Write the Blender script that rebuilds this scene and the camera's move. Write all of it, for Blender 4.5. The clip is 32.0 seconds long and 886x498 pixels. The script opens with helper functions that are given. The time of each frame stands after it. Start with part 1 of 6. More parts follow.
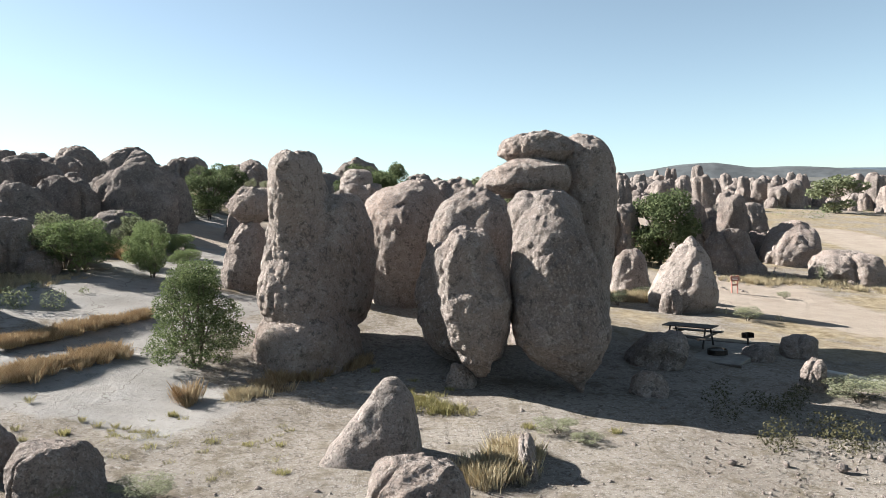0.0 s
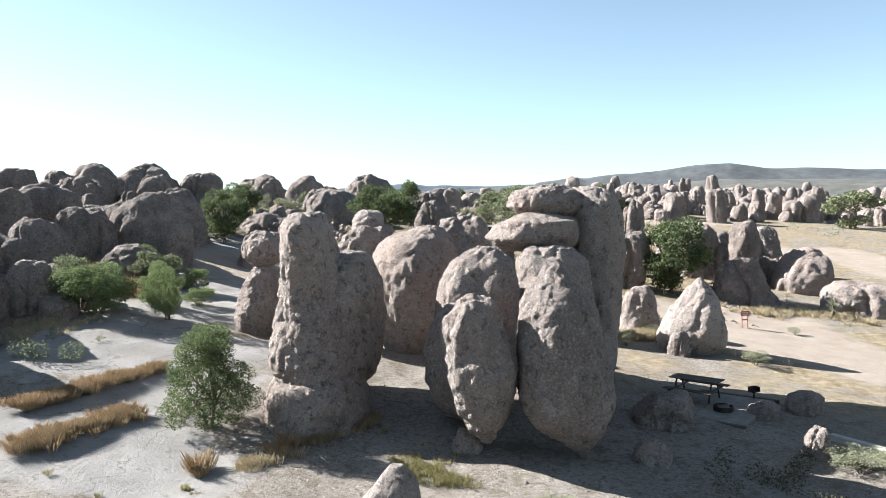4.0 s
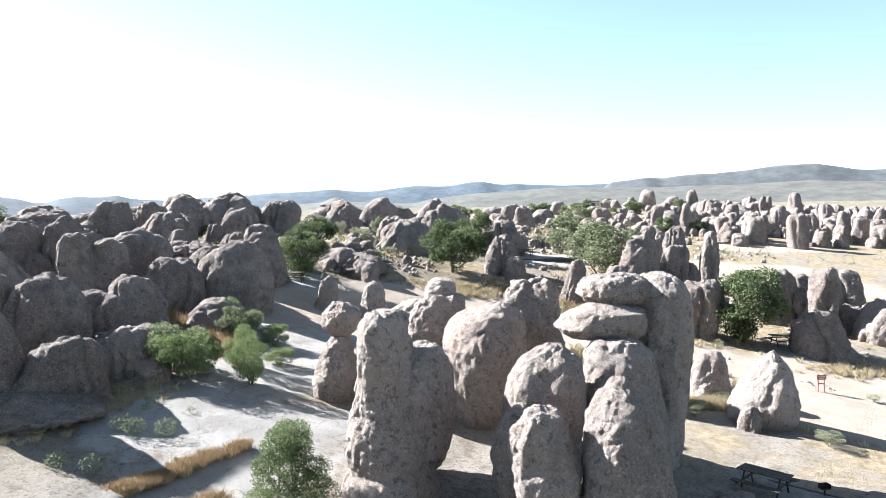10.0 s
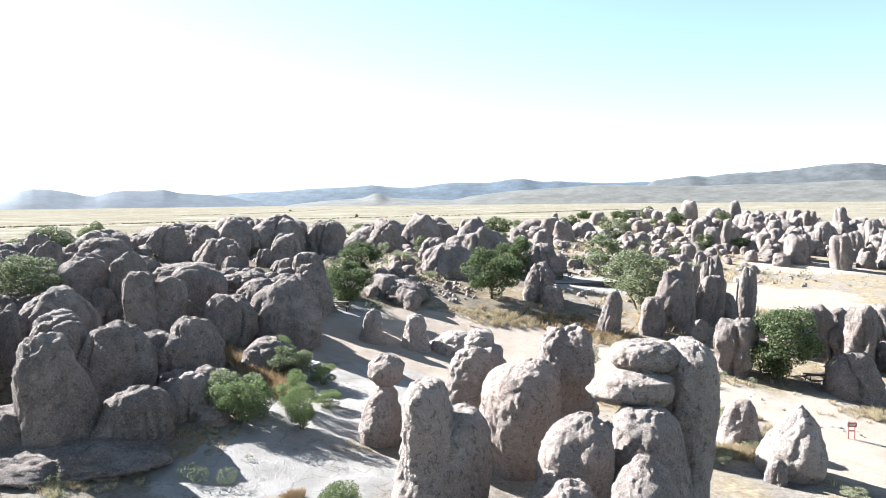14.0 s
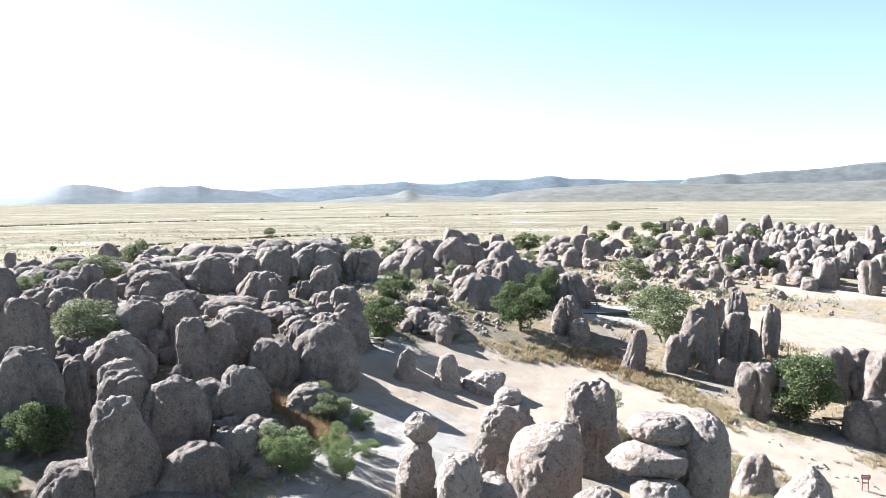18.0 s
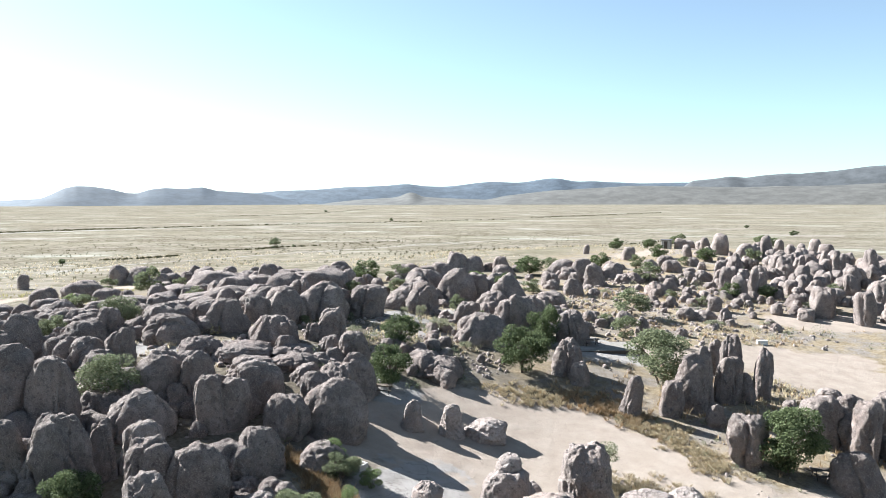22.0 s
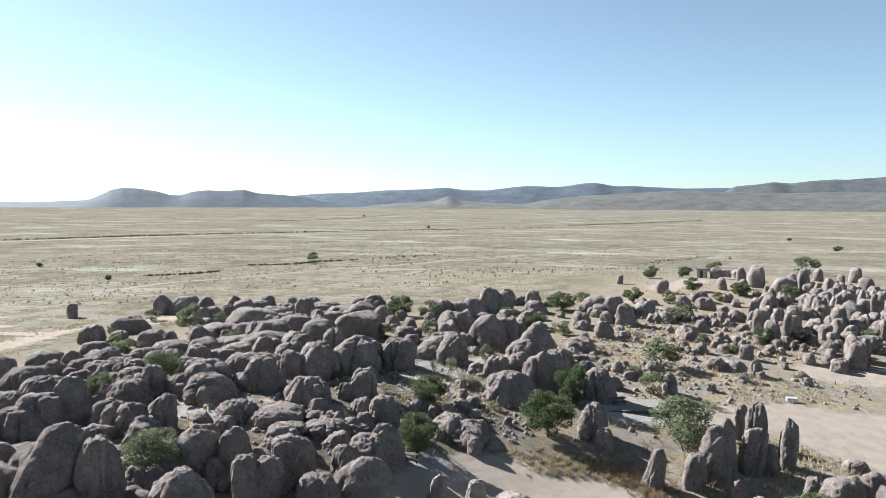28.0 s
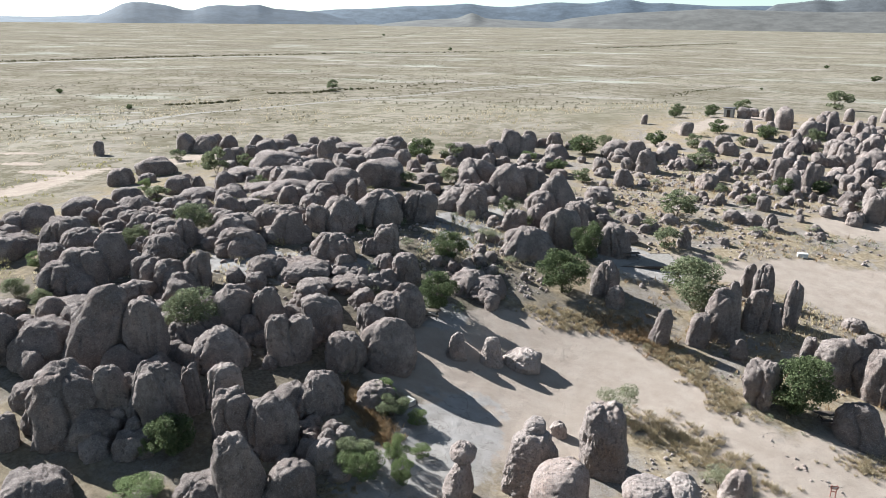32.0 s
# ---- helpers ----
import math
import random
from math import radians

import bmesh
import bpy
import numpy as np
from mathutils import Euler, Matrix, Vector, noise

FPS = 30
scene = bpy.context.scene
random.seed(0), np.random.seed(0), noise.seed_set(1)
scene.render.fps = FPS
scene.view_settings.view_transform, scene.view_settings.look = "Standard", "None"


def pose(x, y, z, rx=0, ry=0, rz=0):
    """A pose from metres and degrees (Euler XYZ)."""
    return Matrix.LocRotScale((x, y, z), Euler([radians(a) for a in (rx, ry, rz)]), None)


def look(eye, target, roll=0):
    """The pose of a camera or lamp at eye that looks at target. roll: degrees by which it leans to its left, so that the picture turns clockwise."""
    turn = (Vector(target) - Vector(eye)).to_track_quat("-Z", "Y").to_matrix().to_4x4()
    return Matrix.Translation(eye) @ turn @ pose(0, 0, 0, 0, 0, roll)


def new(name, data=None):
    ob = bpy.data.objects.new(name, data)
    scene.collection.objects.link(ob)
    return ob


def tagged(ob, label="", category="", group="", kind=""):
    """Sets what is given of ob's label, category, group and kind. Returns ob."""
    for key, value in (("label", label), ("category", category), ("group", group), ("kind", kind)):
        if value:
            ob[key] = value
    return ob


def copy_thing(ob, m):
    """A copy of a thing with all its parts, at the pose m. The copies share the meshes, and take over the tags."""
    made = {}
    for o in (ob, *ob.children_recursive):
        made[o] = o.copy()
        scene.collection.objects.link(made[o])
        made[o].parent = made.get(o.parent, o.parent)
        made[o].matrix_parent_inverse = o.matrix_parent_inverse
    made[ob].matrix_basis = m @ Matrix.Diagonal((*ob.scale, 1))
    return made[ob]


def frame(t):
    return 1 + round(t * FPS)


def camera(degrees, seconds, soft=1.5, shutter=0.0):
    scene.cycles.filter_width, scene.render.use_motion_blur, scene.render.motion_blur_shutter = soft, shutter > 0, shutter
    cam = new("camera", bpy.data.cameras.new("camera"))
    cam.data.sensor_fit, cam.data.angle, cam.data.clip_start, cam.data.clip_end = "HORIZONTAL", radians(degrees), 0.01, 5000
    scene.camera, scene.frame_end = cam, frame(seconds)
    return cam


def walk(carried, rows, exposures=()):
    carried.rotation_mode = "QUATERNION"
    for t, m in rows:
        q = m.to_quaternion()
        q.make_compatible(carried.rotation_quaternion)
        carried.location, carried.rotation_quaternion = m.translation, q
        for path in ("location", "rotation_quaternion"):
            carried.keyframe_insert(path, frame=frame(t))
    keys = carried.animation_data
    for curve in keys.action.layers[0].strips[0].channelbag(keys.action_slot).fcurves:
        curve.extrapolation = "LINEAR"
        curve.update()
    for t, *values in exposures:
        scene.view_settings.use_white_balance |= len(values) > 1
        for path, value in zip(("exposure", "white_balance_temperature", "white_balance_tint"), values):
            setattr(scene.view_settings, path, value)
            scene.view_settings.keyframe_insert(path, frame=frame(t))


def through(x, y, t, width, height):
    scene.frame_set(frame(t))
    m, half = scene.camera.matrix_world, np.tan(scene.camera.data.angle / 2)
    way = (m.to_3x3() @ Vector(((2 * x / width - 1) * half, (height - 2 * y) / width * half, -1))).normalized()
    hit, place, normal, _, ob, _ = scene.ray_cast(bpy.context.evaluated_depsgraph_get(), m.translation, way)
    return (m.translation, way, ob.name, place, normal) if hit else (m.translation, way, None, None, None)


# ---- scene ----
cam = camera(61.7, 32.0, 0.5)
PATH = [
    (0, (-1.07, 3.103, 5.489), (-1.185, 5.096, 5.366), -2.2),
    (0.5, (-1.025, 3.072, 5.629), (-1.144, 5.065, 5.504), -2.2),
    (1, (-0.982, 3.062, 5.813), (-1.104, 5.054, 5.688), -2.2),
    (1.5, (-0.93, 3.032, 6.099), (-1.053, 5.024, 5.972), -2.1),
    (2, (-0.912, 3.015, 6.367), (-1.033, 5.007, 6.237), -2.1),
    (2.5, (-0.885, 3.006, 6.639), (-1.006, 4.998, 6.51), -2.1),
    (3, (-0.846, 2.957, 6.927), (-0.973, 4.949, 6.796), -2.0),
    (3.5, (-0.808, 2.906, 7.241), (-0.9465, 4.897, 7.1110), -1.9),
    (5.5, (-0.952, 2.705, 8.015), (-1.15, 4.692, 7.903), -1.4),
    (6, (-0.976, 2.63, 8.314), (-1.19, 4.615, 8.2), -1.4),
    (6.5, (-0.973, 2.594, 8.593), (-1.204, 4.577, 8.479), -1.3),
    (7, (-0.936, 2.544, 8.884), (-1.185, 4.525, 8.768), -1.3),
    (7.5, (-0.875, 2.551, 9.214), (-1.1410, 4.529, 9.0970), -1.3),
    (8, (-0.842, 2.5, 9.492), (-1.1226, 4.477, 9.3761), -1.2),
    (8.5, (-0.779, 2.444, 9.849), (-1.08, 4.418, 9.731), -1.2),
    (9, (-0.727, 2.371, 10.17), (-1.041, 4.342, 10.05), -1.1),
    (9.5, (-0.609, 2.23, 10.539), (-0.9396, 4.198, 10.4160), -1.1),
    (10, (-0.647, 2.128, 10.882), (-0.989, 4.095, 10.755), -1.1),
    (10.5, (-0.576, 2.001, 11.225), (-0.935, 3.964, 11.097), -1.1),
    (11, (-0.543, 1.82, 11.562), (-0.913, 3.781, 11.433), -1.0),
    (11.5, (-0.462, 1.679, 11.948), (-0.847, 3.637, 11.818), -0.8),
    (12, (-0.427, 1.448, 12.318), (-0.825, 3.404, 12.187), -0.8),
    (12.5, (-0.403, 1.169, 12.716), (-0.812, 3.122, 12.583), -0.7),
    (13, (-0.358, 0.938, 13.058), (-0.778, 2.889, 12.924), -0.7),
    (13.5, (-0.305, 0.622, 13.473), (-0.741, 2.569, 13.339), -0.7),
    (14, (-0.287, 0.287, 13.887), (-0.734, 2.231, 13.751), -0.6),
    (14.5, (-0.195, -0.13, 14.363), (-0.655, 1.812, 14.225), -0.6),
    (16.5, (-0.234, -1.073, 16.222), (-0.7321, 0.86, 16.0778), -0.2),
    (17, (-0.064, -1.471, 16.675), (-0.5739, 0.459, 16.5317), -0.1),
    (17.5, (0.107, -1.842, 17.228), (-0.4132, 0.085, 17.0826), -0.2),
    (18, (0.196, -2.195, 17.727), (-0.3297, -0.269, 17.5815), -0.3),
    (18.5, (0.341, -2.511, 18.255), (-0.1907, -0.588, 18.1101), -0.3),
    (19, (0.459, -2.788, 18.769), (-0.0734, -0.865, 18.6244), -0.3),
    (19.5, (0.522, -3.088, 19.29), (-0.0096, -1.165, 19.1456), -0.3),
    (20, (0.585, -3.375, 19.843), (0.0543, -1.452, 19.6980), -0.3),
    (20.5, (0.557, -3.611, 20.458), (0.0260, -1.688, 20.3150), -0.3),
    (21, (0.598, -3.764, 20.995), (0.0675, -1.841, 20.8544), -0.2),
    (21.5, (0.66, -4.291, 21.717), (0.13, -2.368, 21.576), -0.2),
    (22, (0.765, -4.522, 22.25), (0.23, -2.6, 22.109), -0.2),
    (22.5, (0.826, -4.7, 22.802), (0.288, -2.779, 22.661), -0.1),
    (23, (0.973, -4.842, 23.353), (0.43, -2.922, 23.213), -0.2),
    (23.5, (1.064, -4.907, 23.844), (0.522, -2.987, 23.706), -0.2),
    (24, (1.179, -5.122, 24.426), (0.636, -3.202, 24.288), -0.2),
    (24.5, (1.283, -5.236, 24.955), (0.741, -3.316, 24.817), -0.2),
    (25, (1.36, -5.315, 25.588), (0.809, -3.398, 25.449), 0.0),
    (25.5, (1.361, -5.409, 26.052), (0.793, -3.496, 25.917), -0.0),
    (27.5, (2.021, -5.866, 28.422), (1.401, -3.97, 28.289), -0.0),
    (28, (2.054, -5.928, 28.928), (1.423, -4.035, 28.794), 0.2),
    (28.5, (2.175, -6.012, 29.389), (1.532, -4.127, 29.212), 0.2),
    (29, (2.207, -6.096, 29.885), (1.555, -4.221, 29.643), 0.1),
    (29.5, (2.194, -6.14, 30.503), (1.534, -4.277, 30.2), 0.2),
    (30, (2.234, -6.201, 31.048), (1.569, -4.352, 30.679), 0.2),
    (30.5, (2.219, -6.171, 31.267), (1.5530, -4.332, 30.8456), 0.5),
    (31, (2.232, -6.262, 31.837), (1.5690, -4.438, 31.3503), 0.5),
    (31.5, (2.259, -6.405, 32.396), (1.6012, -4.597, 31.8502), 0.6),
    (32, (2.207, -6.459, 33.037), (1.5555, -4.665, 32.4356), 0.6),
]
EXPOSURES = [(0, 1.88, 6480, 7), (4, 2.15, 6180, 7), (7, 2.45, 5990, 7), (13, 2.60, 5990, 7), (19, 2.45, 5990, 7), (22, 2.14, 5990, 7), (25.5, 1.86, 5990, 7), (28, 1.69, 5990, 7), (32, 1.73, 5990, 7)]
walk(cam, [(t, look(eye, target, roll)) for t, eye, target, roll in PATH], EXPOSURES)

# ---- light and sky ----
SUN_ELEV, SUN_AZ = radians(32), radians(-73)      # azimuth from +y towards +x
world = bpy.data.worlds.new("sky")
scene.world = world
world.use_nodes = True
wn = world.node_tree.nodes
sky = wn.new("ShaderNodeTexSky")
sky.sky_type, sky.sun_disc = "NISHITA", False
sky.sun_elevation, sky.sun_rotation = SUN_ELEV, SUN_AZ
sky.altitude, sky.air_density, sky.dust_density, sky.ozone_density = 1500, 0.85, 1.0, 1.0
wn["Background"].inputs["Strength"].default_value = 0.046
soften = wn.new("ShaderNodeHueSaturation")
soften.inputs["Saturation"].default_value = 0.7
tone = wn.new("ShaderNodeMix")
tone.data_type, tone.blend_type = "RGBA", "MULTIPLY"
tone.inputs[0].default_value = 1.0
tone.inputs[7].default_value = (0.93, 1.035, 1.02, 1)
world.node_tree.links.new(sky.outputs[0], soften.inputs["Color"])
world.node_tree.links.new(soften.outputs[0], tone.inputs[6])
world.node_tree.links.new(tone.outputs[2], wn["Background"].inputs["Color"])

sun_data = bpy.data.lights.new("sun", "SUN")
sun_data.energy, sun_data.angle, sun_data.color = 5.0, radians(0.55), (1.0, 0.985, 0.955)
sun = new("sun", sun_data)
to_sun = Vector((math.sin(SUN_AZ) * math.cos(SUN_ELEV), math.cos(SUN_AZ) * math.cos(SUN_ELEV), math.sin(SUN_ELEV)))
sun.matrix_world = look(to_sun * 200, (0, 0, 0))

# ---- materials ----


class Mat:
    """A small node builder."""

    def __init__(self, name):
        self.m = bpy.data.materials.new(name)
        self.m.use_nodes = True
        self.t = self.m.node_tree
        self.b = self.t.nodes["Principled BSDF"]
        self.b.inputs["Roughness"].default_value = 0.9
        self.b.inputs["Specular IOR Level"].default_value = 0.25
        self.co = self.n("ShaderNodeTexCoord").outputs["Object"]
        self.pos = self.n("ShaderNodeNewGeometry").outputs["Position"]

    def n(self, kind, **kw):
        node = self.t.nodes.new(kind)
        for k, v in kw.items():
            if k == "blend_type":
                node.blend_type = v
            elif k == "data_type":
                node.data_type = v
            elif k == "operation":
                node.operation = v
        return node

    def put(self, socket, value):
        if hasattr(value, "is_linked"):
            self.t.links.new(value, socket)
        else:
            socket.default_value = value

    def noise(self, scale, detail=4, rough=0.55, vec=None, stretch=None):
        n = self.n("ShaderNodeTexNoise")
        n.inputs["Scale"].default_value, n.inputs["Detail"].default_value, n.inputs["Roughness"].default_value = scale, detail, rough
        v = vec or self.pos
        if stretch:
            mp = self.n("ShaderNodeMapping")
            mp.inputs["Scale"].default_value = stretch
            self.put(mp.inputs["Vector"], v)
            v = mp.outputs[0]
        self.put(n.inputs["Vector"], v)
        return n.outputs["Fac"]

    def voronoi(self, scale, vec=None):
        n = self.n("ShaderNodeTexVoronoi")
        n.inputs["Scale"].default_value = scale
        self.put(n.inputs["Vector"], vec or self.pos)
        return n.outputs["Distance"]

    def ramp(self, fac, lo, hi):
        n = self.n("ShaderNodeMapRange")
        self.put(n.inputs["Value"], fac)
        n.inputs["From Min"].default_value, n.inputs["From Max"].default_value = lo, hi
        return n.outputs["Result"]

    def math(self, op, a, b=0.0):
        n = self.n("ShaderNodeMath", operation=op)
        self.put(n.inputs[0], a), self.put(n.inputs[1], b)
        return n.outputs[0]

    def mix(self, fac, a, b, kind="MIX"):
        n = self.n("ShaderNodeMix", data_type="RGBA", blend_type=kind)
        for s, v in ((n.inputs[0], fac), (n.inputs[6], a), (n.inputs[7], b)):
            self.put(s, (*v, 1) if isinstance(v, tuple) and len(v) == 3 else v)
        return n.outputs[2]

    def color(self, value):
        self.put(self.b.inputs["Base Color"], (*value, 1) if isinstance(value, tuple) else value)

    def bump(self, height, strength, distance, after=None):
        n = self.n("ShaderNodeBump")
        n.inputs["Strength"].default_value, n.inputs["Distance"].default_value = strength, distance
        self.put(n.inputs["Height"], height)
        if after:
            self.put(n.inputs["Normal"], after)
        self.put(self.b.inputs["Normal"], n.outputs[0])
        return n.outputs[0]

    def random(self):
        return self.n("ShaderNodeObjectInfo").outputs["Random"]

    def island(self):
        return self.n("ShaderNodeNewGeometry").outputs["Random Per Island"]

    def attribute(self, name):
        n = self.n("ShaderNodeAttribute")
        n.attribute_name = name
        return n.outputs["Fac"]


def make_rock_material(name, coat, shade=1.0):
    """Grey-tan volcanic rock; coat is how much dark desert varnish covers it, shade darkens or lightens the colour for
    the light it stands in.
    """
    k = Mat(name)
    base = k.mix(k.ramp(k.noise(0.35, 5), 0.3, 0.7), (0.302, 0.248, 0.212), (0.432, 0.364, 0.317))
    base = k.mix(k.random(), base, k.mix(1.0, base, (0.720, 0.720, 0.729), "MULTIPLY"))
    warm = k.ramp(k.noise(0.25, 4, 0.55), 0.48, 0.72)
    base = k.mix(k.math("MULTIPLY", warm, 0.55), base, (0.338, 0.241, 0.191))
    streak = k.ramp(k.noise(1.0, 6, 0.65, stretch=(1.6, 1.6, 0.22)), 0.55, 0.72)
    base = k.mix(k.math("MULTIPLY", streak, 0.45), base, (0.158, 0.132, 0.119))
    varnish = k.ramp(k.noise(0.62, 8, 0.7), 0.60 - 0.30 * coat, 0.76 - 0.26 * coat)
    base = k.mix(k.math("MULTIPLY", varnish, 0.45 + 0.35 * coat), base, (0.160, 0.131, 0.114))
    pale = k.ramp(k.noise(1.5, 8, 0.72), 0.54, 0.66)
    base = k.mix(k.math("MULTIPLY", pale, 0.55 - 0.2 * coat), base, (0.486, 0.430, 0.383))
    lichen = k.ramp(k.noise(3.4, 8, 0.74), 0.53, 0.62)
    base = k.mix(k.math("MULTIPLY", lichen, 0.8), base, (0.115, 0.097, 0.087))
    speck = k.ramp(k.noise(11, 6, 0.78), 0.52, 0.6)
    base = k.mix(k.math("MULTIPLY", speck, 0.55), base, (0.504, 0.448, 0.401))
    grit = k.ramp(k.noise(19, 5, 0.74), 0.53, 0.61)
    base = k.mix(1.0, base, (shade * 1.02, shade, shade * 1.02), "MULTIPLY")
    base = k.mix(k.math("MULTIPLY", grit, 0.6), base, (0.115, 0.097, 0.086))
    k.color(base)
    k.b.inputs["Specular IOR Level"].default_value = 0.1
    k.b.inputs["Roughness"].default_value = 0.95
    pits = k.ramp(k.voronoi(4.2), 0.08, 0.3)
    rough = k.math("ADD", k.noise(1.7, 10, 0.72), k.math("MULTIPLY", pits, 0.12))
    one = k.bump(rough, 1.0, 0.32)
    k.bump(k.math("ADD", k.noise(8, 8, 0.76), k.math("MULTIPLY", k.ramp(k.voronoi(15), 0.1, 0.4), 0.25)), 1.0, 0.14, one)
    return k.m


def make_ground_material():
    k = Mat("desert_ground")
    track = k.attribute("track")
    slab = k.attribute("slab")
    plain = k.attribute("plain")
    dry_amount = k.attribute("dry")
    litter_shade = k.attribute("litter_shade")
    gravel = k.mix(k.ramp(k.noise(0.35, 7, 0.66), 0.32, 0.68), (0.184, 0.153, 0.128), (0.248, 0.216, 0.186))
    gravel = k.mix(k.math("MULTIPLY", k.ramp(k.noise(6.5, 7, 0.78), 0.51, 0.58), 0.75), gravel, (0.100, 0.083, 0.069))
    gravel = k.mix(k.math("MULTIPLY", k.ramp(k.noise(14, 6, 0.78), 0.53, 0.6), 0.7), gravel, (0.330, 0.304, 0.285))
    gravel = k.mix(k.math("MULTIPLY", k.ramp(k.noise(1.3, 8, 0.74), 0.52, 0.62), 0.7), gravel, (0.122, 0.099, 0.071))
    dry = k.mix(k.ramp(k.noise(2.2, 7, 0.72), 0.38, 0.66), (0.158, 0.120, 0.078), (0.308, 0.250, 0.174))
    patch = k.math("MULTIPLY", k.ramp(k.noise(0.2, 7, 0.7), 0.42, 0.54), dry_amount)
    soil = k.mix(patch, gravel, dry)
    # dark soil of the cluster: litter, and shade between the rocks put into colour
    dark = k.mix(k.ramp(k.noise(3.0, 7, 0.72), 0.38, 0.64), (0.074, 0.060, 0.046), (0.156, 0.134, 0.104))
    soil = k.mix(k.math("MULTIPLY", litter_shade, k.ramp(k.noise(0.3, 6, 0.66), 0.36, 0.5)), soil, dark)
    road = k.mix(k.ramp(k.noise(0.6, 6, 0.62), 0.3, 0.7), (0.255, 0.204, 0.165), (0.325, 0.269, 0.223))
    road = k.mix(k.math("MULTIPLY", k.ramp(k.noise(12, 6, 0.75), 0.53, 0.64), 0.45), road, (0.131, 0.106, 0.090))
    edge = k.math("ADD", track, k.math("MULTIPLY", k.math("SUBTRACT", k.noise(0.9, 6, 0.6), 0.5), 0.75))
    soil = k.mix(k.ramp(edge, 0.38, 0.6), soil, road)
    pale = k.mix(k.ramp(k.noise(0.9, 8, 0.68), 0.36, 0.64), (0.236, 0.216, 0.201), (0.311, 0.291, 0.276))
    pale = k.mix(k.math("MULTIPLY", k.ramp(k.noise(3.6, 8, 0.8), 0.54, 0.62), 0.6), pale, (0.140, 0.124, 0.109))
    seams = k.math("ABSOLUTE", k.math("SUBTRACT", k.noise(0.33, 5, 0.5), 0.5))
    pale = k.mix(k.math("MULTIPLY", k.ramp(seams, 0.006, 0.002), 0.45), pale, (0.064, 0.051, 0.038))
    on_slab = k.math("ADD", slab, k.math("MULTIPLY", k.math("SUBTRACT", k.noise(0.4, 8, 0.66), 0.5), 2.2))
    soil = k.mix(k.math("MULTIPLY", k.ramp(on_slab, 0.42, 0.62), 0.8), soil, pale)
    big = k.ramp(k.noise(0.014, 9, 0.7), 0.34, 0.66)
    grass = k.mix(big, (0.150, 0.126, 0.098), (0.227, 0.199, 0.158))
    grass = k.mix(k.math("MULTIPLY", k.ramp(k.noise(0.22, 8, 0.8), 0.49, 0.55), 0.75), grass, (0.092, 0.080, 0.054))
    grass = k.mix(k.math("MULTIPLY", k.ramp(k.noise(0.05, 9, 0.78), 0.5, 0.57), 0.65), grass, (0.102, 0.090, 0.060))
    bare = k.ramp(k.noise(0.02, 9, 0.72, stretch=(0.5, 1.0, 1)), 0.55, 0.64)
    grass = k.mix(k.math("MULTIPLY", bare, 0.6), grass, (0.288, 0.257, 0.225))
    bands = k.ramp(k.noise(0.0045, 8, 0.66, stretch=(0.4, 1.7, 1)), 0.5, 0.62)
    grass = k.mix(k.math("MULTIPLY", bands, 0.4), grass, (0.210, 0.185, 0.136))
    strips = k.ramp(k.noise(0.011, 8, 0.7, stretch=(0.6, 1.3, 1)), 0.56, 0.64)
    grass = k.mix(k.math("MULTIPLY", strips, 0.28), grass, (0.469, 0.480, 0.412))
    open_plain = k.math("MULTIPLY", plain, k.math("SUBTRACT", 1.0, k.ramp(edge, 0.5, 0.6)))
    k.color(k.mix(open_plain, soil, grass))
    k.b.inputs["Specular IOR Level"].default_value = 0.0
    k.b.inputs["Roughness"].default_value = 1.0
    one = k.bump(k.noise(0.9, 9, 0.7), 0.7, 0.16)
    k.bump(k.noise(7, 8, 0.78), 0.9, 0.05, one)
    return k.m


def plain_material(name, a, b, scale=6.0, rough=0.85, metal=0.0, bump=0.3, dist=0.01, spec=0.25):
    k = Mat(name)
    k.color(k.mix(k.ramp(k.noise(scale, 6, 0.65, k.co), 0.32, 0.7), a, b))
    k.b.inputs["Roughness"].default_value, k.b.inputs["Metallic"].default_value = rough, metal
    k.b.inputs["Specular IOR Level"].default_value = spec
    k.bump(k.noise(scale * 4, 5, 0.65, k.co), bump, dist)
    return k.m


def leaf_material(name, a, b, through=0.25):
    k = Mat(name)
    k.color(k.mix(k.island(), a, b))
    k.b.inputs["Roughness"].default_value = 0.8
    k.b.inputs["Specular IOR Level"].default_value = 0.08
    tr = k.n("ShaderNodeBsdfTranslucent")
    k.put(tr.inputs["Color"], k.mix(k.island(), tuple(1.5 * v for v in a), tuple(1.5 * v for v in b)))
    mx = k.n("ShaderNodeMixShader")
    mx.inputs[0].default_value = through
    k.t.links.new(k.b.outputs[0], mx.inputs[1])
    k.t.links.new(tr.outputs[0], mx.inputs[2])
    out = [n for n in k.t.nodes if n.type == "OUTPUT_MATERIAL"][0]
    k.t.links.new(mx.outputs[0], out.inputs["Surface"])
    return k.m


# besides varnish, cluster rock is darkened for mutual shade, pale rock lightened for bounce
ROCK = make_rock_material("varnished_shaded_tuff", 0.7, 0.9)
PALE_ROCK = make_rock_material("pale_lit_tuff", 0.2, 1.12)
GROUND = make_ground_material()
BARK = plain_material("bark", (0.078, 0.059, 0.043), (0.172, 0.140, 0.109), 5, 0.95, 0, 0.8, 0.03)
OAK = leaf_material("oak_leaves", (0.050, 0.064, 0.028), (0.122, 0.142, 0.070))
MESQUITE = leaf_material("mesquite_leaves", (0.092, 0.104, 0.055), (0.190, 0.200, 0.118))
GREYLEAF = leaf_material("greyish_leaves", (0.143, 0.153, 0.095), (0.258, 0.248, 0.162))
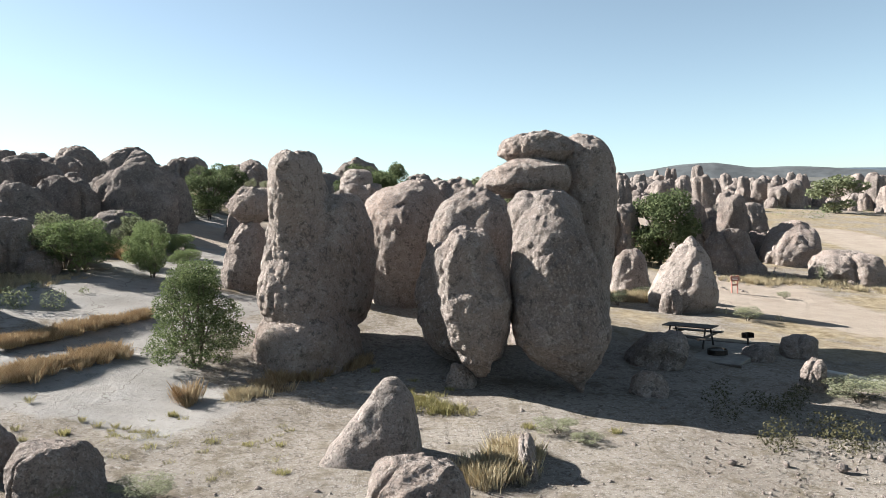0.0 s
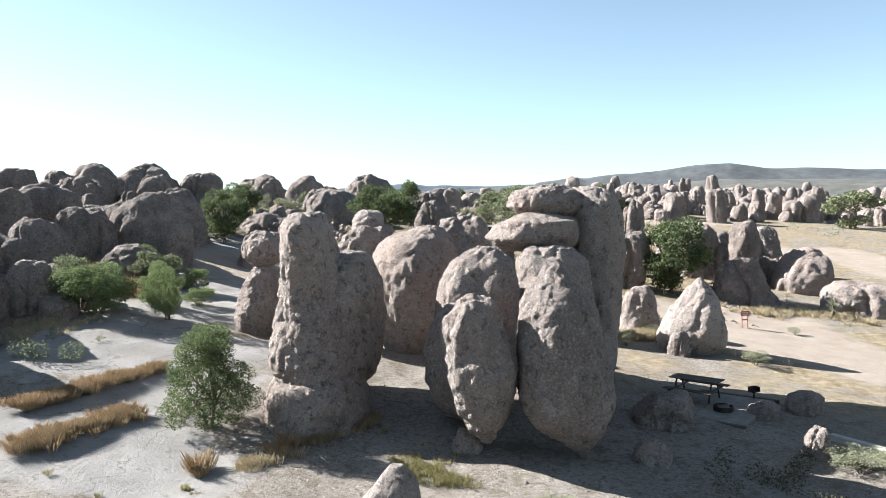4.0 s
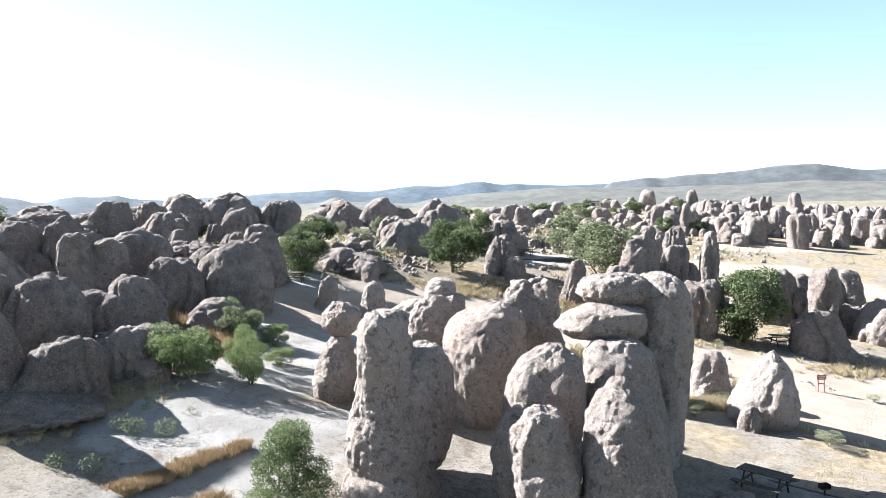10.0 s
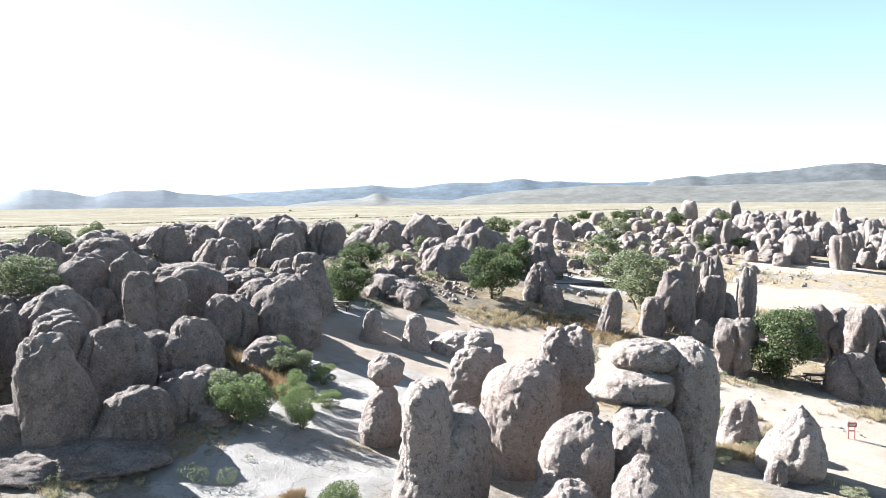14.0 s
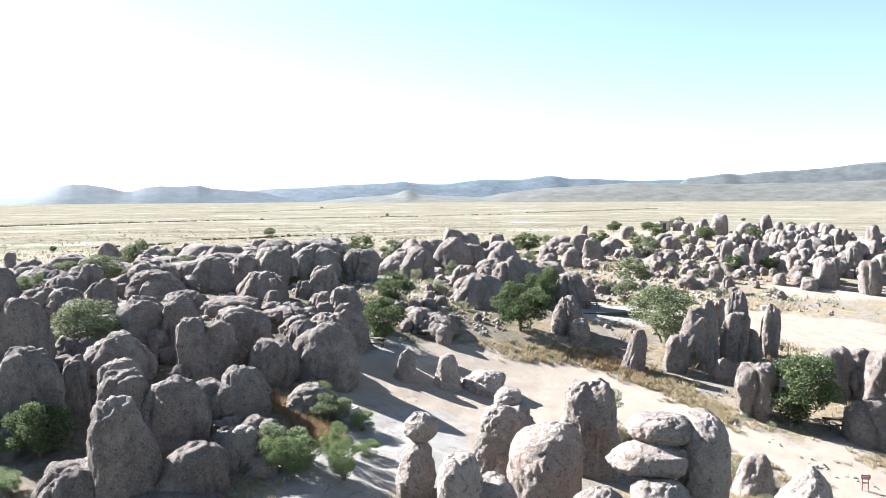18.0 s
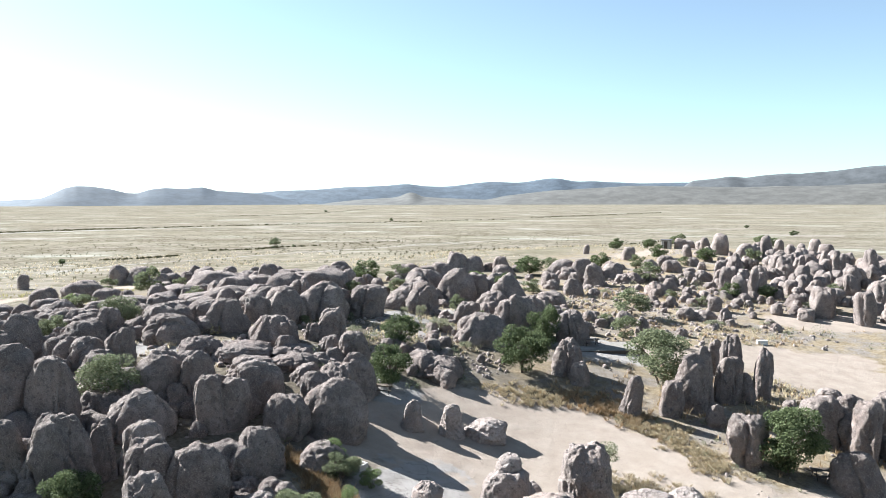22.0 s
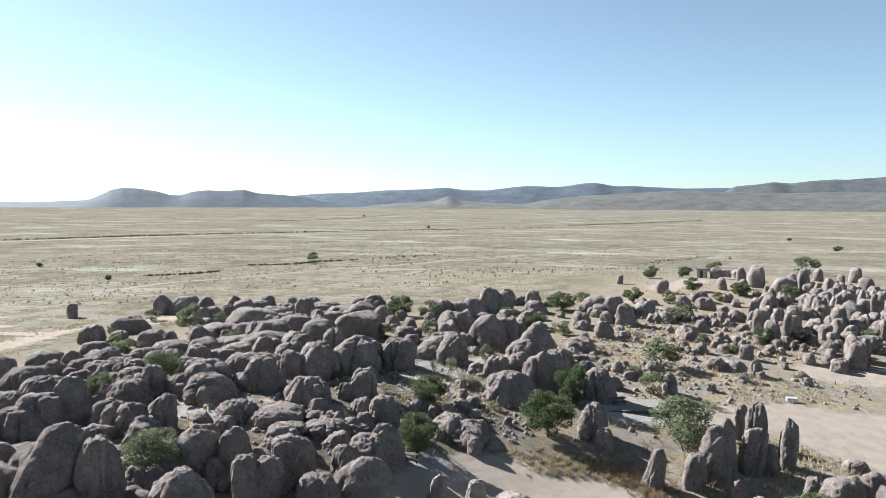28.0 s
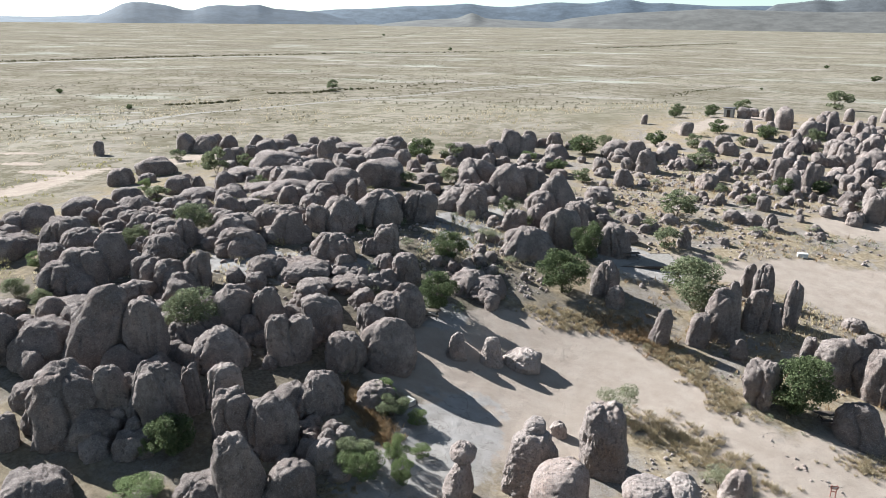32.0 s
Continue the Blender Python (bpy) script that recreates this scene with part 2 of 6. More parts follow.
BRIGHT = leaf_material("bright_leaves", (0.085, 0.112, 0.042), (0.180, 0.212, 0.098))
UPLEAF = leaf_material("upright_leaves", (0.048, 0.066, 0.026), (0.150, 0.172, 0.080))
STRAW = leaf_material("straw", (0.300, 0.245, 0.160), (0.470, 0.400, 0.280), 0.3)
RUST = leaf_material("rust_grass", (0.250, 0.170, 0.098), (0.400, 0.310, 0.200), 0.3)
SCRUB = leaf_material("scrub_grass", (0.168, 0.158, 0.068), (0.335, 0.289, 0.152), 0.3)
DARKSCRUB = leaf_material("dark_scrub", (0.048, 0.046, 0.024), (0.095, 0.085, 0.048), 0.2)
WOOD = plain_material("dark_wood", (0.045, 0.035, 0.03), (0.10, 0.08, 0.065), 7, 0.8)
STEEL = plain_material("dark_steel", (0.03, 0.028, 0.026), (0.075, 0.06, 0.05), 9, 0.55, 0.8)
REDPAINT = plain_material("red_brown_paint", (0.240, 0.095, 0.075), (0.330, 0.150, 0.120), 9, 0.6)
PADMAT = plain_material("camp_pad_gravel", (0.149, 0.131, 0.113), (0.232, 0.209, 0.183), 3, 0.95, 0, 0.6, 0.03)
TRACKMAT = plain_material("track_sand", (0.155, 0.135, 0.108), (0.200, 0.176, 0.142), 0.2, 0.95, 0, 0.3, 0.05)
CONCRETE = plain_material("concrete", (0.299, 0.281, 0.254), (0.404, 0.382, 0.351), 4, 0.9)
WHITE = plain_material("white_paint", (0.442, 0.442, 0.429), (0.520, 0.520, 0.507), 3, 0.5)
FARROOF = plain_material("dark_roof", (0.065, 0.062, 0.065), (0.111, 0.104, 0.107), 3, 0.7)
# ---- small helpers ----


def mesh_from(name, verts, faces, material, smooth=True):
    me = bpy.data.meshes.new(name)
    me.from_pydata([tuple(v) for v in verts], [], [tuple(f) for f in faces])
    me.materials.append(material)
    if smooth:
        me.polygons.foreach_set("use_smooth", [True] * len(me.polygons))
    me.update()
    return me


def part(name, bm, material, parent=None, label=""):
    me = bpy.data.meshes.new(name)
    bm.to_mesh(me)
    bm.free()
    me.materials.append(material)
    ob = new(name, me)
    ob.parent = parent
    return tagged(ob, label)


def part_mesh(name, me, parent, label=""):
    ob = new(name, me)
    ob.parent = parent
    return tagged(ob, label)


def box(bm, x0, x1, y0, y1, z0, z1, bevel=0.0):
    r = bmesh.ops.create_cube(bm, size=1.0, matrix=Matrix.Translation(((x0 + x1) / 2, (y0 + y1) / 2, (z0 + z1) / 2)) @ Matrix.Diagonal((x1 - x0, y1 - y0, z1 - z0, 1)))
    if bevel:
        edges = {e for v in r["verts"] for e in v.link_edges}
        bmesh.ops.bevel(bm, geom=list(edges), offset=bevel, segments=1, affect="EDGES")
    return bm


def tube(bm, pts, radii, sides=7):
    """A tapered tube along points."""
    rings = []
    for i, p in enumerate(pts):
        a = Vector(pts[min(i + 1, len(pts) - 1)]) - Vector(pts[max(i - 1, 0)])
        q = a.to_track_quat("Z", "Y")
        rings.append([bm.verts.new(Vector(p) + q @ Vector((radii[i] * math.cos(6.2832 * j / sides), radii[i] * math.sin(6.2832 * j / sides), 0))) for j in range(sides)])
    for a, b in zip(rings, rings[1:]):
        for j in range(sides):
            bm.faces.new((a[j], a[(j + 1) % sides], b[(j + 1) % sides], b[j]))
    bm.faces.new(rings[-1])
    bm.faces.new(rings[0][::-1])
    return bm


def lattice(ix, iy, iz, seed):
    h = (ix * 374761393 + iy * 668265263 + iz * 2147483647 + seed * 1274126177) & 0xFFFFFFFF
    h = ((h ^ (h >> 13)) * 1274126177) & 0xFFFFFFFF
    return ((h ^ (h >> 16)) & 0xFFFF) / 32767.5 - 1.0


def vnoise(p, seed=0):
    """Smooth value noise, -1 to 1, for an array of points."""
    p = np.asarray(p, float)
    i = np.floor(p).astype(np.int64)
    f = p - i
    u = f * f * f * (f * (f * 6 - 15) + 10)
    out = 0.0
    for dx in (0, 1):
        for dy in (0, 1):
            for dz in (0, 1):
                wgt = (u[:, 0] if dx else 1 - u[:, 0]) * (u[:, 1] if dy else 1 - u[:, 1]) * (u[:, 2] if dz else 1 - u[:, 2])
                out = out + wgt * lattice(i[:, 0] + dx, i[:, 1] + dy, i[:, 2] + dz, seed)
    return out


def fbm(p, seed=0, octaves=4, gain=0.5):
    total, amp = 0.0, 1.0
    p = np.asarray(p, float)
    for o in range(octaves):
        total = total + amp * vnoise(p * 2.03 ** o + 17.3 * o, seed + o)
        amp *= gain
    return total


# ---- the ground ----
HILLS = ((-45, 60, 35, 6.57), (0, 120, 50, 1.38), (25, 45, 22, -2.25), (10, 210, 70, 9.58), (-120, 110, 60, 4.67),
         (60, 90, 40, -0.68), (-14, 28, 12, -0.05), (-10, 54, 11, -2.27), (-170, 300, 120, 2.75), (-8, 17, 5, -0.45), (-2, 16, 5, -0.17), (4, 17, 5, -0.36),
         (1.5, 25, 4, -0.27), (-6, 24, 4, -0.51), (9, 22, 5, -0.17), (6, 31, 4, -0.22))


def ground_z(x, y):
    x, y = np.asarray(x, float), np.asarray(y, float)
    z = 2.36 / (1 + (x * x + (y - 40) ** 2) / 62500) - 3 - 19 * (1 - np.exp(-np.hypot(x, y) / 2500))
    for a, b, s, k in HILLS:
        z = z + k * np.exp(-((x - a) ** 2 + (y - b) ** 2) / (2 * s * s))
    return z


def gz(x, y):
    return float(ground_z(x, y))


def line_distance(x, y, pts):
    best = np.full(x.shape, 1e9)
    for (ax, ay), (bx, by) in zip(pts, pts[1:]):
        t = np.clip(((x - ax) * (bx - ax) + (y - ay) * (by - ay)) / ((bx - ax) ** 2 + (by - ay) ** 2 + 1e-9), 0, 1)
        best = np.minimum(best, np.hypot(x - ax - t * (bx - ax), y - ay - t * (by - ay)))
    return best


def spread(lo, hi, step, far_lo, far_hi, grow=1.17):
    a = list(np.arange(lo, hi, step))
    s, v = step, hi
    while v < far_hi:
        a.append(v)
        s *= grow
        v += s
    a.append(far_hi)
    s, v = step * grow, lo - step
    while v > far_lo:
        a.insert(0, v)
        s *= grow
        v -= s
    a.insert(0, far_lo)
    return np.array(a)


TRACKS = (
    (((-20.5, 47.1), (-18.2, 52.5), (-14.6, 58.8), (-9.2, 60.1), (-4.7, 59.3), (0.8, 55.9), (5.7, 51.8), (10.5, 47.2)), 4.2),
    (((-10.9, 45.5), (-9.3, 50.8), (-6.2, 55.7)), 7.0),
    (((-4.6, 81.4), (3.1, 85.6), (10.4, 87.3), (16.2, 88.9), (24.1, 93.2)), 3.5),
    (((16.2, 88.9), (21.2, 84.9), (24.4, 83.5)), 7.0),
    (((22.3, 113.5), (30.2, 116.3)), 5.0),
    (((-107.7, 80.9), (-105.0, 85.2), (-103.5, 92.3), (-103.2, 101.3), (-98.8, 110.1), (-95.1, 119.5)), 3.6),
    (((-103.5, 92.3), (-117.8, 97.9), (-134.9, 107.1), (-146.7, 118.0), (-157.6, 134.0)), 1.6),
    (((-15.9, 153.6), (-6.9, 156.5)), 3.0),
    (((-4.7, 178.6), (1.4, 192.3), (11.1, 210.3)), 3.5),
    (((11.0, 43.1), (14.0, 41.9), (16.1, 39.5), (18.2, 37.4)), 3.0),
    (((14.5, 51.5), (15.3, 44.0), (17.3, 38.2), (20.8, 36.5)), 4.0),
    (((35.3, 84.7), (35.0, 72.1), (37.7, 65.9)), 3.5),
)
SLABS = ((-14.0, 39.4, 3.2, 5.4), (-21.1, 57.2, 2.2, 2.0), (-12.38, 23.77, 2.0, 3.7), (-9.7, 20.71, 1.9, 2.0), (-11.82, 28.8, 2.0, 3.0), (-16.43, 28.75, 2.1, 2.9), (-42.7, 56.7, 3.6, 3.2), (-4.6, 81.4, 4.1, 3.7), (-33.9, 60.4, 4.5, 2.2), (-25.1, 82.8, 4.4, 8.0), (-15.53, 29.85, 1.7, 2.4))


def build_ground():
    xs = spread(-48, 42, 0.45, -4700, 4700)
    ys = spread(-8, 100, 0.45, -900, 4700)
    x, y = np.meshgrid(xs, ys)
    x, y = x.ravel(), y.ravel()
    track = np.zeros(x.shape)
    for pts, wide in TRACKS:
        track = np.maximum(track, np.clip(1.35 - line_distance(x, y, pts) / wide * 0.85, 0, 1))
    slab = np.zeros(x.shape)
    for cx, cy, rx, ry in SLABS:
        slab = np.maximum(slab, np.clip(1.5 - np.hypot((x - cx) / rx, (y - cy) / ry) * 0.75, 0, 1))
    park = np.minimum(np.hypot((x + 20) / 75, (y - 70) / 75), np.hypot((x - 70) / 95, (y - 160) / 100))
    plain = np.clip((park - 0.85) * 5, 0, 1)
    dry = np.clip(np.hypot((x + 3) / 20, (y - 20) / 14) * 2 - 1.5, 0, 1)
    # ellipse over the rock cluster where litter and painted shade darken the ground
    litter_shade = np.clip(1.8 - np.hypot((x + 42) / 30, (y - 68) / 44) * 1.2, 0, 1)
    near = np.exp(-np.maximum(np.hypot(x, y - 45) - 70, 0) / 60)
    p = np.stack([x, y, 0 * x], 1)
    rough = (1 - 0.8 * np.clip(track * 1.4 - 0.3, 0, 1)) * near
    z = ground_z(x, y) + rough * (0.08 * fbm(p * 0.16, 3, 3) + 0.05 * fbm(p * 0.8, 9, 3))
    # stepped ledges of bare rock
    ledge = fbm(p * 0.13, 31, 3)
    z += np.clip(slab * 2.5, 0, 1) * near * (0.055 * np.floor(np.clip(ledge * 2.6 + 2 + 0.10 * fbm(p * 0.9, 5, 2), 0, 4)) - 0.1)
    n, m = len(xs), len(ys)
    idx = np.arange(n * m).reshape(m, n)
    faces = np.stack([idx[:-1, :-1], idx[:-1, 1:], idx[1:, 1:], idx[1:, :-1]], -1).reshape(-1, 4)
    me = mesh_from("ground", np.stack([x, y, z], 1).tolist(), faces.tolist(), GROUND)
    for key, val in (("track", track), ("slab", slab), ("plain", plain), ("dry", dry), ("litter_shade", litter_shade)):
        me.attributes.new(key, "FLOAT", "POINT").data.foreach_set("value", val.astype(np.float32))
    ob = new("ground", me)
    return tagged(ob, "pale sandy desert ground with a dirt road and dry grass plain", "ground", "", "structure")


build_ground()


def mountains(name, dist, crest, rough, seed, tone, label, depth_share=0.09):
    """A range of hills beyond the plain: crest is a row of (azimuth in degrees, height)."""
    k = Mat(name)
    # tone is the base colour; the farther ranges carry distance haze in it
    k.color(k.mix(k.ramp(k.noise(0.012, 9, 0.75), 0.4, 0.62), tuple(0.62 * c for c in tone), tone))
    az = np.linspace(crest[0][0] - 1.5, crest[-1][0] + 1.5, 500)
    line = np.interp(az, [c[0] for c in crest], [c[1] for c in crest], left=0, right=0)
    line = np.convolve(np.pad(line, 5, "edge"), np.hanning(13)[1:-1] / np.hanning(13).sum(), "valid")
    depth = np.linspace(-1, 1, 21)
    a, d = np.meshgrid(az, depth)
    h = np.tile(line, len(depth)).reshape(a.shape)
    a, d, h = a.ravel(), d.ravel(), h.ravel()
    r = dist * (1 + depth_share * d)
    x, y = r * np.sin(np.radians(a)), r * np.cos(np.radians(a))
    p = np.stack([x / 420, y / 420, 0 * a], 1)
    spur = np.abs(fbm(p, seed, 2))
    fall = np.clip(1 - np.abs(d) ** (1.15 + 0.12 * np.minimum(spur, 1)), 0, 1)
    h = h * (1 + 0.5 * rough * fbm(p * 1.5, seed + 3, 2)) * fall
    z = ground_z(x, y) + h - 1.5 * np.abs(d)
    n, m = len(az), len(depth)
    idx = np.arange(n * m).reshape(m, n)
    faces = np.stack([idx[:-1, :-1], idx[:-1, 1:], idx[1:, 1:], idx[1:, :-1]], -1).reshape(-1, 4)
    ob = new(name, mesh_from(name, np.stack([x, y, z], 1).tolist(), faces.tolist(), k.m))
    return tagged(ob, label, "mountains", "", "structure")


# distance haze is put into these tones as blue, only faintly in range_right
mountains("mesa_left", 4450, ((-45.42, 0), (-43.64, 50), (-42.55, 93), (-41.82, 106), (-40.90, 104), (-39.59, 89), (-38.64, 67), (-37.95, 64), (-37.09, 84), (-36.10, 94), (-34.71, 91), (-33.50, 99), (-32.48, 79), (-30.63, 70), (-28.95, 58), (-26.41, 22)), 0.05, 11, (0.045, 0.059, 0.078), "two flat-topped hills across the plain, haze painted as blue-grey")
mountains("range_far", 4620, ((-66.89, 43), (-57.94, 29), (-52.35, 27), (-47.28, 24), (-42.39, 44), (-31.46, 54), (-28.11, 79), (-25.55, 87), (-22.97, 102), (-19.50, 110), (-18.41, 124), (-17.10, 107), (-15.15, 104), (-13.42, 122), (-11.70, 133), (-9.56, 123), (-7.46, 150), (-6.62, 150), (-5.37, 126), (-4.14, 136), (-3.33, 126), (-0.92, 119), (2.19, 119), (6.62, 111), (12.06, 125), (21.81, 146), (32.37, 111)), 0.05, 17, (0.078, 0.098, 0.122), "distant mountain range with low notched crest, haze painted as pale blue")
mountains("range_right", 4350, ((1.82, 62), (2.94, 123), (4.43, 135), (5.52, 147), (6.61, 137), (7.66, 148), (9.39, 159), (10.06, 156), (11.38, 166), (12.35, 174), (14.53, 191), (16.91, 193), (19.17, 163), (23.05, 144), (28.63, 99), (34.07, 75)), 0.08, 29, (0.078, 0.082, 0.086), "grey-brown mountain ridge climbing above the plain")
mountains("foothills", 4000, ((-24.70, 6), (-22.10, 25), (-19.06, 37), (-17.97, 68), (-17.10, 38), (-12.11, 21), (-10.83, 42), (-7.02, 73), (-4.54, 82), (-1.71, 94), (0.65, 94), (2.96, 86), (6.63, 80), (10.09, 85), (12.33, 90), (16.38, 97), (24.29, 76), (30.60, 55)), 0.10, 23, (0.108, 0.102, 0.092), "low tan foothills across the plain", 0.12)

# ---- rocks ----
BALLS = {}


def ball(level):
    if level not in BALLS:
        bm = bmesh.new()
        bmesh.ops.create_icosphere(bm, subdivisions=level, radius=1.0)
        bm.verts.ensure_lookup_table()
        BALLS[level] = (np.array([v.co for v in bm.verts]), [tuple(v.index for v in f.verts) for f in bm.faces])
        bm.free()
    return BALLS[level]


def weather(q, out, reach, seed, level):
    """Scallops, pits and grain of weathered tuff, pushed along the outward way."""
    f = 0.11 * fbm(q * 0.75 + seed % 97, seed + 60, 3)
    f = f - 0.10 * np.clip(1 - 3.2 * np.abs(fbm(q * 0.9 + 3, seed + 75, 2)), 0, 1) ** 1.5
    if level >= 5:
        f = f + 0.075 * (np.abs(fbm(q * 1.9, seed + 77, 3)) - 0.3) + 0.05 * fbm(q * 4.1, seed + 70, 2)
        f = f - 0.15 * np.clip(fbm(q * 2.3 + 9, seed + 80, 2) - 0.5, 0, 0.6)
    if level >= 6:
        f = f + 0.022 * fbm(q * 9.0, seed + 90, 2) - 0.07 * np.clip(fbm(q * 6.0, seed + 93, 1) - 0.45, 0, 1)
    return q + out * (f * reach)[:, None]


def rock_mesh(name, w, d, h, seed, level=3, boxy=None, taper=None, lean=None, rough=1.0, cracks=None, cuts=3, waist=0.0, point=0.0, waist_at=0.5, beds=1.0, wedge=0.0, material=None):
    """A weathered, rounded rock standing on z = 0, w by d by h metres."""
    rng = random.Random(seed)
    n, faces = ball(level)
    e = boxy or rng.uniform(2.3, 3.4)
    cracks = 1 + (w > 2.4) + (w > 4.2) if cracks is None else cracks
    blunt = rng.uniform(2.2, 3.2) + min(max(h / w - 1.2, 0), 1.4)
    taper = rng.uniform(0.0, 0.24) if taper is None else taper
    lean = lean or (rng.uniform(-0.1, 0.1), rng.uniform(-0.08, 0.08))
    flat = np.hypot(n[:, 0], n[:, 1])
    s = (flat ** blunt + np.abs(n[:, 2]) ** blunt) ** (-1 / blunt)
    ring = (np.abs(n[:, 0]) ** e + np.abs(n[:, 1]) ** e) ** (1 / e) / np.maximum(flat, 1e-9)
    v = np.stack([n[:, 0] * s / np.maximum(ring, 1e-6), n[:, 1] * s / np.maximum(ring, 1e-6), n[:, 2] * s], 1)
    u = (v[:, 2] + 1) / 2                       # 0 at the foot, 1 at the top
    side = 1 - taper * (2 * u - 1)
    side = side * (1 - point * np.clip(u - 0.3, 0, 1) / 0.7)
    side = side * (1 - wedge * u)
    side = side * (1 - waist * np.exp(-((u - waist_at) / 0.09) ** 2))
    size = np.array([w, d, h])
    q = v * size / 2
    low = 0.16 * fbm(n * 1.1 + rng.uniform(-50, 50), seed, 2) + 0.06 * fbm(n * 2.9 + rng.uniform(-50, 50), seed + 5, 3)
    side = side * (1 + rough * low)
    lift = 1 + rough * 0.6 * low * np.clip(v[:, 2], 0, 1)
    q = q * np.stack([side, side, lift], 1)
    for c in range(cuts):
        ang, up = rng.uniform(0, 6.283), rng.uniform(-0.15, 0.3 if h > 1.5 * w else 0.75)
        m = np.array([math.cos(ang) * math.cos(up), math.sin(ang) * math.cos(up), math.sin(up)])
        reach = q @ m
        far = np.percentile(reach, 99.5) * rng.uniform(0.76, 0.93)
        over = np.maximum(reach - far, 0)
        q = q - m * (0.75 * over)[:, None]
    span = min(w, d)
    for c in range(cracks + (cracks > 0 and rng.random() < 0.45)):
        ang, off = rng.uniform(0, 3.14159), rng.uniform(-0.3, 0.3) * span
        tilt = rng.uniform(-0.3, 0.3)
        wob = 0.09 * span * fbm(q / span * 1.7, seed + 40 + c, 2)
        dist = q[:, 0] * math.cos(ang) + q[:, 1] * math.sin(ang) + tilt * q[:, 2] * 0.4 - off + wob
        depth = rng.uniform(0.08, 0.22)
        q[:, :2] *= (1 - depth * np.exp(-(dist / (0.022 * span + 0.035)) ** 2))[:, None]
        q[:, 2] -= 0.14 * depth * h * np.exp(-np.abs(dist) / (0.05 * span + 0.05)) * np.clip(v[:, 2], 0, 1)
        step = rng.uniform(-0.05, 0.05) * h     # one side of the joint stands higher
        q[:, 2] += step * np.clip(v[:, 2], 0, 1) * (1 / (1 + np.exp(-np.clip(dist / (0.03 * span), -30, 30))) - 0.5)
    bed = np.clip(1 - np.abs(np.sin(3.14159 * (q[:, 2] / max(h, 0.5) * rng.uniform(1.0, 2.2) + 0.25 * fbm(n * 1.3, seed + 33, 2) + rng.random()))) * 11, 0, 1)
    q[:, :2] *= (1 - 0.055 * beds * rough * bed)[:, None]
    out = q / (size * size)
    out = out / np.maximum(np.linalg.norm(out, axis=1), 1e-9)[:, None]
    ease = 0.8 * min(1.2, span / 2.2) * (0.6 + 0.4 * rough)
    q = weather(q, out, ease * np.ones(len(q)), seed, level)
    q[:, 2] += h / 2
    q[:, 0] += lean[0] * q[:, 2]
    q[:, 1] += lean[1] * q[:, 2]
    return mesh_from(name, q.tolist(), faces, material or ROCK)


COUNT = [0]


def rock(x, y, w, h, d=None, z=None, sink=0.45, rz=0.0, level=3, name="", label="", group="", **kw):
    COUNT[0] += 1
    seed = 100 + COUNT[0] * 7
    d = d or w * 0.9
    name = name or ("standing_rock" if h > 1.25 * w else "low_boulder" if h < 0.62 * w else "boulder")
    me = rock_mesh(name, w, d, h * (1 + sink), seed, level, **kw)
    ob = new(name, me)
    foot = (gz(x, y) if z is None else z) - sink * h
    ob.matrix_world = pose(x, y, foot, 0, 0, rz)
    return tagged(ob, label or "rounded grey-tan volcanic rock standing on sandy ground", "rock", group)


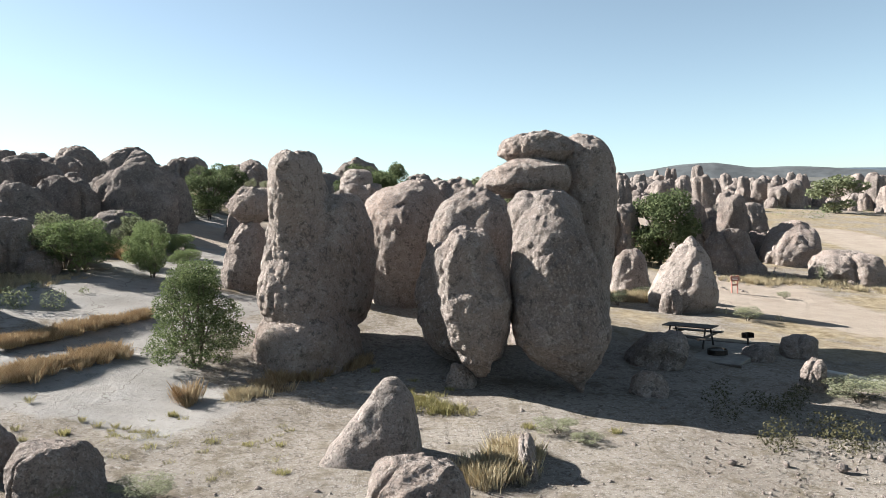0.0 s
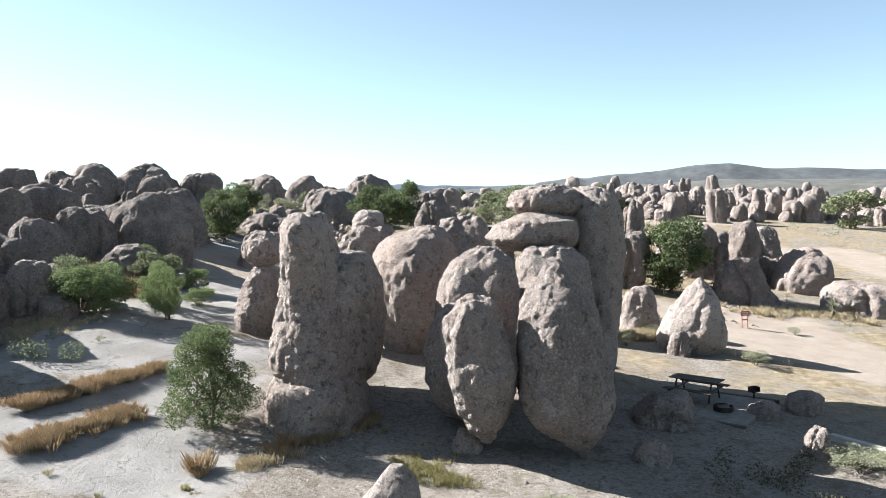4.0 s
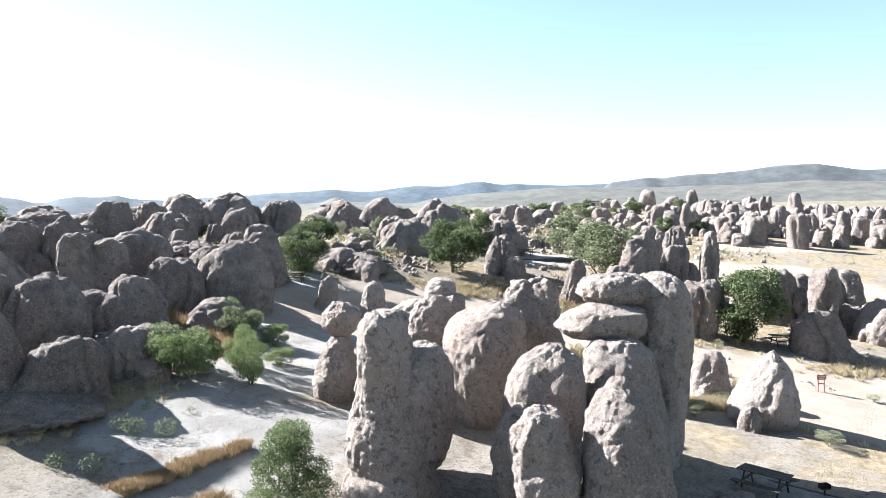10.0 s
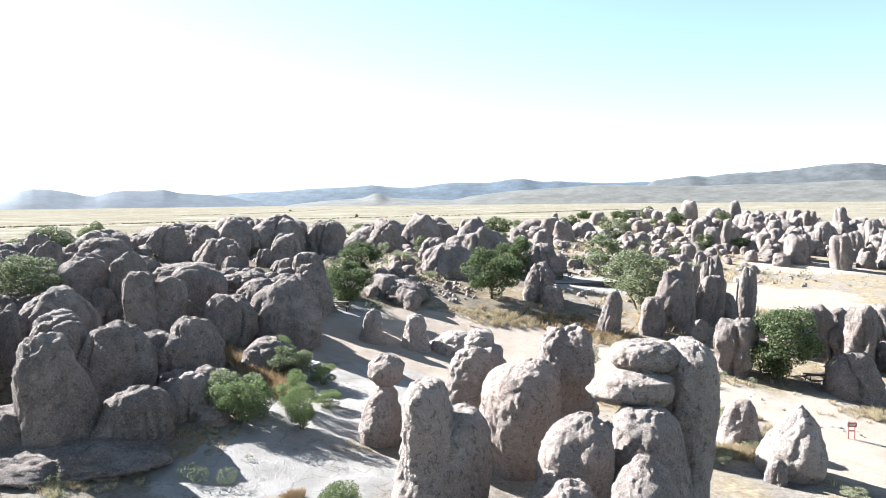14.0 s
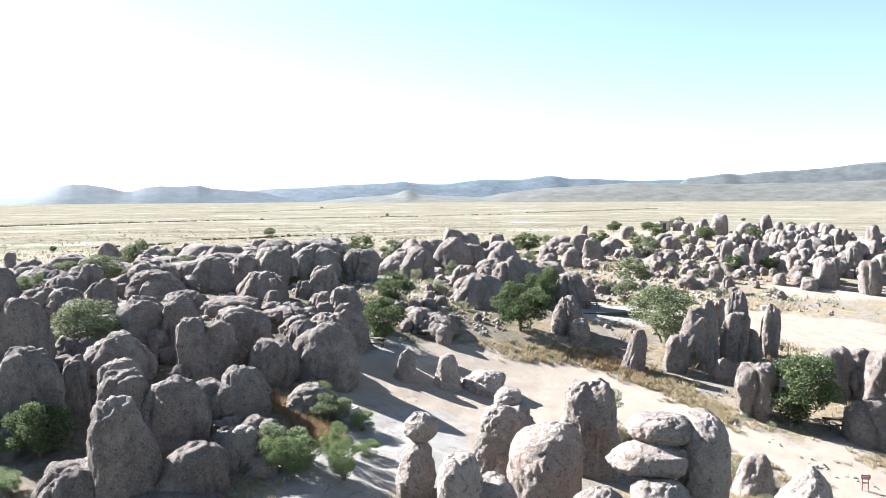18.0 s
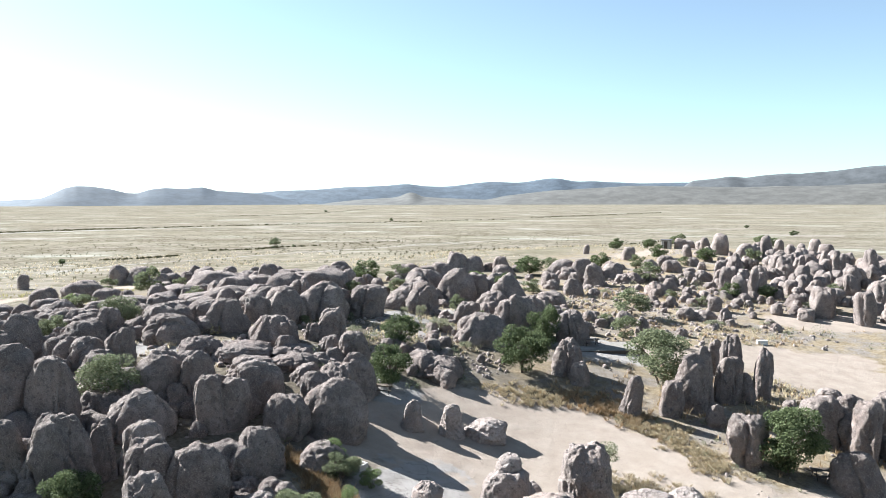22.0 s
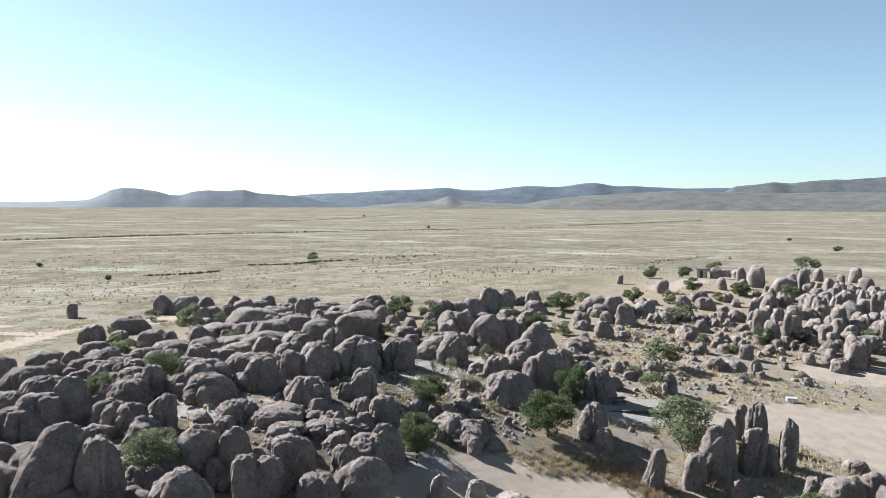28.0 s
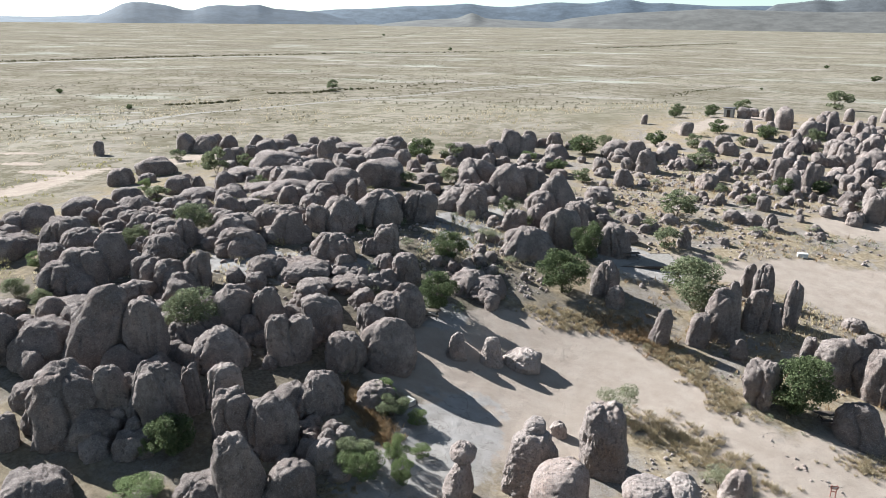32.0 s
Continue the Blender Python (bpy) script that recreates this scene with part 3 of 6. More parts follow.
def sculpted(y, deep, rows, label, blunt=3.0, hollow=0.0, seam=None, lean_y=0.0, level=7, weathering=0.66, plan=2.15):
    """A great rock from its girth: rows of (height, middle, half width), from the foot up."""
    COUNT[0] += 1
    seed = 900 + COUNT[0] * 11
    n, faces = ball(level)
    z0, z1 = rows[0][0], rows[-1][0]
    us = np.linspace(0, 1, 90)
    win = np.hanning(13)[1:-1] / np.hanning(13).sum()
    mid, half = (np.convolve(np.pad(np.interp(us, [(r[0] - z0) / (z1 - z0) for r in rows], [r[c] for r in rows]), 5, "edge"), win, "valid") for c in (1, 2))
    flat = np.hypot(n[:, 0], n[:, 1])
    s = (flat ** blunt + np.abs(n[:, 2]) ** blunt) ** (-1 / blunt)
    vr, vz = flat * s, n[:, 2] * s
    u = (vz + 1) / 2
    ring = (np.abs(n[:, 0]) ** plan + np.abs(n[:, 1]) ** plan) ** (1 / plan)
    cx, hw = np.interp(u, us, mid), 1.06 * np.interp(u, us, half)
    # the end rows already narrow, so the caps round off less
    soft = vr ** 0.55
    x0 = rows[len(rows) // 2][1]
    q = np.stack([n[:, 0] / np.maximum(ring, 1e-6) * hw * soft, n[:, 1] / np.maximum(ring, 1e-6) * hw * soft * deep, u * (z1 - z0)], 1)
    wave = 0.13 * fbm(n * 1.6 + seed, seed, 2)
    q[:, :2] *= (1 + 0.6 * wave)[:, None]
    out = np.stack([n[:, 0], n[:, 1], 0.25 * n[:, 2] + 0.9 * np.sign(vz) * np.abs(vz) ** 6], 1)
    out /= np.maximum(np.linalg.norm(out, axis=1), 1e-9)[:, None]
    q[:, 0] += cx - x0
    q[:, 1] += lean_y * q[:, 2]
    if hollow:
        pit = np.clip(fbm(q * 1.1 + 4, seed + 13, 2) - 0.15, 0, 0.7)
        q -= out * (hollow * pit)[:, None]
    if seam is not None:
        dist = q[:, 2] - seam - 0.22 * q[:, 0] + 0.10 * fbm(q * 1.1, seed + 17, 2)
        q -= out * (0.07 * np.exp(-(dist / 0.045) ** 2) * np.clip(-n[:, 1] * 2, 0, 1))[:, None]
    q = weather(q, out, weathering * np.ones(len(q)), seed, level)
    ob = new("standing_rock" if z1 - z0 > 2.2 else "boulder", mesh_from("great_rock", q.tolist(), faces, PALE_ROCK))
    ob.matrix_world = pose(x0, y, z0)
    return tagged(ob, label, "rock", NEAR)


CLUSTER, MIDDLE, RIGHT, NEAR = "rocks of the hill cluster", "rocks along the wash", "rocks of the far spread", "rocks near the trail"
TALL = "tall rounded grey rock wedged among its neighbours"
LOW = "low rounded tan boulder half sunk in sand"
rock(-119.7, 115.0, 2.15, 2.99, 1.93, rz=45, level=4, label="lone dark rock pillar standing far out on the grass plain", boxy=3.2, taper=-0.05)

rock(-103.7, 123.4, 4.19, 4.16, 3.77, rz=39, level=4, group=CLUSTER, label=TALL)
rock(-100.2, 124.6, 5.08, 3.51, 4.58, rz=38, level=4, group=CLUSTER, label=TALL)
rock(-102.1, 131.9, 2.82, 2.66, 2.54, rz=37, level=4, group=CLUSTER, label=TALL)
rock(-97.9, 130.6, 4.01, 2.81, 3.60, rz=36, level=4, group=CLUSTER, label=TALL)
rock(-90.3, 89.6, 4.09, 2.75, 3.68, rz=44, level=4, group=CLUSTER, label=TALL)
rock(-91.1, 99.8, 6.87, 2.94, 6.18, rz=41, level=4, group=CLUSTER, label=TALL)
rock(-86.8, 92.0, 2.84, 1.50, 2.55, rz=42, level=4, group=CLUSTER, label=TALL)
rock(-73.3, 83.4, 4.02, 2.58, 3.62, rz=40, level=4, group=CLUSTER, label=TALL)
rock(-73.4, 87.6, 1.98, 0.98, 1.79, rz=39, level=4, group=CLUSTER, label=TALL)
rock(-78.6, 62.4, 4.50, 3.18, 4.05, rz=50, level=4, group=CLUSTER, label=TALL)
rock(-77.1, 76.6, 4.55, 2.09, 4.10, rz=44, level=4, group=CLUSTER, label=TALL)
rock(-73.3, 68.8, 3.01, 2.36, 2.70, rz=45, level=4, group=CLUSTER, label=TALL)
rock(-76.7, 67.7, 4.68, 2.57, 4.21, rz=47, level=4, group=CLUSTER, label=TALL)
rock(-68.7, 65.4, 3.04, 2.00, 2.73, rz=45, level=5, group=CLUSTER, label=TALL)
rock(-69.3, 69.1, 3.70, 1.52, 3.33, rz=43, level=5, group=CLUSTER, label=TALL)
rock(-65.4, 64.8, 3.50, 1.70, 3.15, rz=43, level=5, group=CLUSTER, label=TALL)
rock(-67.5, 56.9, 5.68, 3.24, 5.12, rz=48, level=5, group=CLUSTER, label=TALL)
rock(-63.0, 54.5, 4.83, 2.79, 4.35, rz=47, level=5, group=CLUSTER, label=TALL)
rock(-72.4, 53.8, 6.01, 2.17, 5.41, rz=51, level=5, group=CLUSTER, label=TALL)
rock(-64.3, 60.7, 3.36, 1.60, 3.02, rz=45, level=5, group=CLUSTER, label=TALL)
rock(-54.2, 49.8, 4.28, 4.09, 3.85, rz=45, level=5, group=CLUSTER, label=TALL)
rock(-62.8, 50.7, 3.01, 2.39, 2.71, rz=49, level=5, group=CLUSTER, label=TALL)
rock(-55.9, 47.3, 4.88, 3.62, 4.38, rz=47, level=5, group=CLUSTER, label=TALL)
rock(-56.5, 46.1, 4.83, 2.77, 4.34, rz=48, level=5, group=CLUSTER, label=TALL)
rock(-52.2, 54.8, 4.11, 2.54, 3.71, rz=42, level=5, group=CLUSTER, label=TALL)
rock(-56.6, 61.1, 4.08, 2.13, 3.66, rz=41, level=5, group=CLUSTER, label=TALL)
rock(-52.4, 58.6, 2.51, 3.01, 2.26, rz=40, level=5, group=CLUSTER, label=TALL)
rock(-64.0, 66.8, 3.55, 1.72, 3.20, rz=42, level=5, group=CLUSTER, label=TALL)
rock(-49.5, 49.1, 2.44, 2.79, 2.20, rz=43, level=5, group=CLUSTER, label=TALL)
rock(-48.0, 48.7, 2.76, 2.76, 2.49, rz=42, level=5, group=CLUSTER, label=TALL)
rock(-46.1, 48.5, 3.40, 2.97, 3.06, rz=41, level=5, group=CLUSTER, label=TALL)
rock(-44.0, 49.7, 2.73, 3.60, 2.46, rz=39, level=5, group=CLUSTER, label=TALL)
rock(-44.4, 47.9, 3.34, 2.35, 3.02, rz=41, level=5, group=CLUSTER, label=TALL)
rock(-45.2, 59.2, 5.16, 2.58, 4.64, rz=36, level=5, group=CLUSTER, label=TALL)
rock(-48.6, 62.3, 5.18, 3.06, 4.66, rz=37, level=5, group=CLUSTER, label=TALL)
rock(-48.0, 69.4, 5.12, 2.17, 4.61, rz=34, level=5, group=CLUSTER, label=TALL)
rock(-43.2, 64.2, 4.38, 1.66, 3.94, rz=33, level=5, group=CLUSTER, label=TALL)
rock(-45.8, 71.7, 3.48, 1.50, 3.14, rz=32, level=5, group=CLUSTER, label=TALL)
rock(-41.4, 64.9, 2.81, 1.84, 2.53, rz=31, level=5, group=CLUSTER, label=TALL)
rock(-66.1, 79.1, 5.96, 1.80, 5.36, rz=39, level=4, group=CLUSTER, label=TALL)
rock(-65.2, 72.5, 3.76, 1.93, 3.38, rz=40, level=5, group=CLUSTER, label=TALL)
rock(-59.3, 70.3, 3.60, 1.98, 3.24, rz=39, level=5, group=CLUSTER, label=TALL)
rock(-61.0, 79.5, 4.43, 2.01, 3.98, rz=36, level=4, group=CLUSTER, label=TALL)
rock(-70.7, 93.8, 3.42, 1.43, 3.08, rz=36, level=4, group=CLUSTER, label=TALL)
rock(-84.7, 110.7, 3.99, 3.38, 3.59, rz=37, level=4, group=CLUSTER, label=TALL)
rock(-83.8, 114.1, 2.72, 2.96, 2.45, rz=36, level=4, group=CLUSTER, label=TALL)
rock(-83.8, 117.9, 3.06, 2.90, 2.76, rz=35, level=4, group=CLUSTER, label=TALL)
rock(-90.2, 129.8, 3.32, 3.27, 2.99, rz=34, level=4, group=CLUSTER, label=TALL)
rock(-82.6, 122.6, 4.97, 3.23, 4.47, rz=33, level=4, group=CLUSTER, label=TALL)
rock(-86.7, 134.0, 5.36, 1.99, 4.83, rz=32, level=4, group=CLUSTER, label=TALL)
rock(-87.8, 139.3, 3.18, 2.42, 2.86, rz=32, level=4, group=CLUSTER, label=TALL)
rock(-70.6, 106.3, 8.62, 3.46, 7.76, rz=33, level=4, group=CLUSTER, label=TALL)
rock(-70.6, 97.5, 5.83, 1.84, 5.24, rz=35, level=4, group=CLUSTER, label=TALL)
rock(-62.5, 97.8, 4.58, 2.32, 4.12, rz=32, level=4, group=CLUSTER, label=TALL)
rock(-60.9, 87.1, 5.75, 1.27, 5.18, rz=34, level=4, group=CLUSTER, label=TALL)
rock(-54.2, 84.9, 6.99, 2.24, 6.31, rz=32, level=4, group=CLUSTER, label=TALL)
rock(-56.3, 80.8, 4.89, 1.15, 4.41, rz=34, level=4, group=CLUSTER, label=TALL)
rock(-55.1, 74.9, 4.17, 1.39, 3.75, rz=35, level=5, group=CLUSTER, label=TALL)
rock(-39.6, 55.5, 3.93, 1.75, 3.55, rz=34, level=5, group=CLUSTER, label=TALL)
rock(-37.9, 57.2, 2.92, 0.82, 2.62, rz=32, level=5, group=CLUSTER, label=TALL)
rock(-36.6, 55.1, 2.82, 1.02, 2.54, rz=32, level=5, group=CLUSTER, label=TALL)
rock(-40.9, 52.0, 1.81, 1.45, 1.63, rz=36, level=5, group=CLUSTER, label=TALL)
rock(-38.7, 52.1, 2.07, 1.27, 1.86, rz=35, level=5, group=CLUSTER, label=TALL)

rock(-80.0, 135.9, 3.06, 2.46, 2.76, rz=30, level=4, group=CLUSTER, label=TALL)
rock(-75.1, 135.8, 3.79, 2.64, 3.40, rz=29, level=4, group=CLUSTER, label=TALL)
rock(-74.7, 121.0, 5.53, 2.33, 4.97, rz=31, level=4, group=CLUSTER, label=TALL)
rock(-76.1, 127.4, 4.33, 2.26, 3.90, rz=30, level=4, group=CLUSTER, label=TALL)
rock(-68.3, 120.8, 3.82, 4.13, 3.44, rz=29, level=4, group=CLUSTER, label=TALL)
rock(-68.4, 129.5, 6.44, 2.60, 5.80, rz=27, level=4, group=CLUSTER, label=TALL)
rock(-62.1, 123.3, 7.46, 2.52, 6.71, rz=26, level=4, group=CLUSTER, label=TALL)
rock(-56.7, 122.0, 6.64, 2.93, 5.98, rz=25, level=4, group=CLUSTER, label=TALL)
rock(-64.9, 137.7, 3.59, 2.49, 3.23, rz=25, level=4, group=CLUSTER, label=TALL)
rock(-58.7, 132.1, 5.13, 3.79, 4.62, rz=24, level=4, group=CLUSTER, label=TALL)
rock(-59.4, 102.6, 5.86, 3.09, 5.28, rz=29, level=4, group=CLUSTER, label=TALL)
rock(-59.5, 113.2, 5.70, 2.52, 5.12, rz=27, level=4, group=CLUSTER, label=TALL)
rock(-47.0, 99.8, 8.27, 4.02, 7.44, rz=25, level=4, group=CLUSTER, label=TALL)
rock(-56.1, 88.8, 6.25, 3.28, 5.63, rz=31, level=4, group=CLUSTER, label=TALL)
rock(-47.4, 87.7, 5.83, 3.96, 5.25, rz=28, level=4, group=CLUSTER, label=TALL)
rock(-49.5, 84.1, 5.41, 2.51, 4.87, rz=30, level=5, group=CLUSTER, label=TALL)
rock(-43.4, 84.3, 2.93, 3.57, 2.63, rz=27, level=5, group=CLUSTER, label=TALL)
rock(-36.8, 75.8, 6.10, 4.20, 5.49, rz=25, level=5, group=CLUSTER, label=TALL, taper=0.2, cracks=2)
rock(-36.5, 79.8, 4.10, 3.21, 3.68, rz=24, level=5, group=CLUSTER, label=TALL)
rock(-33.3, 80.6, 4.53, 3.68, 4.08, rz=22, level=5, group=CLUSTER, label=TALL)
rock(-39.2, 71.2, 5.05, 4.00, 4.55, rz=28, level=5, group=CLUSTER, label=TALL, cracks=2)
rock(-46.5, 77.1, 3.67, 2.16, 3.31, rz=30, level=5, group=CLUSTER, label=TALL)
rock(-41.0, 69.5, 3.36, 3.09, 3.02, rz=30, level=5, group=CLUSTER, label=TALL)
rock(-42.8, 69.3, 2.03, 1.70, 1.83, rz=31, level=5, group=CLUSTER, label=TALL)
rock(-45.6, 70.0, 3.85, 2.28, 3.46, rz=32, level=5, group=CLUSTER, label=TALL)
rock(-42.6, 64.3, 3.99, 3.36, 3.59, rz=32, level=5, group=CLUSTER, label=TALL)
rock(-35.6, 62.6, 4.72, 2.85, 4.25, rz=29, level=5, group=CLUSTER, label=TALL, taper=0.28)
rock(-34.1, 62.4, 2.67, 2.46, 2.40, rz=28, level=5, group=CLUSTER, label=TALL)
rock(-31.4, 66.5, 2.99, 3.25, 2.69, rz=25, level=5, group=CLUSTER, label=TALL, taper=0.25)
rock(-32.6, 65.4, 2.19, 1.82, 1.98, rz=26, level=5, group=CLUSTER, label=TALL)
rock(-29.5, 62.4, 2.62, 1.51, 2.36, rz=25, level=5, group=CLUSTER, label=TALL)
rock(-26.7, 61.6, 2.94, 2.95, 2.64, rz=23, level=5, group=CLUSTER, label=TALL)
rock(-36.0, 56.8, 4.99, 1.10, 4.50, rz=31, level=5, group=CLUSTER, label=TALL)
rock(-32.3, 59.2, 3.28, 0.98, 2.95, rz=28, level=5, group=CLUSTER, label=TALL)
rock(-37.0, 58.6, 3.31, 0.73, 2.98, rz=31, level=5, group=CLUSTER, label=TALL)
rock(-33.2, 54.2, 3.45, 1.03, 3.10, rz=30, level=5, group=CLUSTER, label=TALL)
rock(-30.5, 56.3, 4.18, 1.21, 3.76, rz=28, level=5, group=CLUSTER, label=TALL)
rock(-28.4, 58.4, 3.55, 0.79, 3.20, rz=25, level=5, group=CLUSTER, label=TALL)

rock(-43.6, 130.1, 4.95, 3.49, 4.46, rz=19, level=4, group=MIDDLE)
rock(-40.4, 130.9, 3.72, 3.00, 3.34, rz=17, level=4, group=MIDDLE)
rock(-38.9, 136.6, 5.10, 3.12, 4.59, rz=16, level=4, group=MIDDLE)
rock(-36.1, 139.3, 4.51, 5.12, 4.06, rz=15, level=4, group=MIDDLE)
rock(-33.9, 139.8, 3.86, 4.01, 3.48, rz=14, level=4, group=MIDDLE)
rock(-34.5, 149.4, 3.28, 3.44, 2.95, rz=13, level=4, group=MIDDLE)
rock(-29.6, 149.4, 3.38, 3.15, 3.04, rz=12, level=4, group=MIDDLE)
rock(-26.9, 139.6, 5.06, 2.61, 4.55, rz=11, level=4, group=MIDDLE, taper=0.35)
rock(-32.4, 151.2, 2.75, 1.67, 2.47, rz=12, level=4, group=MIDDLE)
rock(-33.5, 108.0, 6.21, 4.30, 5.59, rz=17, level=4, group=MIDDLE)
rock(-33.7, 104.1, 3.55, 3.16, 3.19, rz=18, level=4, group=MIDDLE)
rock(-27.1, 102.3, 5.84, 5.07, 5.27, rz=15, level=4, group=MIDDLE)
rock(-28.2, 103.1, 3.95, 2.60, 3.56, rz=16, level=4, group=MIDDLE)
rock(-25.3, 107.8, 4.07, 4.03, 3.66, rz=14, level=4, group=MIDDLE)
rock(-23.9, 110.5, 2.50, 3.10, 2.25, rz=13, level=4, group=MIDDLE)
rock(-41.2, 104.9, 4.15, 1.55, 3.74, rz=21, level=4, group=MIDDLE)
rock(-31.0, 88.4, 6.12, 3.45, 5.51, rz=19, level=5, group=MIDDLE, lean=(0.3,0))
rock(-27.4, 87.0, 4.29, 4.11, 3.86, rz=18, level=5, group=MIDDLE)
rock(-29.4, 99.4, 2.89, 2.16, 2.61, rz=17, level=4, group=MIDDLE)
rock(-20.3, 96.4, 5.02, 3.18, 4.52, rz=12, level=4, group=MIDDLE, taper=0.3)
rock(-18.0, 98.4, 5.53, 5.08, 4.97, rz=11, level=4, group=MIDDLE, taper=0.35)
rock(-20.8, 84.0, 3.29, 2.99, 2.96, rz=14, level=5, group=MIDDLE)
rock(-17.6, 76.8, 6.16, 2.90, 5.55, rz=13, level=5, group=MIDDLE, taper=0.3)
rock(-19.3, 87.9, 2.55, 2.25, 2.29, rz=13, level=5, group=MIDDLE)
rock(-14.7, 82.6, 4.60, 4.45, 4.14, rz=11, level=5, group=MIDDLE)
rock(-13.6, 89.0, 3.37, 3.76, 3.03, rz=9, level=5, group=MIDDLE)
rock(-20.8, 65.2, 4.07, 1.32, 3.66, rz=18, level=5, group=MIDDLE, taper=0.4)
rock(-19.4, 64.8, 5.34, 1.18, 4.81, rz=17, level=5, group=MIDDLE, taper=0.4)
rock(-15.8, 75.6, 1.50, 0.98, 1.36, rz=12, level=5, group=MIDDLE)

rock(-14.5, 185.5, 1.59, 2.30, 1.44, rz=5, level=3, group=MIDDLE)
rock(-4.0, 171.9, 2.90, 3.16, 2.61, rz=2, level=3, group=MIDDLE, boxy=3.2)
rock(-15.8, 144.0, 6.32, 3.18, 5.68, rz=7, level=4, group=MIDDLE)
rock(-12.2, 141.9, 3.98, 4.03, 3.58, rz=6, level=4, group=MIDDLE)
rock(-14.2, 140.8, 3.11, 2.22, 2.80, rz=6, level=4, group=MIDDLE)
rock(-16.7, 129.6, 3.49, 2.56, 3.14, rz=8, level=4, group=MIDDLE)
rock(-9.0, 133.4, 4.21, 3.76, 3.79, rz=5, level=4, group=MIDDLE, taper=0.3)
rock(-6.2, 144.4, 4.49, 2.89, 4.03, rz=3, level=4, group=MIDDLE)
rock(-11.3, 120.7, 3.24, 2.86, 2.92, rz=6, level=4, group=MIDDLE)
rock(-12.3, 133.8, 2.61, 2.14, 2.35, rz=6, level=4, group=MIDDLE)
rock(-8.0, 122.0, 1.95, 1.21, 1.76, rz=5, level=4, group=MIDDLE)
rock(-13.5, 108.2, 4.44, 2.07, 4.00, rz=8, level=4, group=MIDDLE)
rock(-14.5, 93.9, 3.97, 2.79, 3.57, rz=9, level=5, group=MIDDLE)
rock(-10.8, 92.9, 2.60, 1.98, 2.34, rz=7, level=5, group=MIDDLE)
rock(2.0, 125.9, 3.64, 2.09, 3.28, rz=0, level=4, group=MIDDLE)
rock(4.4, 132.6, 2.50, 1.99, 2.25, rz=-1, level=4, group=MIDDLE)
rock(1.1, 155.1, 3.47, 2.28, 3.12, rz=0, level=4, group=MIDDLE)
rock(4.4, 162.2, 3.59, 2.37, 3.23, rz=-1, level=4, group=MIDDLE)
rock(5.5, 154.4, 3.99, 2.43, 3.59, rz=-1, level=4, group=MIDDLE)
rock(-2.3, 101.3, 2.37, 1.44, 2.14, rz=2, level=4, group=MIDDLE)
rock(0.2, 91.6, 1.91, 2.58, 1.72, rz=1, level=5, group=MIDDLE)
rock(-4.3, 96.2, 1.76, 1.35, 1.58, rz=4, level=5, group=MIDDLE)
rock(-7.9, 83.1, 3.91, 3.65, 3.51, rz=6, level=5, group=MIDDLE)
rock(-6.9, 89.2, 2.49, 1.42, 2.24, rz=5, level=5, group=MIDDLE)
rock(10.9, 116.2, 2.10, 2.19, 1.89, rz=-4, level=4, group=MIDDLE)
rock(8.5, 108.1, 3.70, 1.46, 3.33, rz=-3, level=4, group=MIDDLE)
rock(5.0, 95.9, 1.36, 1.01, 1.22, rz=-2, level=5, group=MIDDLE)
rock(6.6, 121.4, 1.84, 1.13, 1.66, rz=-2, level=4, group=MIDDLE)
rock(-13.8, 155.4, 3.24, 1.23, 2.93, rz=6, level=4, group=MIDDLE)
rock(-26.1, 151.5, 2.72, 1.28, 2.45, rz=10, level=4, group=MIDDLE)
rock(0.3, 146.4, 2.21, 1.48, 1.99, rz=1, level=4, group=MIDDLE)
rock(-1.0, 139.6, 2.40, 0.88, 2.16, rz=1, level=4, group=MIDDLE)

rock(8.7, 150.4, 2.46, 1.61, 2.39, rz=-2, level=4, group=RIGHT)
rock(10.6, 144.6, 3.15, 1.98, 3.06, rz=-3, level=4, group=RIGHT)
rock(11.5, 159.2, 1.89, 1.66, 1.84, rz=-3, level=4, group=RIGHT)
rock(10.0, 164.5, 2.22, 1.82, 2.16, rz=-3, level=4, group=RIGHT)
rock(9.8, 181.6, 2.15, 3.09, 2.09, rz=-2, level=3, group=RIGHT)
rock(15.1, 204.7, 2.70, 3.46, 2.62, rz=-3, level=3, group=RIGHT)
rock(17.9, 191.1, 3.81, 5.37, 3.71, rz=-5, level=3, group=RIGHT)
rock(13.9, 150.1, 1.95, 3.07, 1.90, rz=-4, level=4, group=RIGHT)
rock(17.2, 154.8, 3.30, 3.21, 3.21, rz=-5, level=4, group=RIGHT)
rock(13.0, 140.8, 1.84, 2.89, 1.79, rz=-4, level=4, group=RIGHT)
rock(14.0, 136.6, 2.23, 3.96, 2.17, rz=-5, level=4, group=RIGHT)
rock(15.8, 129.1, 2.52, 3.69, 2.46, rz=-6, level=4, group=RIGHT)
rock(17.7, 131.4, 1.71, 4.80, 1.66, rz=-6, level=4, group=RIGHT)
rock(19.9, 138.5, 2.59, 3.20, 2.52, rz=-7, level=4, group=RIGHT)
rock(21.3, 181.0, 3.97, 4.13, 3.86, rz=-6, level=3, group=RIGHT, lean=(0.25,0))
rock(24.4, 186.4, 3.30, 3.26, 3.21, rz=-7, level=3, group=RIGHT, lean=(0.2,0))
rock(21.1, 164.3, 2.60, 2.31, 2.53, rz=-6, level=4, group=RIGHT)
rock(28.2, 189.0, 3.12, 5.51, 3.04, rz=-8, level=3, group=RIGHT)
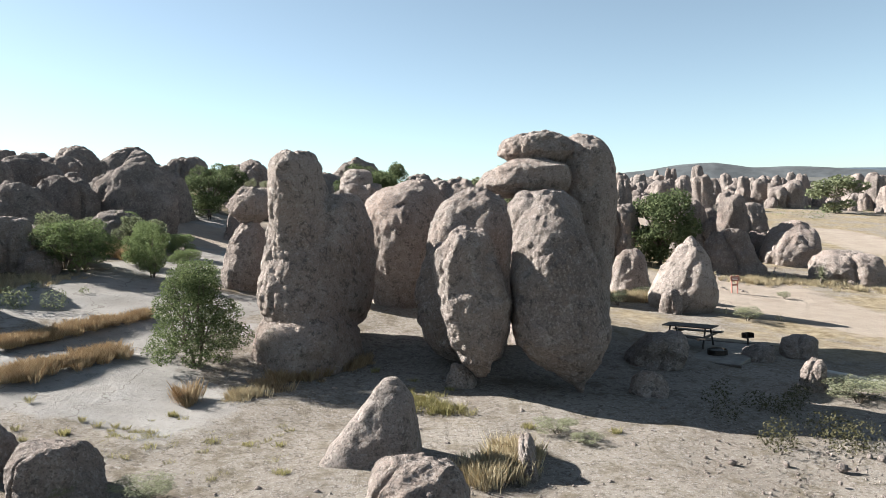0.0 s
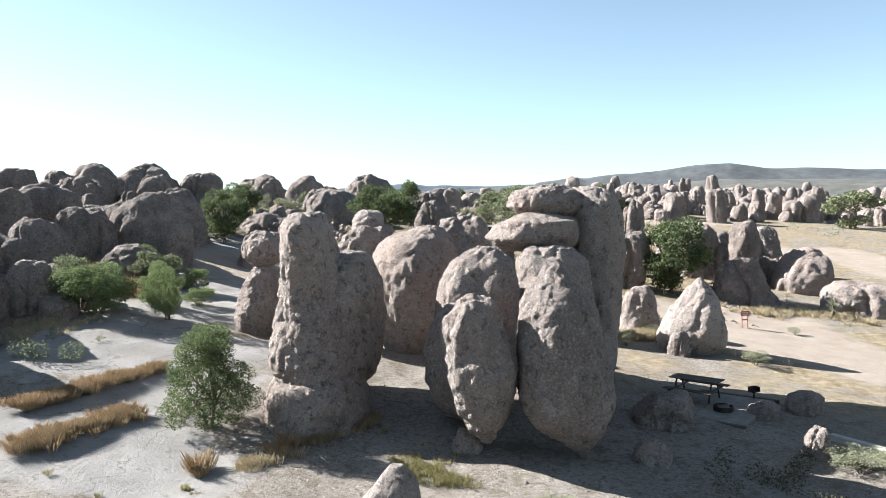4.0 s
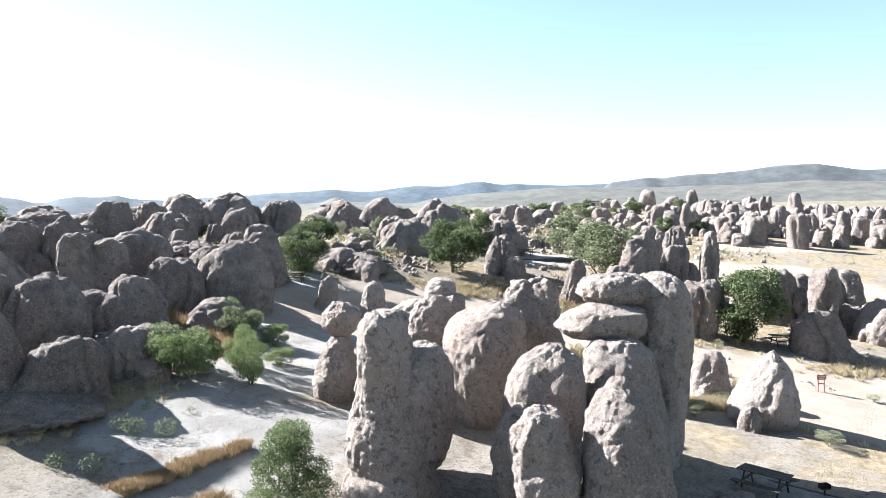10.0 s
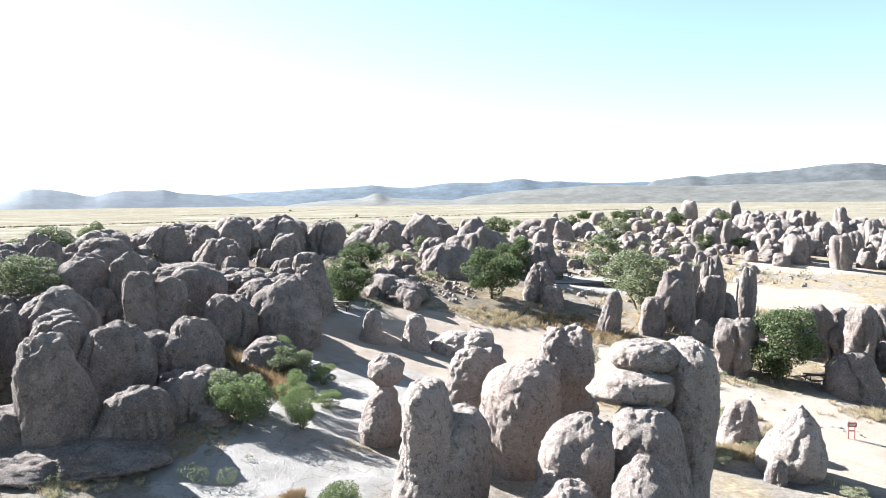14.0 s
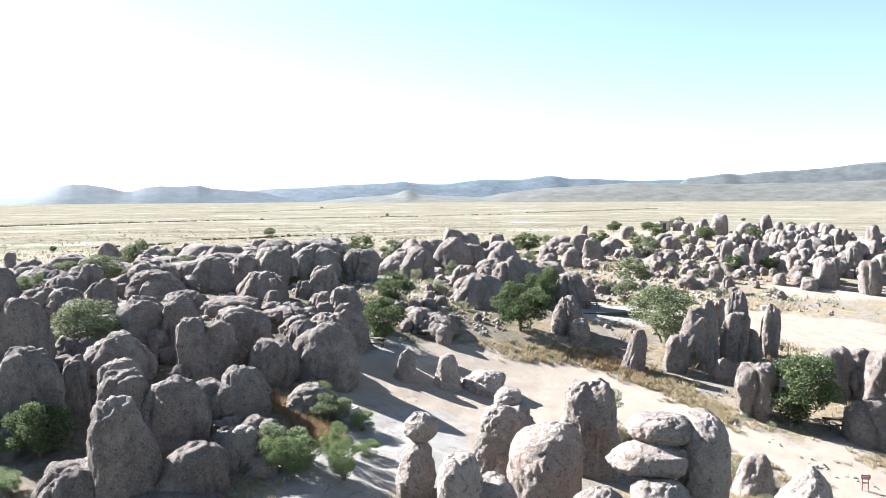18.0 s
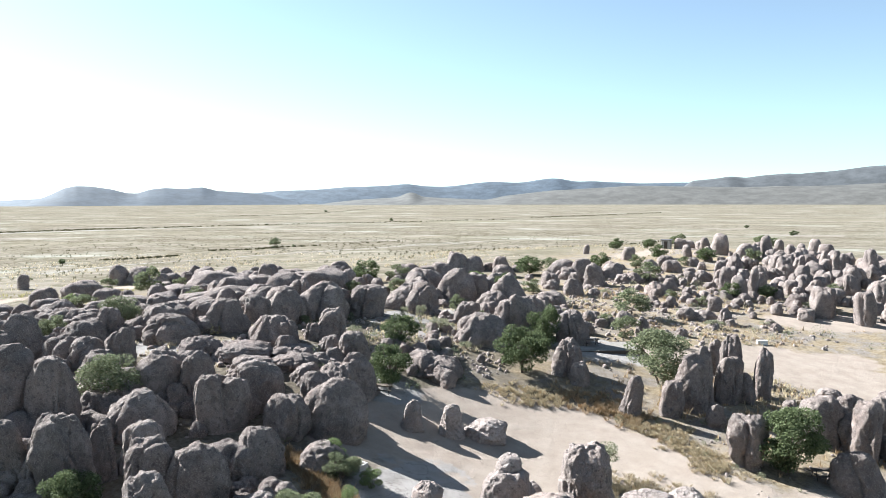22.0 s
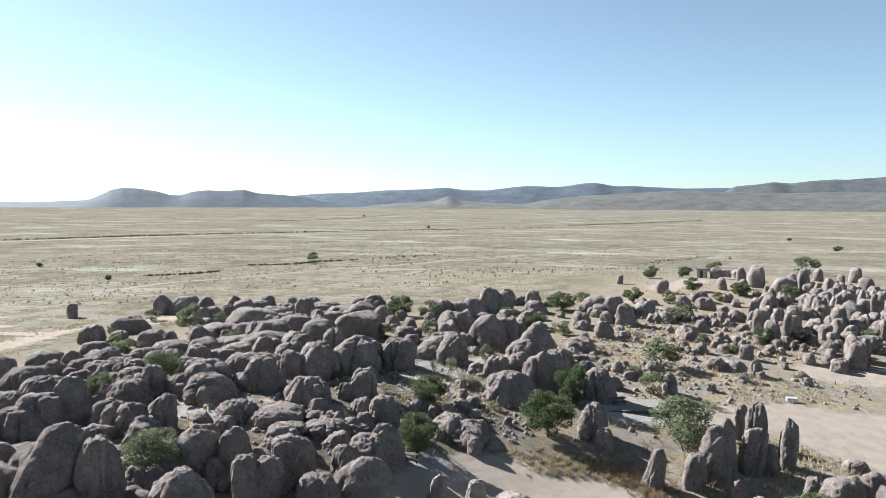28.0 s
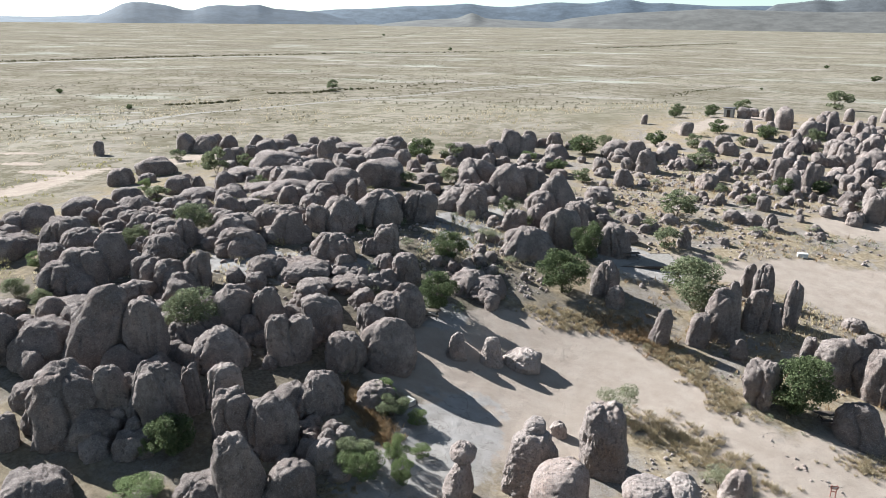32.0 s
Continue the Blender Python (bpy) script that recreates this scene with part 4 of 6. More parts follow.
rock(36.6, 226.4, 2.88, 3.29, 2.80, rz=-8, level=3, group=RIGHT)
rock(28.5, 185.0, 2.87, 2.60, 2.79, rz=-8, level=3, group=RIGHT)
rock(25.8, 156.8, 3.28, 4.08, 3.19, rz=-8, level=4, group=RIGHT)
rock(30.2, 161.3, 2.51, 3.68, 2.44, rz=-9, level=4, group=RIGHT)
rock(34.5, 172.9, 4.41, 2.82, 4.30, rz=-10, level=3, group=RIGHT)
rock(24.4, 146.5, 1.94, 1.24, 1.88, rz=-8, level=4, group=RIGHT)
rock(27.5, 140.7, 3.10, 2.83, 3.02, rz=-10, level=4, group=RIGHT)
rock(32.4, 156.4, 4.82, 3.51, 4.69, rz=-10, level=4, group=RIGHT)
rock(26.2, 119.0, 2.78, 4.11, 2.71, rz=-11, level=4, group=RIGHT)
rock(24.0, 117.4, 1.89, 1.63, 1.84, rz=-10, level=4, group=RIGHT)
rock(27.8, 120.6, 1.54, 4.05, 1.50, rz=-11, level=4, group=RIGHT)
rock(25.7, 133.9, 2.13, 1.85, 2.07, rz=-10, level=4, group=RIGHT)
rock(40.4, 215.1, 2.40, 3.09, 2.34, rz=-10, level=3, group=RIGHT)
rock(39.1, 197.5, 3.00, 2.09, 2.92, rz=-10, level=3, group=RIGHT)
rock(30.3, 221.9, 2.74, 2.49, 2.66, rz=-7, level=3, group=RIGHT)
rock(16.8, 175.5, 2.23, 1.06, 2.18, rz=-5, level=3, group=RIGHT)
rock(48.4, 239.4, 3.59, 4.70, 3.50, rz=-11, level=3, group=RIGHT)
rock(35.3, 158.3, 3.24, 3.82, 3.15, rz=-11, level=4, group=RIGHT)
rock(42.4, 193.7, 3.90, 4.31, 3.79, rz=-11, level=3, group=RIGHT)
rock(12.4, 187.1, 2.00, 1.19, 1.94, rz=-3, level=3, group=RIGHT)

rock(-58.0, 40.4, 2.75, 1.30, 2.47, rz=52, level=5, group=CLUSTER, label=TALL)
rock(-51.6, 33.6, 3.57, 4.09, 3.21, rz=53, level=5, group=CLUSTER, label=TALL)
rock(-48.3, 35.4, 5.30, 3.09, 4.77, rz=50, level=5, group=CLUSTER, label=TALL, boxy=3.6)
rock(-43.8, 35.7, 5.36, 5.84, 4.83, rz=47, level=5, group=CLUSTER, label=TALL, lean=(0.22,0), cracks=2, boxy=3.0)
rock(-39.5, 37.1, 3.51, 5.44, 3.16, rz=44, level=5, group=CLUSTER, label=TALL, boxy=3.0)
rock(-47.5, 45.0, 3.41, 2.17, 3.07, rz=44, level=5, group=CLUSTER, label=TALL)
rock(-52.4, 42.3, 4.66, 1.03, 4.18, rz=48, level=5, group=CLUSTER, label=TALL)
rock(-34.1, 39.3, 4.52, 2.82, 4.07, rz=38, level=5, group=CLUSTER, label=TALL, taper=0.4)
rock(-37.2, 42.5, 2.54, 2.26, 2.29, rz=39, level=5, group=CLUSTER, label=TALL)
rock(-35.9, 44.7, 3.40, 3.75, 3.06, rz=37, level=5, group=CLUSTER, label=TALL)
rock(-33.6, 43.6, 1.82, 2.03, 1.64, rz=36, level=5, group=CLUSTER, label=TALL)
rock(-33.0, 45.3, 2.59, 3.93, 2.33, rz=34, level=5, group=CLUSTER, label=TALL)
rock(-29.7, 42.0, 2.33, 3.84, 2.09, rz=33, level=5, group=CLUSTER, label=TALL, cracks=2)
rock(-28.8, 42.9, 2.34, 3.47, 2.11, rz=32, level=5, group=CLUSTER, label=TALL)
rock(-44.4, 30.1, 3.15, 1.32, 2.84, rz=52, level=5, group=CLUSTER, label=TALL)
rock(-43.3, 31.1, 2.93, 2.08, 2.63, rz=50, level=5, group=CLUSTER, label=TALL)
rock(-38.6, 28.4, 4.81, 4.81, 4.33, rz=50, level=5, group=CLUSTER, label=TALL, cracks=2)
rock(-39.3, 26.8, 1.95, 1.81, 1.75, rz=51, level=5, group=CLUSTER, label=TALL)
rock(-41.7, 25.5, 1.93, 2.35, 1.74, rz=54, level=5, group=CLUSTER, label=TALL)
rock(-35.9, 30.3, 2.42, 4.34, 2.18, rz=46, level=5, group=CLUSTER, label=TALL, boxy=3.2)
rock(-34.5, 30.7, 2.01, 4.34, 1.82, rz=45, level=5, group=CLUSTER, label=TALL, boxy=3.2)
rock(-32.6, 31.3, 3.40, 4.63, 3.05, rz=43, level=5, group=CLUSTER, label=TALL, boxy=3.2, cracks=2)
rock(-31.9, 33.3, 1.56, 3.32, 1.40, rz=41, level=5, group=CLUSTER, label=TALL)
rock(-25.4, 36.7, 3.76, 2.06, 3.39, rz=33, level=5, group=CLUSTER, label=TALL)
rock(-23.6, 38.1, 3.29, 2.98, 2.96, rz=30, level=5, group=CLUSTER, label=TALL, taper=0.25)
rock(-23.3, 34.8, 1.53, 0.74, 1.37, rz=32, level=5, group=CLUSTER, label=TALL)
rock(-35.3, 22.2, 4.33, 1.96, 3.90, rz=53, level=5, group=CLUSTER, label=TALL)
rock(-29.1, 24.4, 2.61, 0.99, 2.35, rz=45, level=5, group=CLUSTER, label=TALL)
rock(-25.6, 25.9, 3.48, 1.88, 3.13, rz=41, level=5, group=CLUSTER, label=TALL)

rock(-26.8, 31.7, 3.21, 4.13, 2.89, rz=37, level=5, group=CLUSTER, label=TALL)
rock(-24.9, 44.0, 3.27, 2.93, 2.94, rz=28, level=5, group=CLUSTER, label=TALL)
rock(-28.7, 47.6, 3.85, 3.53, 3.47, rz=30, level=5, group=CLUSTER, label=TALL)
rock(-21.7, 46.7, 4.63, 4.17, 4.17, rz=24, level=5, group=CLUSTER, label=TALL, taper=0.16, cracks=0)
rock(-25.0, 49.9, 2.85, 2.87, 2.57, rz=26, level=5, group=CLUSTER, label=TALL)
rock(-24.8, 52.6, 3.01, 2.95, 2.71, rz=25, level=5, group=CLUSTER, label=TALL)
rock(-23.6, 54.3, 3.32, 3.51, 2.99, rz=23, level=5, group=CLUSTER, label=TALL)
rock(-28.2, 54.1, 2.71, 1.38, 2.44, rz=27, level=5, group=CLUSTER, label=TALL)
rock(-32.2, 51.8, 3.33, 1.89, 2.99, rz=31, level=5, group=CLUSTER, label=TALL)
rock(-20.3, 40.8, 3.05, 1.80, 2.75, rz=26, level=5, group=CLUSTER, label=TALL)
rock(-19.9, 34.7, 1.74, 1.48, 1.56, rz=28, level=5, group=CLUSTER, label=TALL)
rock(-21.0, 33.5, 1.95, 0.72, 1.76, rz=30, level=5, group=CLUSTER, label=TALL)

rock(-23.0, 27.0, 3.06, 5.04, 2.76, rz=41, level=5, group=CLUSTER, label=TALL, cracks=1)
rock(-21.0, 28.9, 3.25, 2.52, 2.94, rz=37, level=5, group=CLUSTER, label=TALL)
rock(-24.6, 32.6, 3.57, 3.95, 3.21, rz=37, level=5, group=CLUSTER, label=TALL, sink=0.3)

rock(-22.2, 26.4, 7.5, 0.8, 4.2, rz=25, level=5, taper=0.35, boxy=2.2, beds=0.2, cracks=1, label="broad sloping rock apron below the standing rocks")
rock(-20.3, 31.8, 2.04, 2.12, 1.83, rz=33, level=5, group=NEAR, label=TALL, material=PALE_ROCK)
rock(-18.9, 31.7, 1.55, 0.91, 1.40, rz=31, level=5, group=NEAR, label=TALL, material=PALE_ROCK)
rock(-30.5, 35.1, 2.69, 3.20, 2.42, rz=41, level=5, group=NEAR, label=TALL, material=PALE_ROCK)

rock(-17.57, 51.7, 1.95, 2.3, 1.7, rz=19, level=5, group=NEAR, label="upright weathered stone standing beside the dirt road", taper=0.15, point=0.2, boxy=2.6, cracks=0, material=PALE_ROCK)
rock(-14.62, 53.1, 2.1, 2.4, 1.9, rz=16, level=5, group=NEAR, label="upright weathered stone standing beside the dirt road", taper=0.2, point=0.2, boxy=2.6, cracks=0, material=PALE_ROCK)
rock(-11.9, 54.6, 3.7, 1.55, 2.9, rz=13, level=5, group=NEAR, label="low flat-topped boulder beside two upright stones at the road", taper=0.2, cracks=0, material=PALE_ROCK)
rock(-6.7, 45.3, 1.42, 1.05, 1.28, rz=10, level=5, group=NEAR, label="upright weathered stone standing beside the dirt road", material=PALE_ROCK)
rock(-5.0, 41.5, 1.24, 0.75, 1.12, rz=9, level=5, group=NEAR, label="upright weathered stone standing beside the dirt road", material=PALE_ROCK)

rock(-7.0, 71.6, 3.13, 3.69, 2.81, rz=7, level=5, group=MIDDLE, label=TALL, taper=0.3)
rock(-5.7, 69.5, 2.03, 2.12, 1.83, rz=6, level=5, group=MIDDLE, label=TALL)
rock(-0.8, 64.5, 1.89, 3.63, 1.71, rz=2, level=5, group=MIDDLE, label=TALL, taper=0.3, lean=(0.12,0))
rock(2.9, 65.8, 2.23, 3.23, 2.01, rz=-1, level=5, group=MIDDLE, label=TALL)
rock(4.5, 68.3, 3.40, 4.76, 3.06, rz=-2, level=5, group=MIDDLE, label=TALL)
rock(6.3, 68.5, 1.48, 5.70, 1.33, rz=-3, level=5, group=MIDDLE, label=TALL)
rock(7.4, 80.0, 1.67, 3.43, 1.50, rz=-3, level=5, group=MIDDLE, label=TALL)
rock(9.2, 75.3, 2.18, 5.33, 1.96, rz=-5, level=5, group=MIDDLE, label=TALL)
rock(8.2, 71.6, 2.45, 4.17, 2.20, rz=-4, level=5, group=MIDDLE, label=TALL)
rock(9.9, 72.4, 2.11, 2.72, 1.90, rz=-6, level=5, group=MIDDLE, label=TALL)
rock(11.7, 74.5, 1.79, 4.99, 1.61, rz=-7, level=5, group=MIDDLE, label=TALL)
rock(6.8, 64.8, 1.90, 1.94, 1.71, rz=-4, level=5, group=MIDDLE, label=TALL, waist=0.25, waist_at=0.3)
rock(15.0, 65.4, 3.77, 4.02, 3.40, rz=-10, level=5, group=MIDDLE, label=TALL)
rock(13.1, 67.8, 1.43, 2.29, 1.29, rz=-8, level=5, group=MIDDLE, label=TALL)
rock(17.8, 69.0, 2.07, 2.51, 1.87, rz=-12, level=5, group=MIDDLE, label=TALL)
rock(19.3, 69.5, 2.72, 3.13, 2.45, rz=-13, level=5, group=MIDDLE, label=TALL)
rock(18.5, 76.9, 2.38, 1.30, 2.14, rz=-11, level=5, group=MIDDLE, label=TALL)

rock(17.9, 64.6, 2.66, 3.01, 2.40, rz=-16, level=5, group=MIDDLE, label=TALL)
rock(16.3, 56.5, 3.91, 3.16, 3.52, rz=-17, level=5, group=MIDDLE, label=TALL, taper=0.3)
rock(18.3, 63.2, 2.26, 4.73, 2.03, rz=-17, level=5, group=MIDDLE, label=TALL, taper=-0.05)
rock(22.2, 69.8, 3.31, 3.82, 2.98, rz=-18, level=5, group=MIDDLE, label=TALL)
rock(20.9, 64.3, 2.19, 2.02, 1.97, rz=-19, level=5, group=MIDDLE, label=TALL)



rock(28.4, 144.2, 2.71, 2.74, 2.63, rz=-11, level=4, group=RIGHT, label=LOW)
rock(53.2, 180.0, 3.23, 3.71, 3.14, rz=-17, level=3, group=RIGHT, label=LOW)
rock(51.9, 166.8, 2.56, 2.71, 2.49, rz=-18, level=3, group=RIGHT, label=LOW)
rock(27.4, 124.1, 3.52, 3.92, 3.42, rz=-13, level=4, group=RIGHT, label=LOW, cracks=2)
rock(23.5, 125.6, 2.62, 2.09, 2.55, rz=-11, level=4, group=RIGHT, label=LOW)
rock(23.5, 115.4, 2.40, 1.91, 2.34, rz=-12, level=4, group=RIGHT, label=LOW)
rock(31.5, 116.0, 2.85, 4.87, 2.78, rz=-16, level=4, group=RIGHT, label=LOW)
rock(40.4, 158.3, 1.64, 1.83, 1.60, rz=-15, level=4, group=RIGHT, label=LOW)
rock(44.3, 127.5, 2.32, 4.02, 2.26, rz=-20, level=4, group=RIGHT, label=LOW)
rock(45.0, 124.4, 1.89, 4.18, 1.83, rz=-20, level=4, group=RIGHT, label=LOW)
rock(44.2, 134.4, 2.05, 1.29, 2.00, rz=-19, level=4, group=RIGHT, label=LOW)
rock(45.4, 143.3, 2.92, 2.66, 2.84, rz=-18, level=4, group=RIGHT, label=LOW)
rock(55.5, 161.9, 2.88, 2.49, 2.80, rz=-19, level=3, group=RIGHT, label=LOW)
rock(47.4, 123.1, 3.69, 4.01, 3.59, rz=-22, level=4, group=RIGHT, label=LOW)
rock(58.5, 142.2, 3.54, 3.24, 3.45, rz=-23, level=4, group=RIGHT, label=LOW)
rock(8.6, 58.0, 2.7, 4.0, 2.9, rz=-9, level=5, group=RIGHT, label="tall undercut rock standing beside an oak tree", taper=-0.05, cracks=2, rough=1.4, boxy=3.2, waist=0.2, waist_at=0.35)

rock(26.4, 153.6, 3.31, 4.15, 3.22, rz=-10, level=4, group=RIGHT, label=TALL)
rock(27.7, 143.7, 3.09, 4.12, 3.01, rz=-12, level=4, group=RIGHT, label=TALL)
rock(35.6, 164.7, 1.78, 5.05, 1.74, rz=-13, level=4, group=RIGHT, label=TALL)
rock(37.4, 157.5, 2.55, 5.16, 2.47, rz=-14, level=4, group=RIGHT, label=TALL)
rock(37.3, 146.7, 2.37, 4.22, 2.30, rz=-15, level=4, group=RIGHT, label=TALL)
rock(44.1, 162.1, 2.96, 5.95, 2.88, rz=-16, level=4, group=RIGHT, label=TALL)
rock(37.8, 131.1, 2.38, 4.02, 2.32, rz=-17, level=4, group=RIGHT, label=TALL)
rock(46.2, 151.3, 2.43, 4.35, 2.37, rz=-18, level=4, group=RIGHT, label=TALL)
rock(43.2, 133.0, 2.13, 4.46, 2.07, rz=-19, level=4, group=RIGHT, label=TALL)
rock(43.8, 126.8, 2.69, 4.23, 2.62, rz=-20, level=4, group=RIGHT, label=TALL)
rock(53.2, 145.8, 2.34, 4.66, 2.27, rz=-21, level=4, group=RIGHT, label=TALL)
rock(66.0, 169.9, 3.26, 5.46, 3.18, rz=-22, level=3, group=RIGHT, label=TALL)
rock(56.1, 139.0, 2.66, 5.43, 2.59, rz=-23, level=4, group=RIGHT, label=TALL)
rock(62.4, 134.8, 3.56, 5.45, 3.46, rz=-26, level=4, group=RIGHT, label=TALL)
rock(61.5, 127.4, 3.35, 5.78, 3.26, rz=-27, level=4, group=RIGHT, label=TALL)
rock(77.4, 153.0, 3.24, 5.20, 3.15, rz=-28, level=3, group=RIGHT, label=TALL)

sculpted(25.6, 1.35, ((-0.2, -6.7, 1.6), (0.95, -6.72, 1.55), (1.4, -6.68, 1.5), (2.1, -6.63, 1.3), (2.6, -6.55, 0.8)), 'broad rounded rock footing under the leaning pillar')
sculpted(26.0, 1.4, ((1.75, -6.62, 1.2), (2.3, -6.68, 1.28), (2.9, -6.8, 1.25), (3.62, -6.84, 1.12), (4.51, -6.82, 0.94), (5.4, -6.79, 0.87), (6.11, -6.84, 0.84), (6.89, -6.92, 0.78), (7.26, -6.94, 0.55)), 'tall pitted rock pillar standing on a rounded footing', lean_y=0.02, blunt=5.5)
sculpted(27.3, 1.6, ((1.6, -5.95, 0.95), (2.54, -5.95, 1.15), (3.66, -5.95, 1.2), (4.6, -5.95, 1.15), (5.3, -5.95, 0.98), (5.95, -5.9, 0.7)), 'rounded shoulder rock grown against the tall pillar', blunt=4)
sculpted(33.8, 1.1, ((1.6, -11.24, 0.93), (2.13, -11.24, 0.93), (3.0, -11.17, 1.01), (3.97, -11.02, 0.86), (5.03, -10.9, 0.55)), 'conical rock carrying a small round cap stone', level=6)
sculpted(33.9, 1.0, ((4.92, -10.88, 0.49), (5.36, -10.93, 0.81), (6.01, -10.87, 0.78), (6.49, -10.85, 0.43)), 'small rounded cap stone balanced on a cone-shaped rock', blunt=2.6, level=6)
sculpted(33.6, 1.15, ((0.6, -4.61, 1.36), (1.42, -4.61, 1.36), (2.61, -4.4, 1.54), (4.04, -4.42, 1.73), (5.22, -4.4, 1.75), (6.04, -4.27, 1.53), (6.46, -3.66, 0.59)), 'massive upright brown-stained rock with a flat top', lean_y=0.04, blunt=3, level=6)
sculpted(26.9, 1.1, ((0.2, -1.6, 1.27), (2.3, -1.6, 1.27), (4.0, -1.62, 1.34), (4.75, -1.57, 1.31), (5.49, -1.42, 1.15), (5.98, -1.34, 0.56)), 'broad domed rock rising behind the egg-shaped ones', lean_y=0.1, blunt=2.5, level=6)
sculpted(25.6, 1.3, ((0.88, -2.26, 0.62), (1.95, -2.44, 0.75), (2.83, -2.47, 0.72), (3.71, -2.43, 0.62), (4.32, -2.36, 0.31)), 'rounded flank rock pressed against the egg-shaped one', lean_y=0.08, blunt=2.6)
sculpted(23.5, 1.2, ((0.62, -1.28, 0.25), (0.91, -1.32, 0.54), (1.55, -1.36, 0.8), (2.38, -1.44, 0.9), (3.22, -1.53, 0.9), (3.88, -1.63, 0.88), (4.57, -1.62, 0.75), (4.86, -1.56, 0.41)), 'pale egg-shaped rock with hollows in its side', lean_y=0.10, blunt=2.4, hollow=0.26)
sculpted(23.75, 1.15, ((0.1, 1.46, 0.15), (0.35, 1.33, 0.39), (0.94, 1.13, 0.99), (1.62, 0.95, 1.25), (2.46, 0.92, 1.27), (3.45, 0.87, 1.21), (4.45, 0.8, 1.07), (5.14, 0.77, 0.85), (5.57, 0.66, 0.32)), 'huge egg-shaped rock with a dark smear and a thin crack', lean_y=0.13, blunt=2.3, seam=1.25)
sculpted(32.3, 1.6, ((-0.3, 2.7, 0.85), (0.35, 2.7, 0.85), (2.16, 2.75, 0.93), (3.5, 2.8, 1.02), (5.06, 2.8, 1.1), (6.39, 2.76, 1.16), (7.45, 2.76, 1.1), (7.94, 2.75, 0.6)), 'tallest blocky grey rock pillar of the group', blunt=5, level=6)
sculpted(30.6, 0.85, ((5.58, 0.68, 1.25), (6.09, 0.41, 1.64), (6.67, 0.62, 1.4), (7.06, 0.57, 0.57)), 'flat boulder wedged across the top of the rock group', blunt=3, level=6)
sculpted(31.4, 0.9, ((6.78, 1.03, 1.12), (7.23, 0.93, 1.33), (7.76, 0.96, 1.24), (8.02, 0.96, 0.91)), 'upper boulder resting against the top of the pillar', blunt=3, level=6)
sculpted(29.3, 1.1, ((0.0, 1.03, 1.5), (2.69, 1.03, 1.5), (5.11, 1.02, 1.32), (5.81, 0.86, 0.94)), 'shaded inner rock carrying the wedged boulders', blunt=4, level=6)
rock(-0.33, 18.24, 0.38, 0.63, 1.52, rz=-3, level=6, group=NEAR, label=LOW, boxy=4, taper=0.3, sink=0.3, material=PALE_ROCK)
rock(-1.9, 23.84, 0.88, 0.71, 0.80, rz=2, level=6, group=NEAR, label=LOW, material=PALE_ROCK)
sculpted(18.2, 0.95, ((-0.25, -3.7, 1.1130000000000002), (0.02, -3.7, 1.06), (0.53, -3.5, 0.86), (1.01, -3.34, 0.64), (1.49, -3.19, 0.44), (1.89, -3.12, 0.15)), 'pale wedge-shaped boulder leaning on the open gravel', blunt=5, level=6, weathering=0.3, plan=4.5)
rock(-2.44, 15.14, 1.91, 1.16, 1.71, rz=6, level=6, group=NEAR, label=LOW, rough=0.8, material=PALE_ROCK)
rock(-8.66, 15.36, 1.56, 0.98, 1.40, rz=32, level=6, group=NEAR, label=LOW, taper=0.2, material=PALE_ROCK)
rock(-10.11, 15.89, 0.91, 0.92, 0.82, rz=35, level=6, group=NEAR, label=LOW, material=PALE_ROCK)

rock(8.4, 39.9, 3.4, 3.5, 3.2, rz=-15, level=5, group=NEAR, label="pyramid-shaped pale boulder with a flat lit face", point=0.5, boxy=3.2, sink=0.2, cracks=0, cuts=4, beds=0.3, rough=0.4, material=PALE_ROCK)
rock(6.4, 43.2, 2.3, 2.5, 2.1, rz=-10, level=5, group=NEAR, label=LOW, taper=0.3, cracks=0, material=PALE_ROCK)
rock(7.5, 38.2, 1.05, 1.07, 0.94, rz=-14, level=5, group=NEAR, label=LOW, material=PALE_ROCK)
rock(22.3, 62.2, 4.92, 3.34, 4.43, rz=-22, level=5, group=NEAR, label=LOW, taper=0.2, material=PALE_ROCK)
rock(23.7, 55.3, 4.71, 2.15, 4.24, rz=-25, level=5, group=NEAR, label=LOW, boxy=3, material=PALE_ROCK)
rock(4.34, 27.37, 1.93, 1.06, 1.74, rz=-13, level=6, group=NEAR, label=LOW, lean=(0.2,0), sink=0.2, material=PALE_ROCK)
rock(3.32, 23.93, 1.00, 0.65, 0.90, rz=-12, level=6, group=NEAR, label=LOW, material=PALE_ROCK)
rock(9.86, 29.75, 1.22, 0.78, 1.10, rz=-22, level=6, group=NEAR, label=LOW, material=PALE_ROCK)
rock(8.1, 28.78, 0.99, 0.56, 0.89, rz=-20, level=6, group=NEAR, label=LOW, material=PALE_ROCK)
rock(8.29, 25.01, 0.68, 0.98, 0.62, rz=-23, level=6, group=NEAR, label=LOW, material=PALE_ROCK)

rock(-7.5, 37.4, 3.4, 4.6, 3.2, rz=11, level=6, group=NEAR, label="stout rounded rock carrying a small cap stone", cracks=0, taper=0.12, material=PALE_ROCK)
rock(-6.95, 37.2, 1.55, 1.35, 1.4, z=5.9, sink=0.0, rz=11, level=5, group=NEAR, label="small round cap stone balanced on a stout rock", name="boulder", cracks=0, rough=0.6, boxy=2.3, material=PALE_ROCK)
rock(-2.55, 42.4, 3.5, 5.1, 3.1, rz=3, level=6, group=NEAR, label="deeply pitted upright rock full of dark hollows", cracks=0, rough=1.35, material=PALE_ROCK)


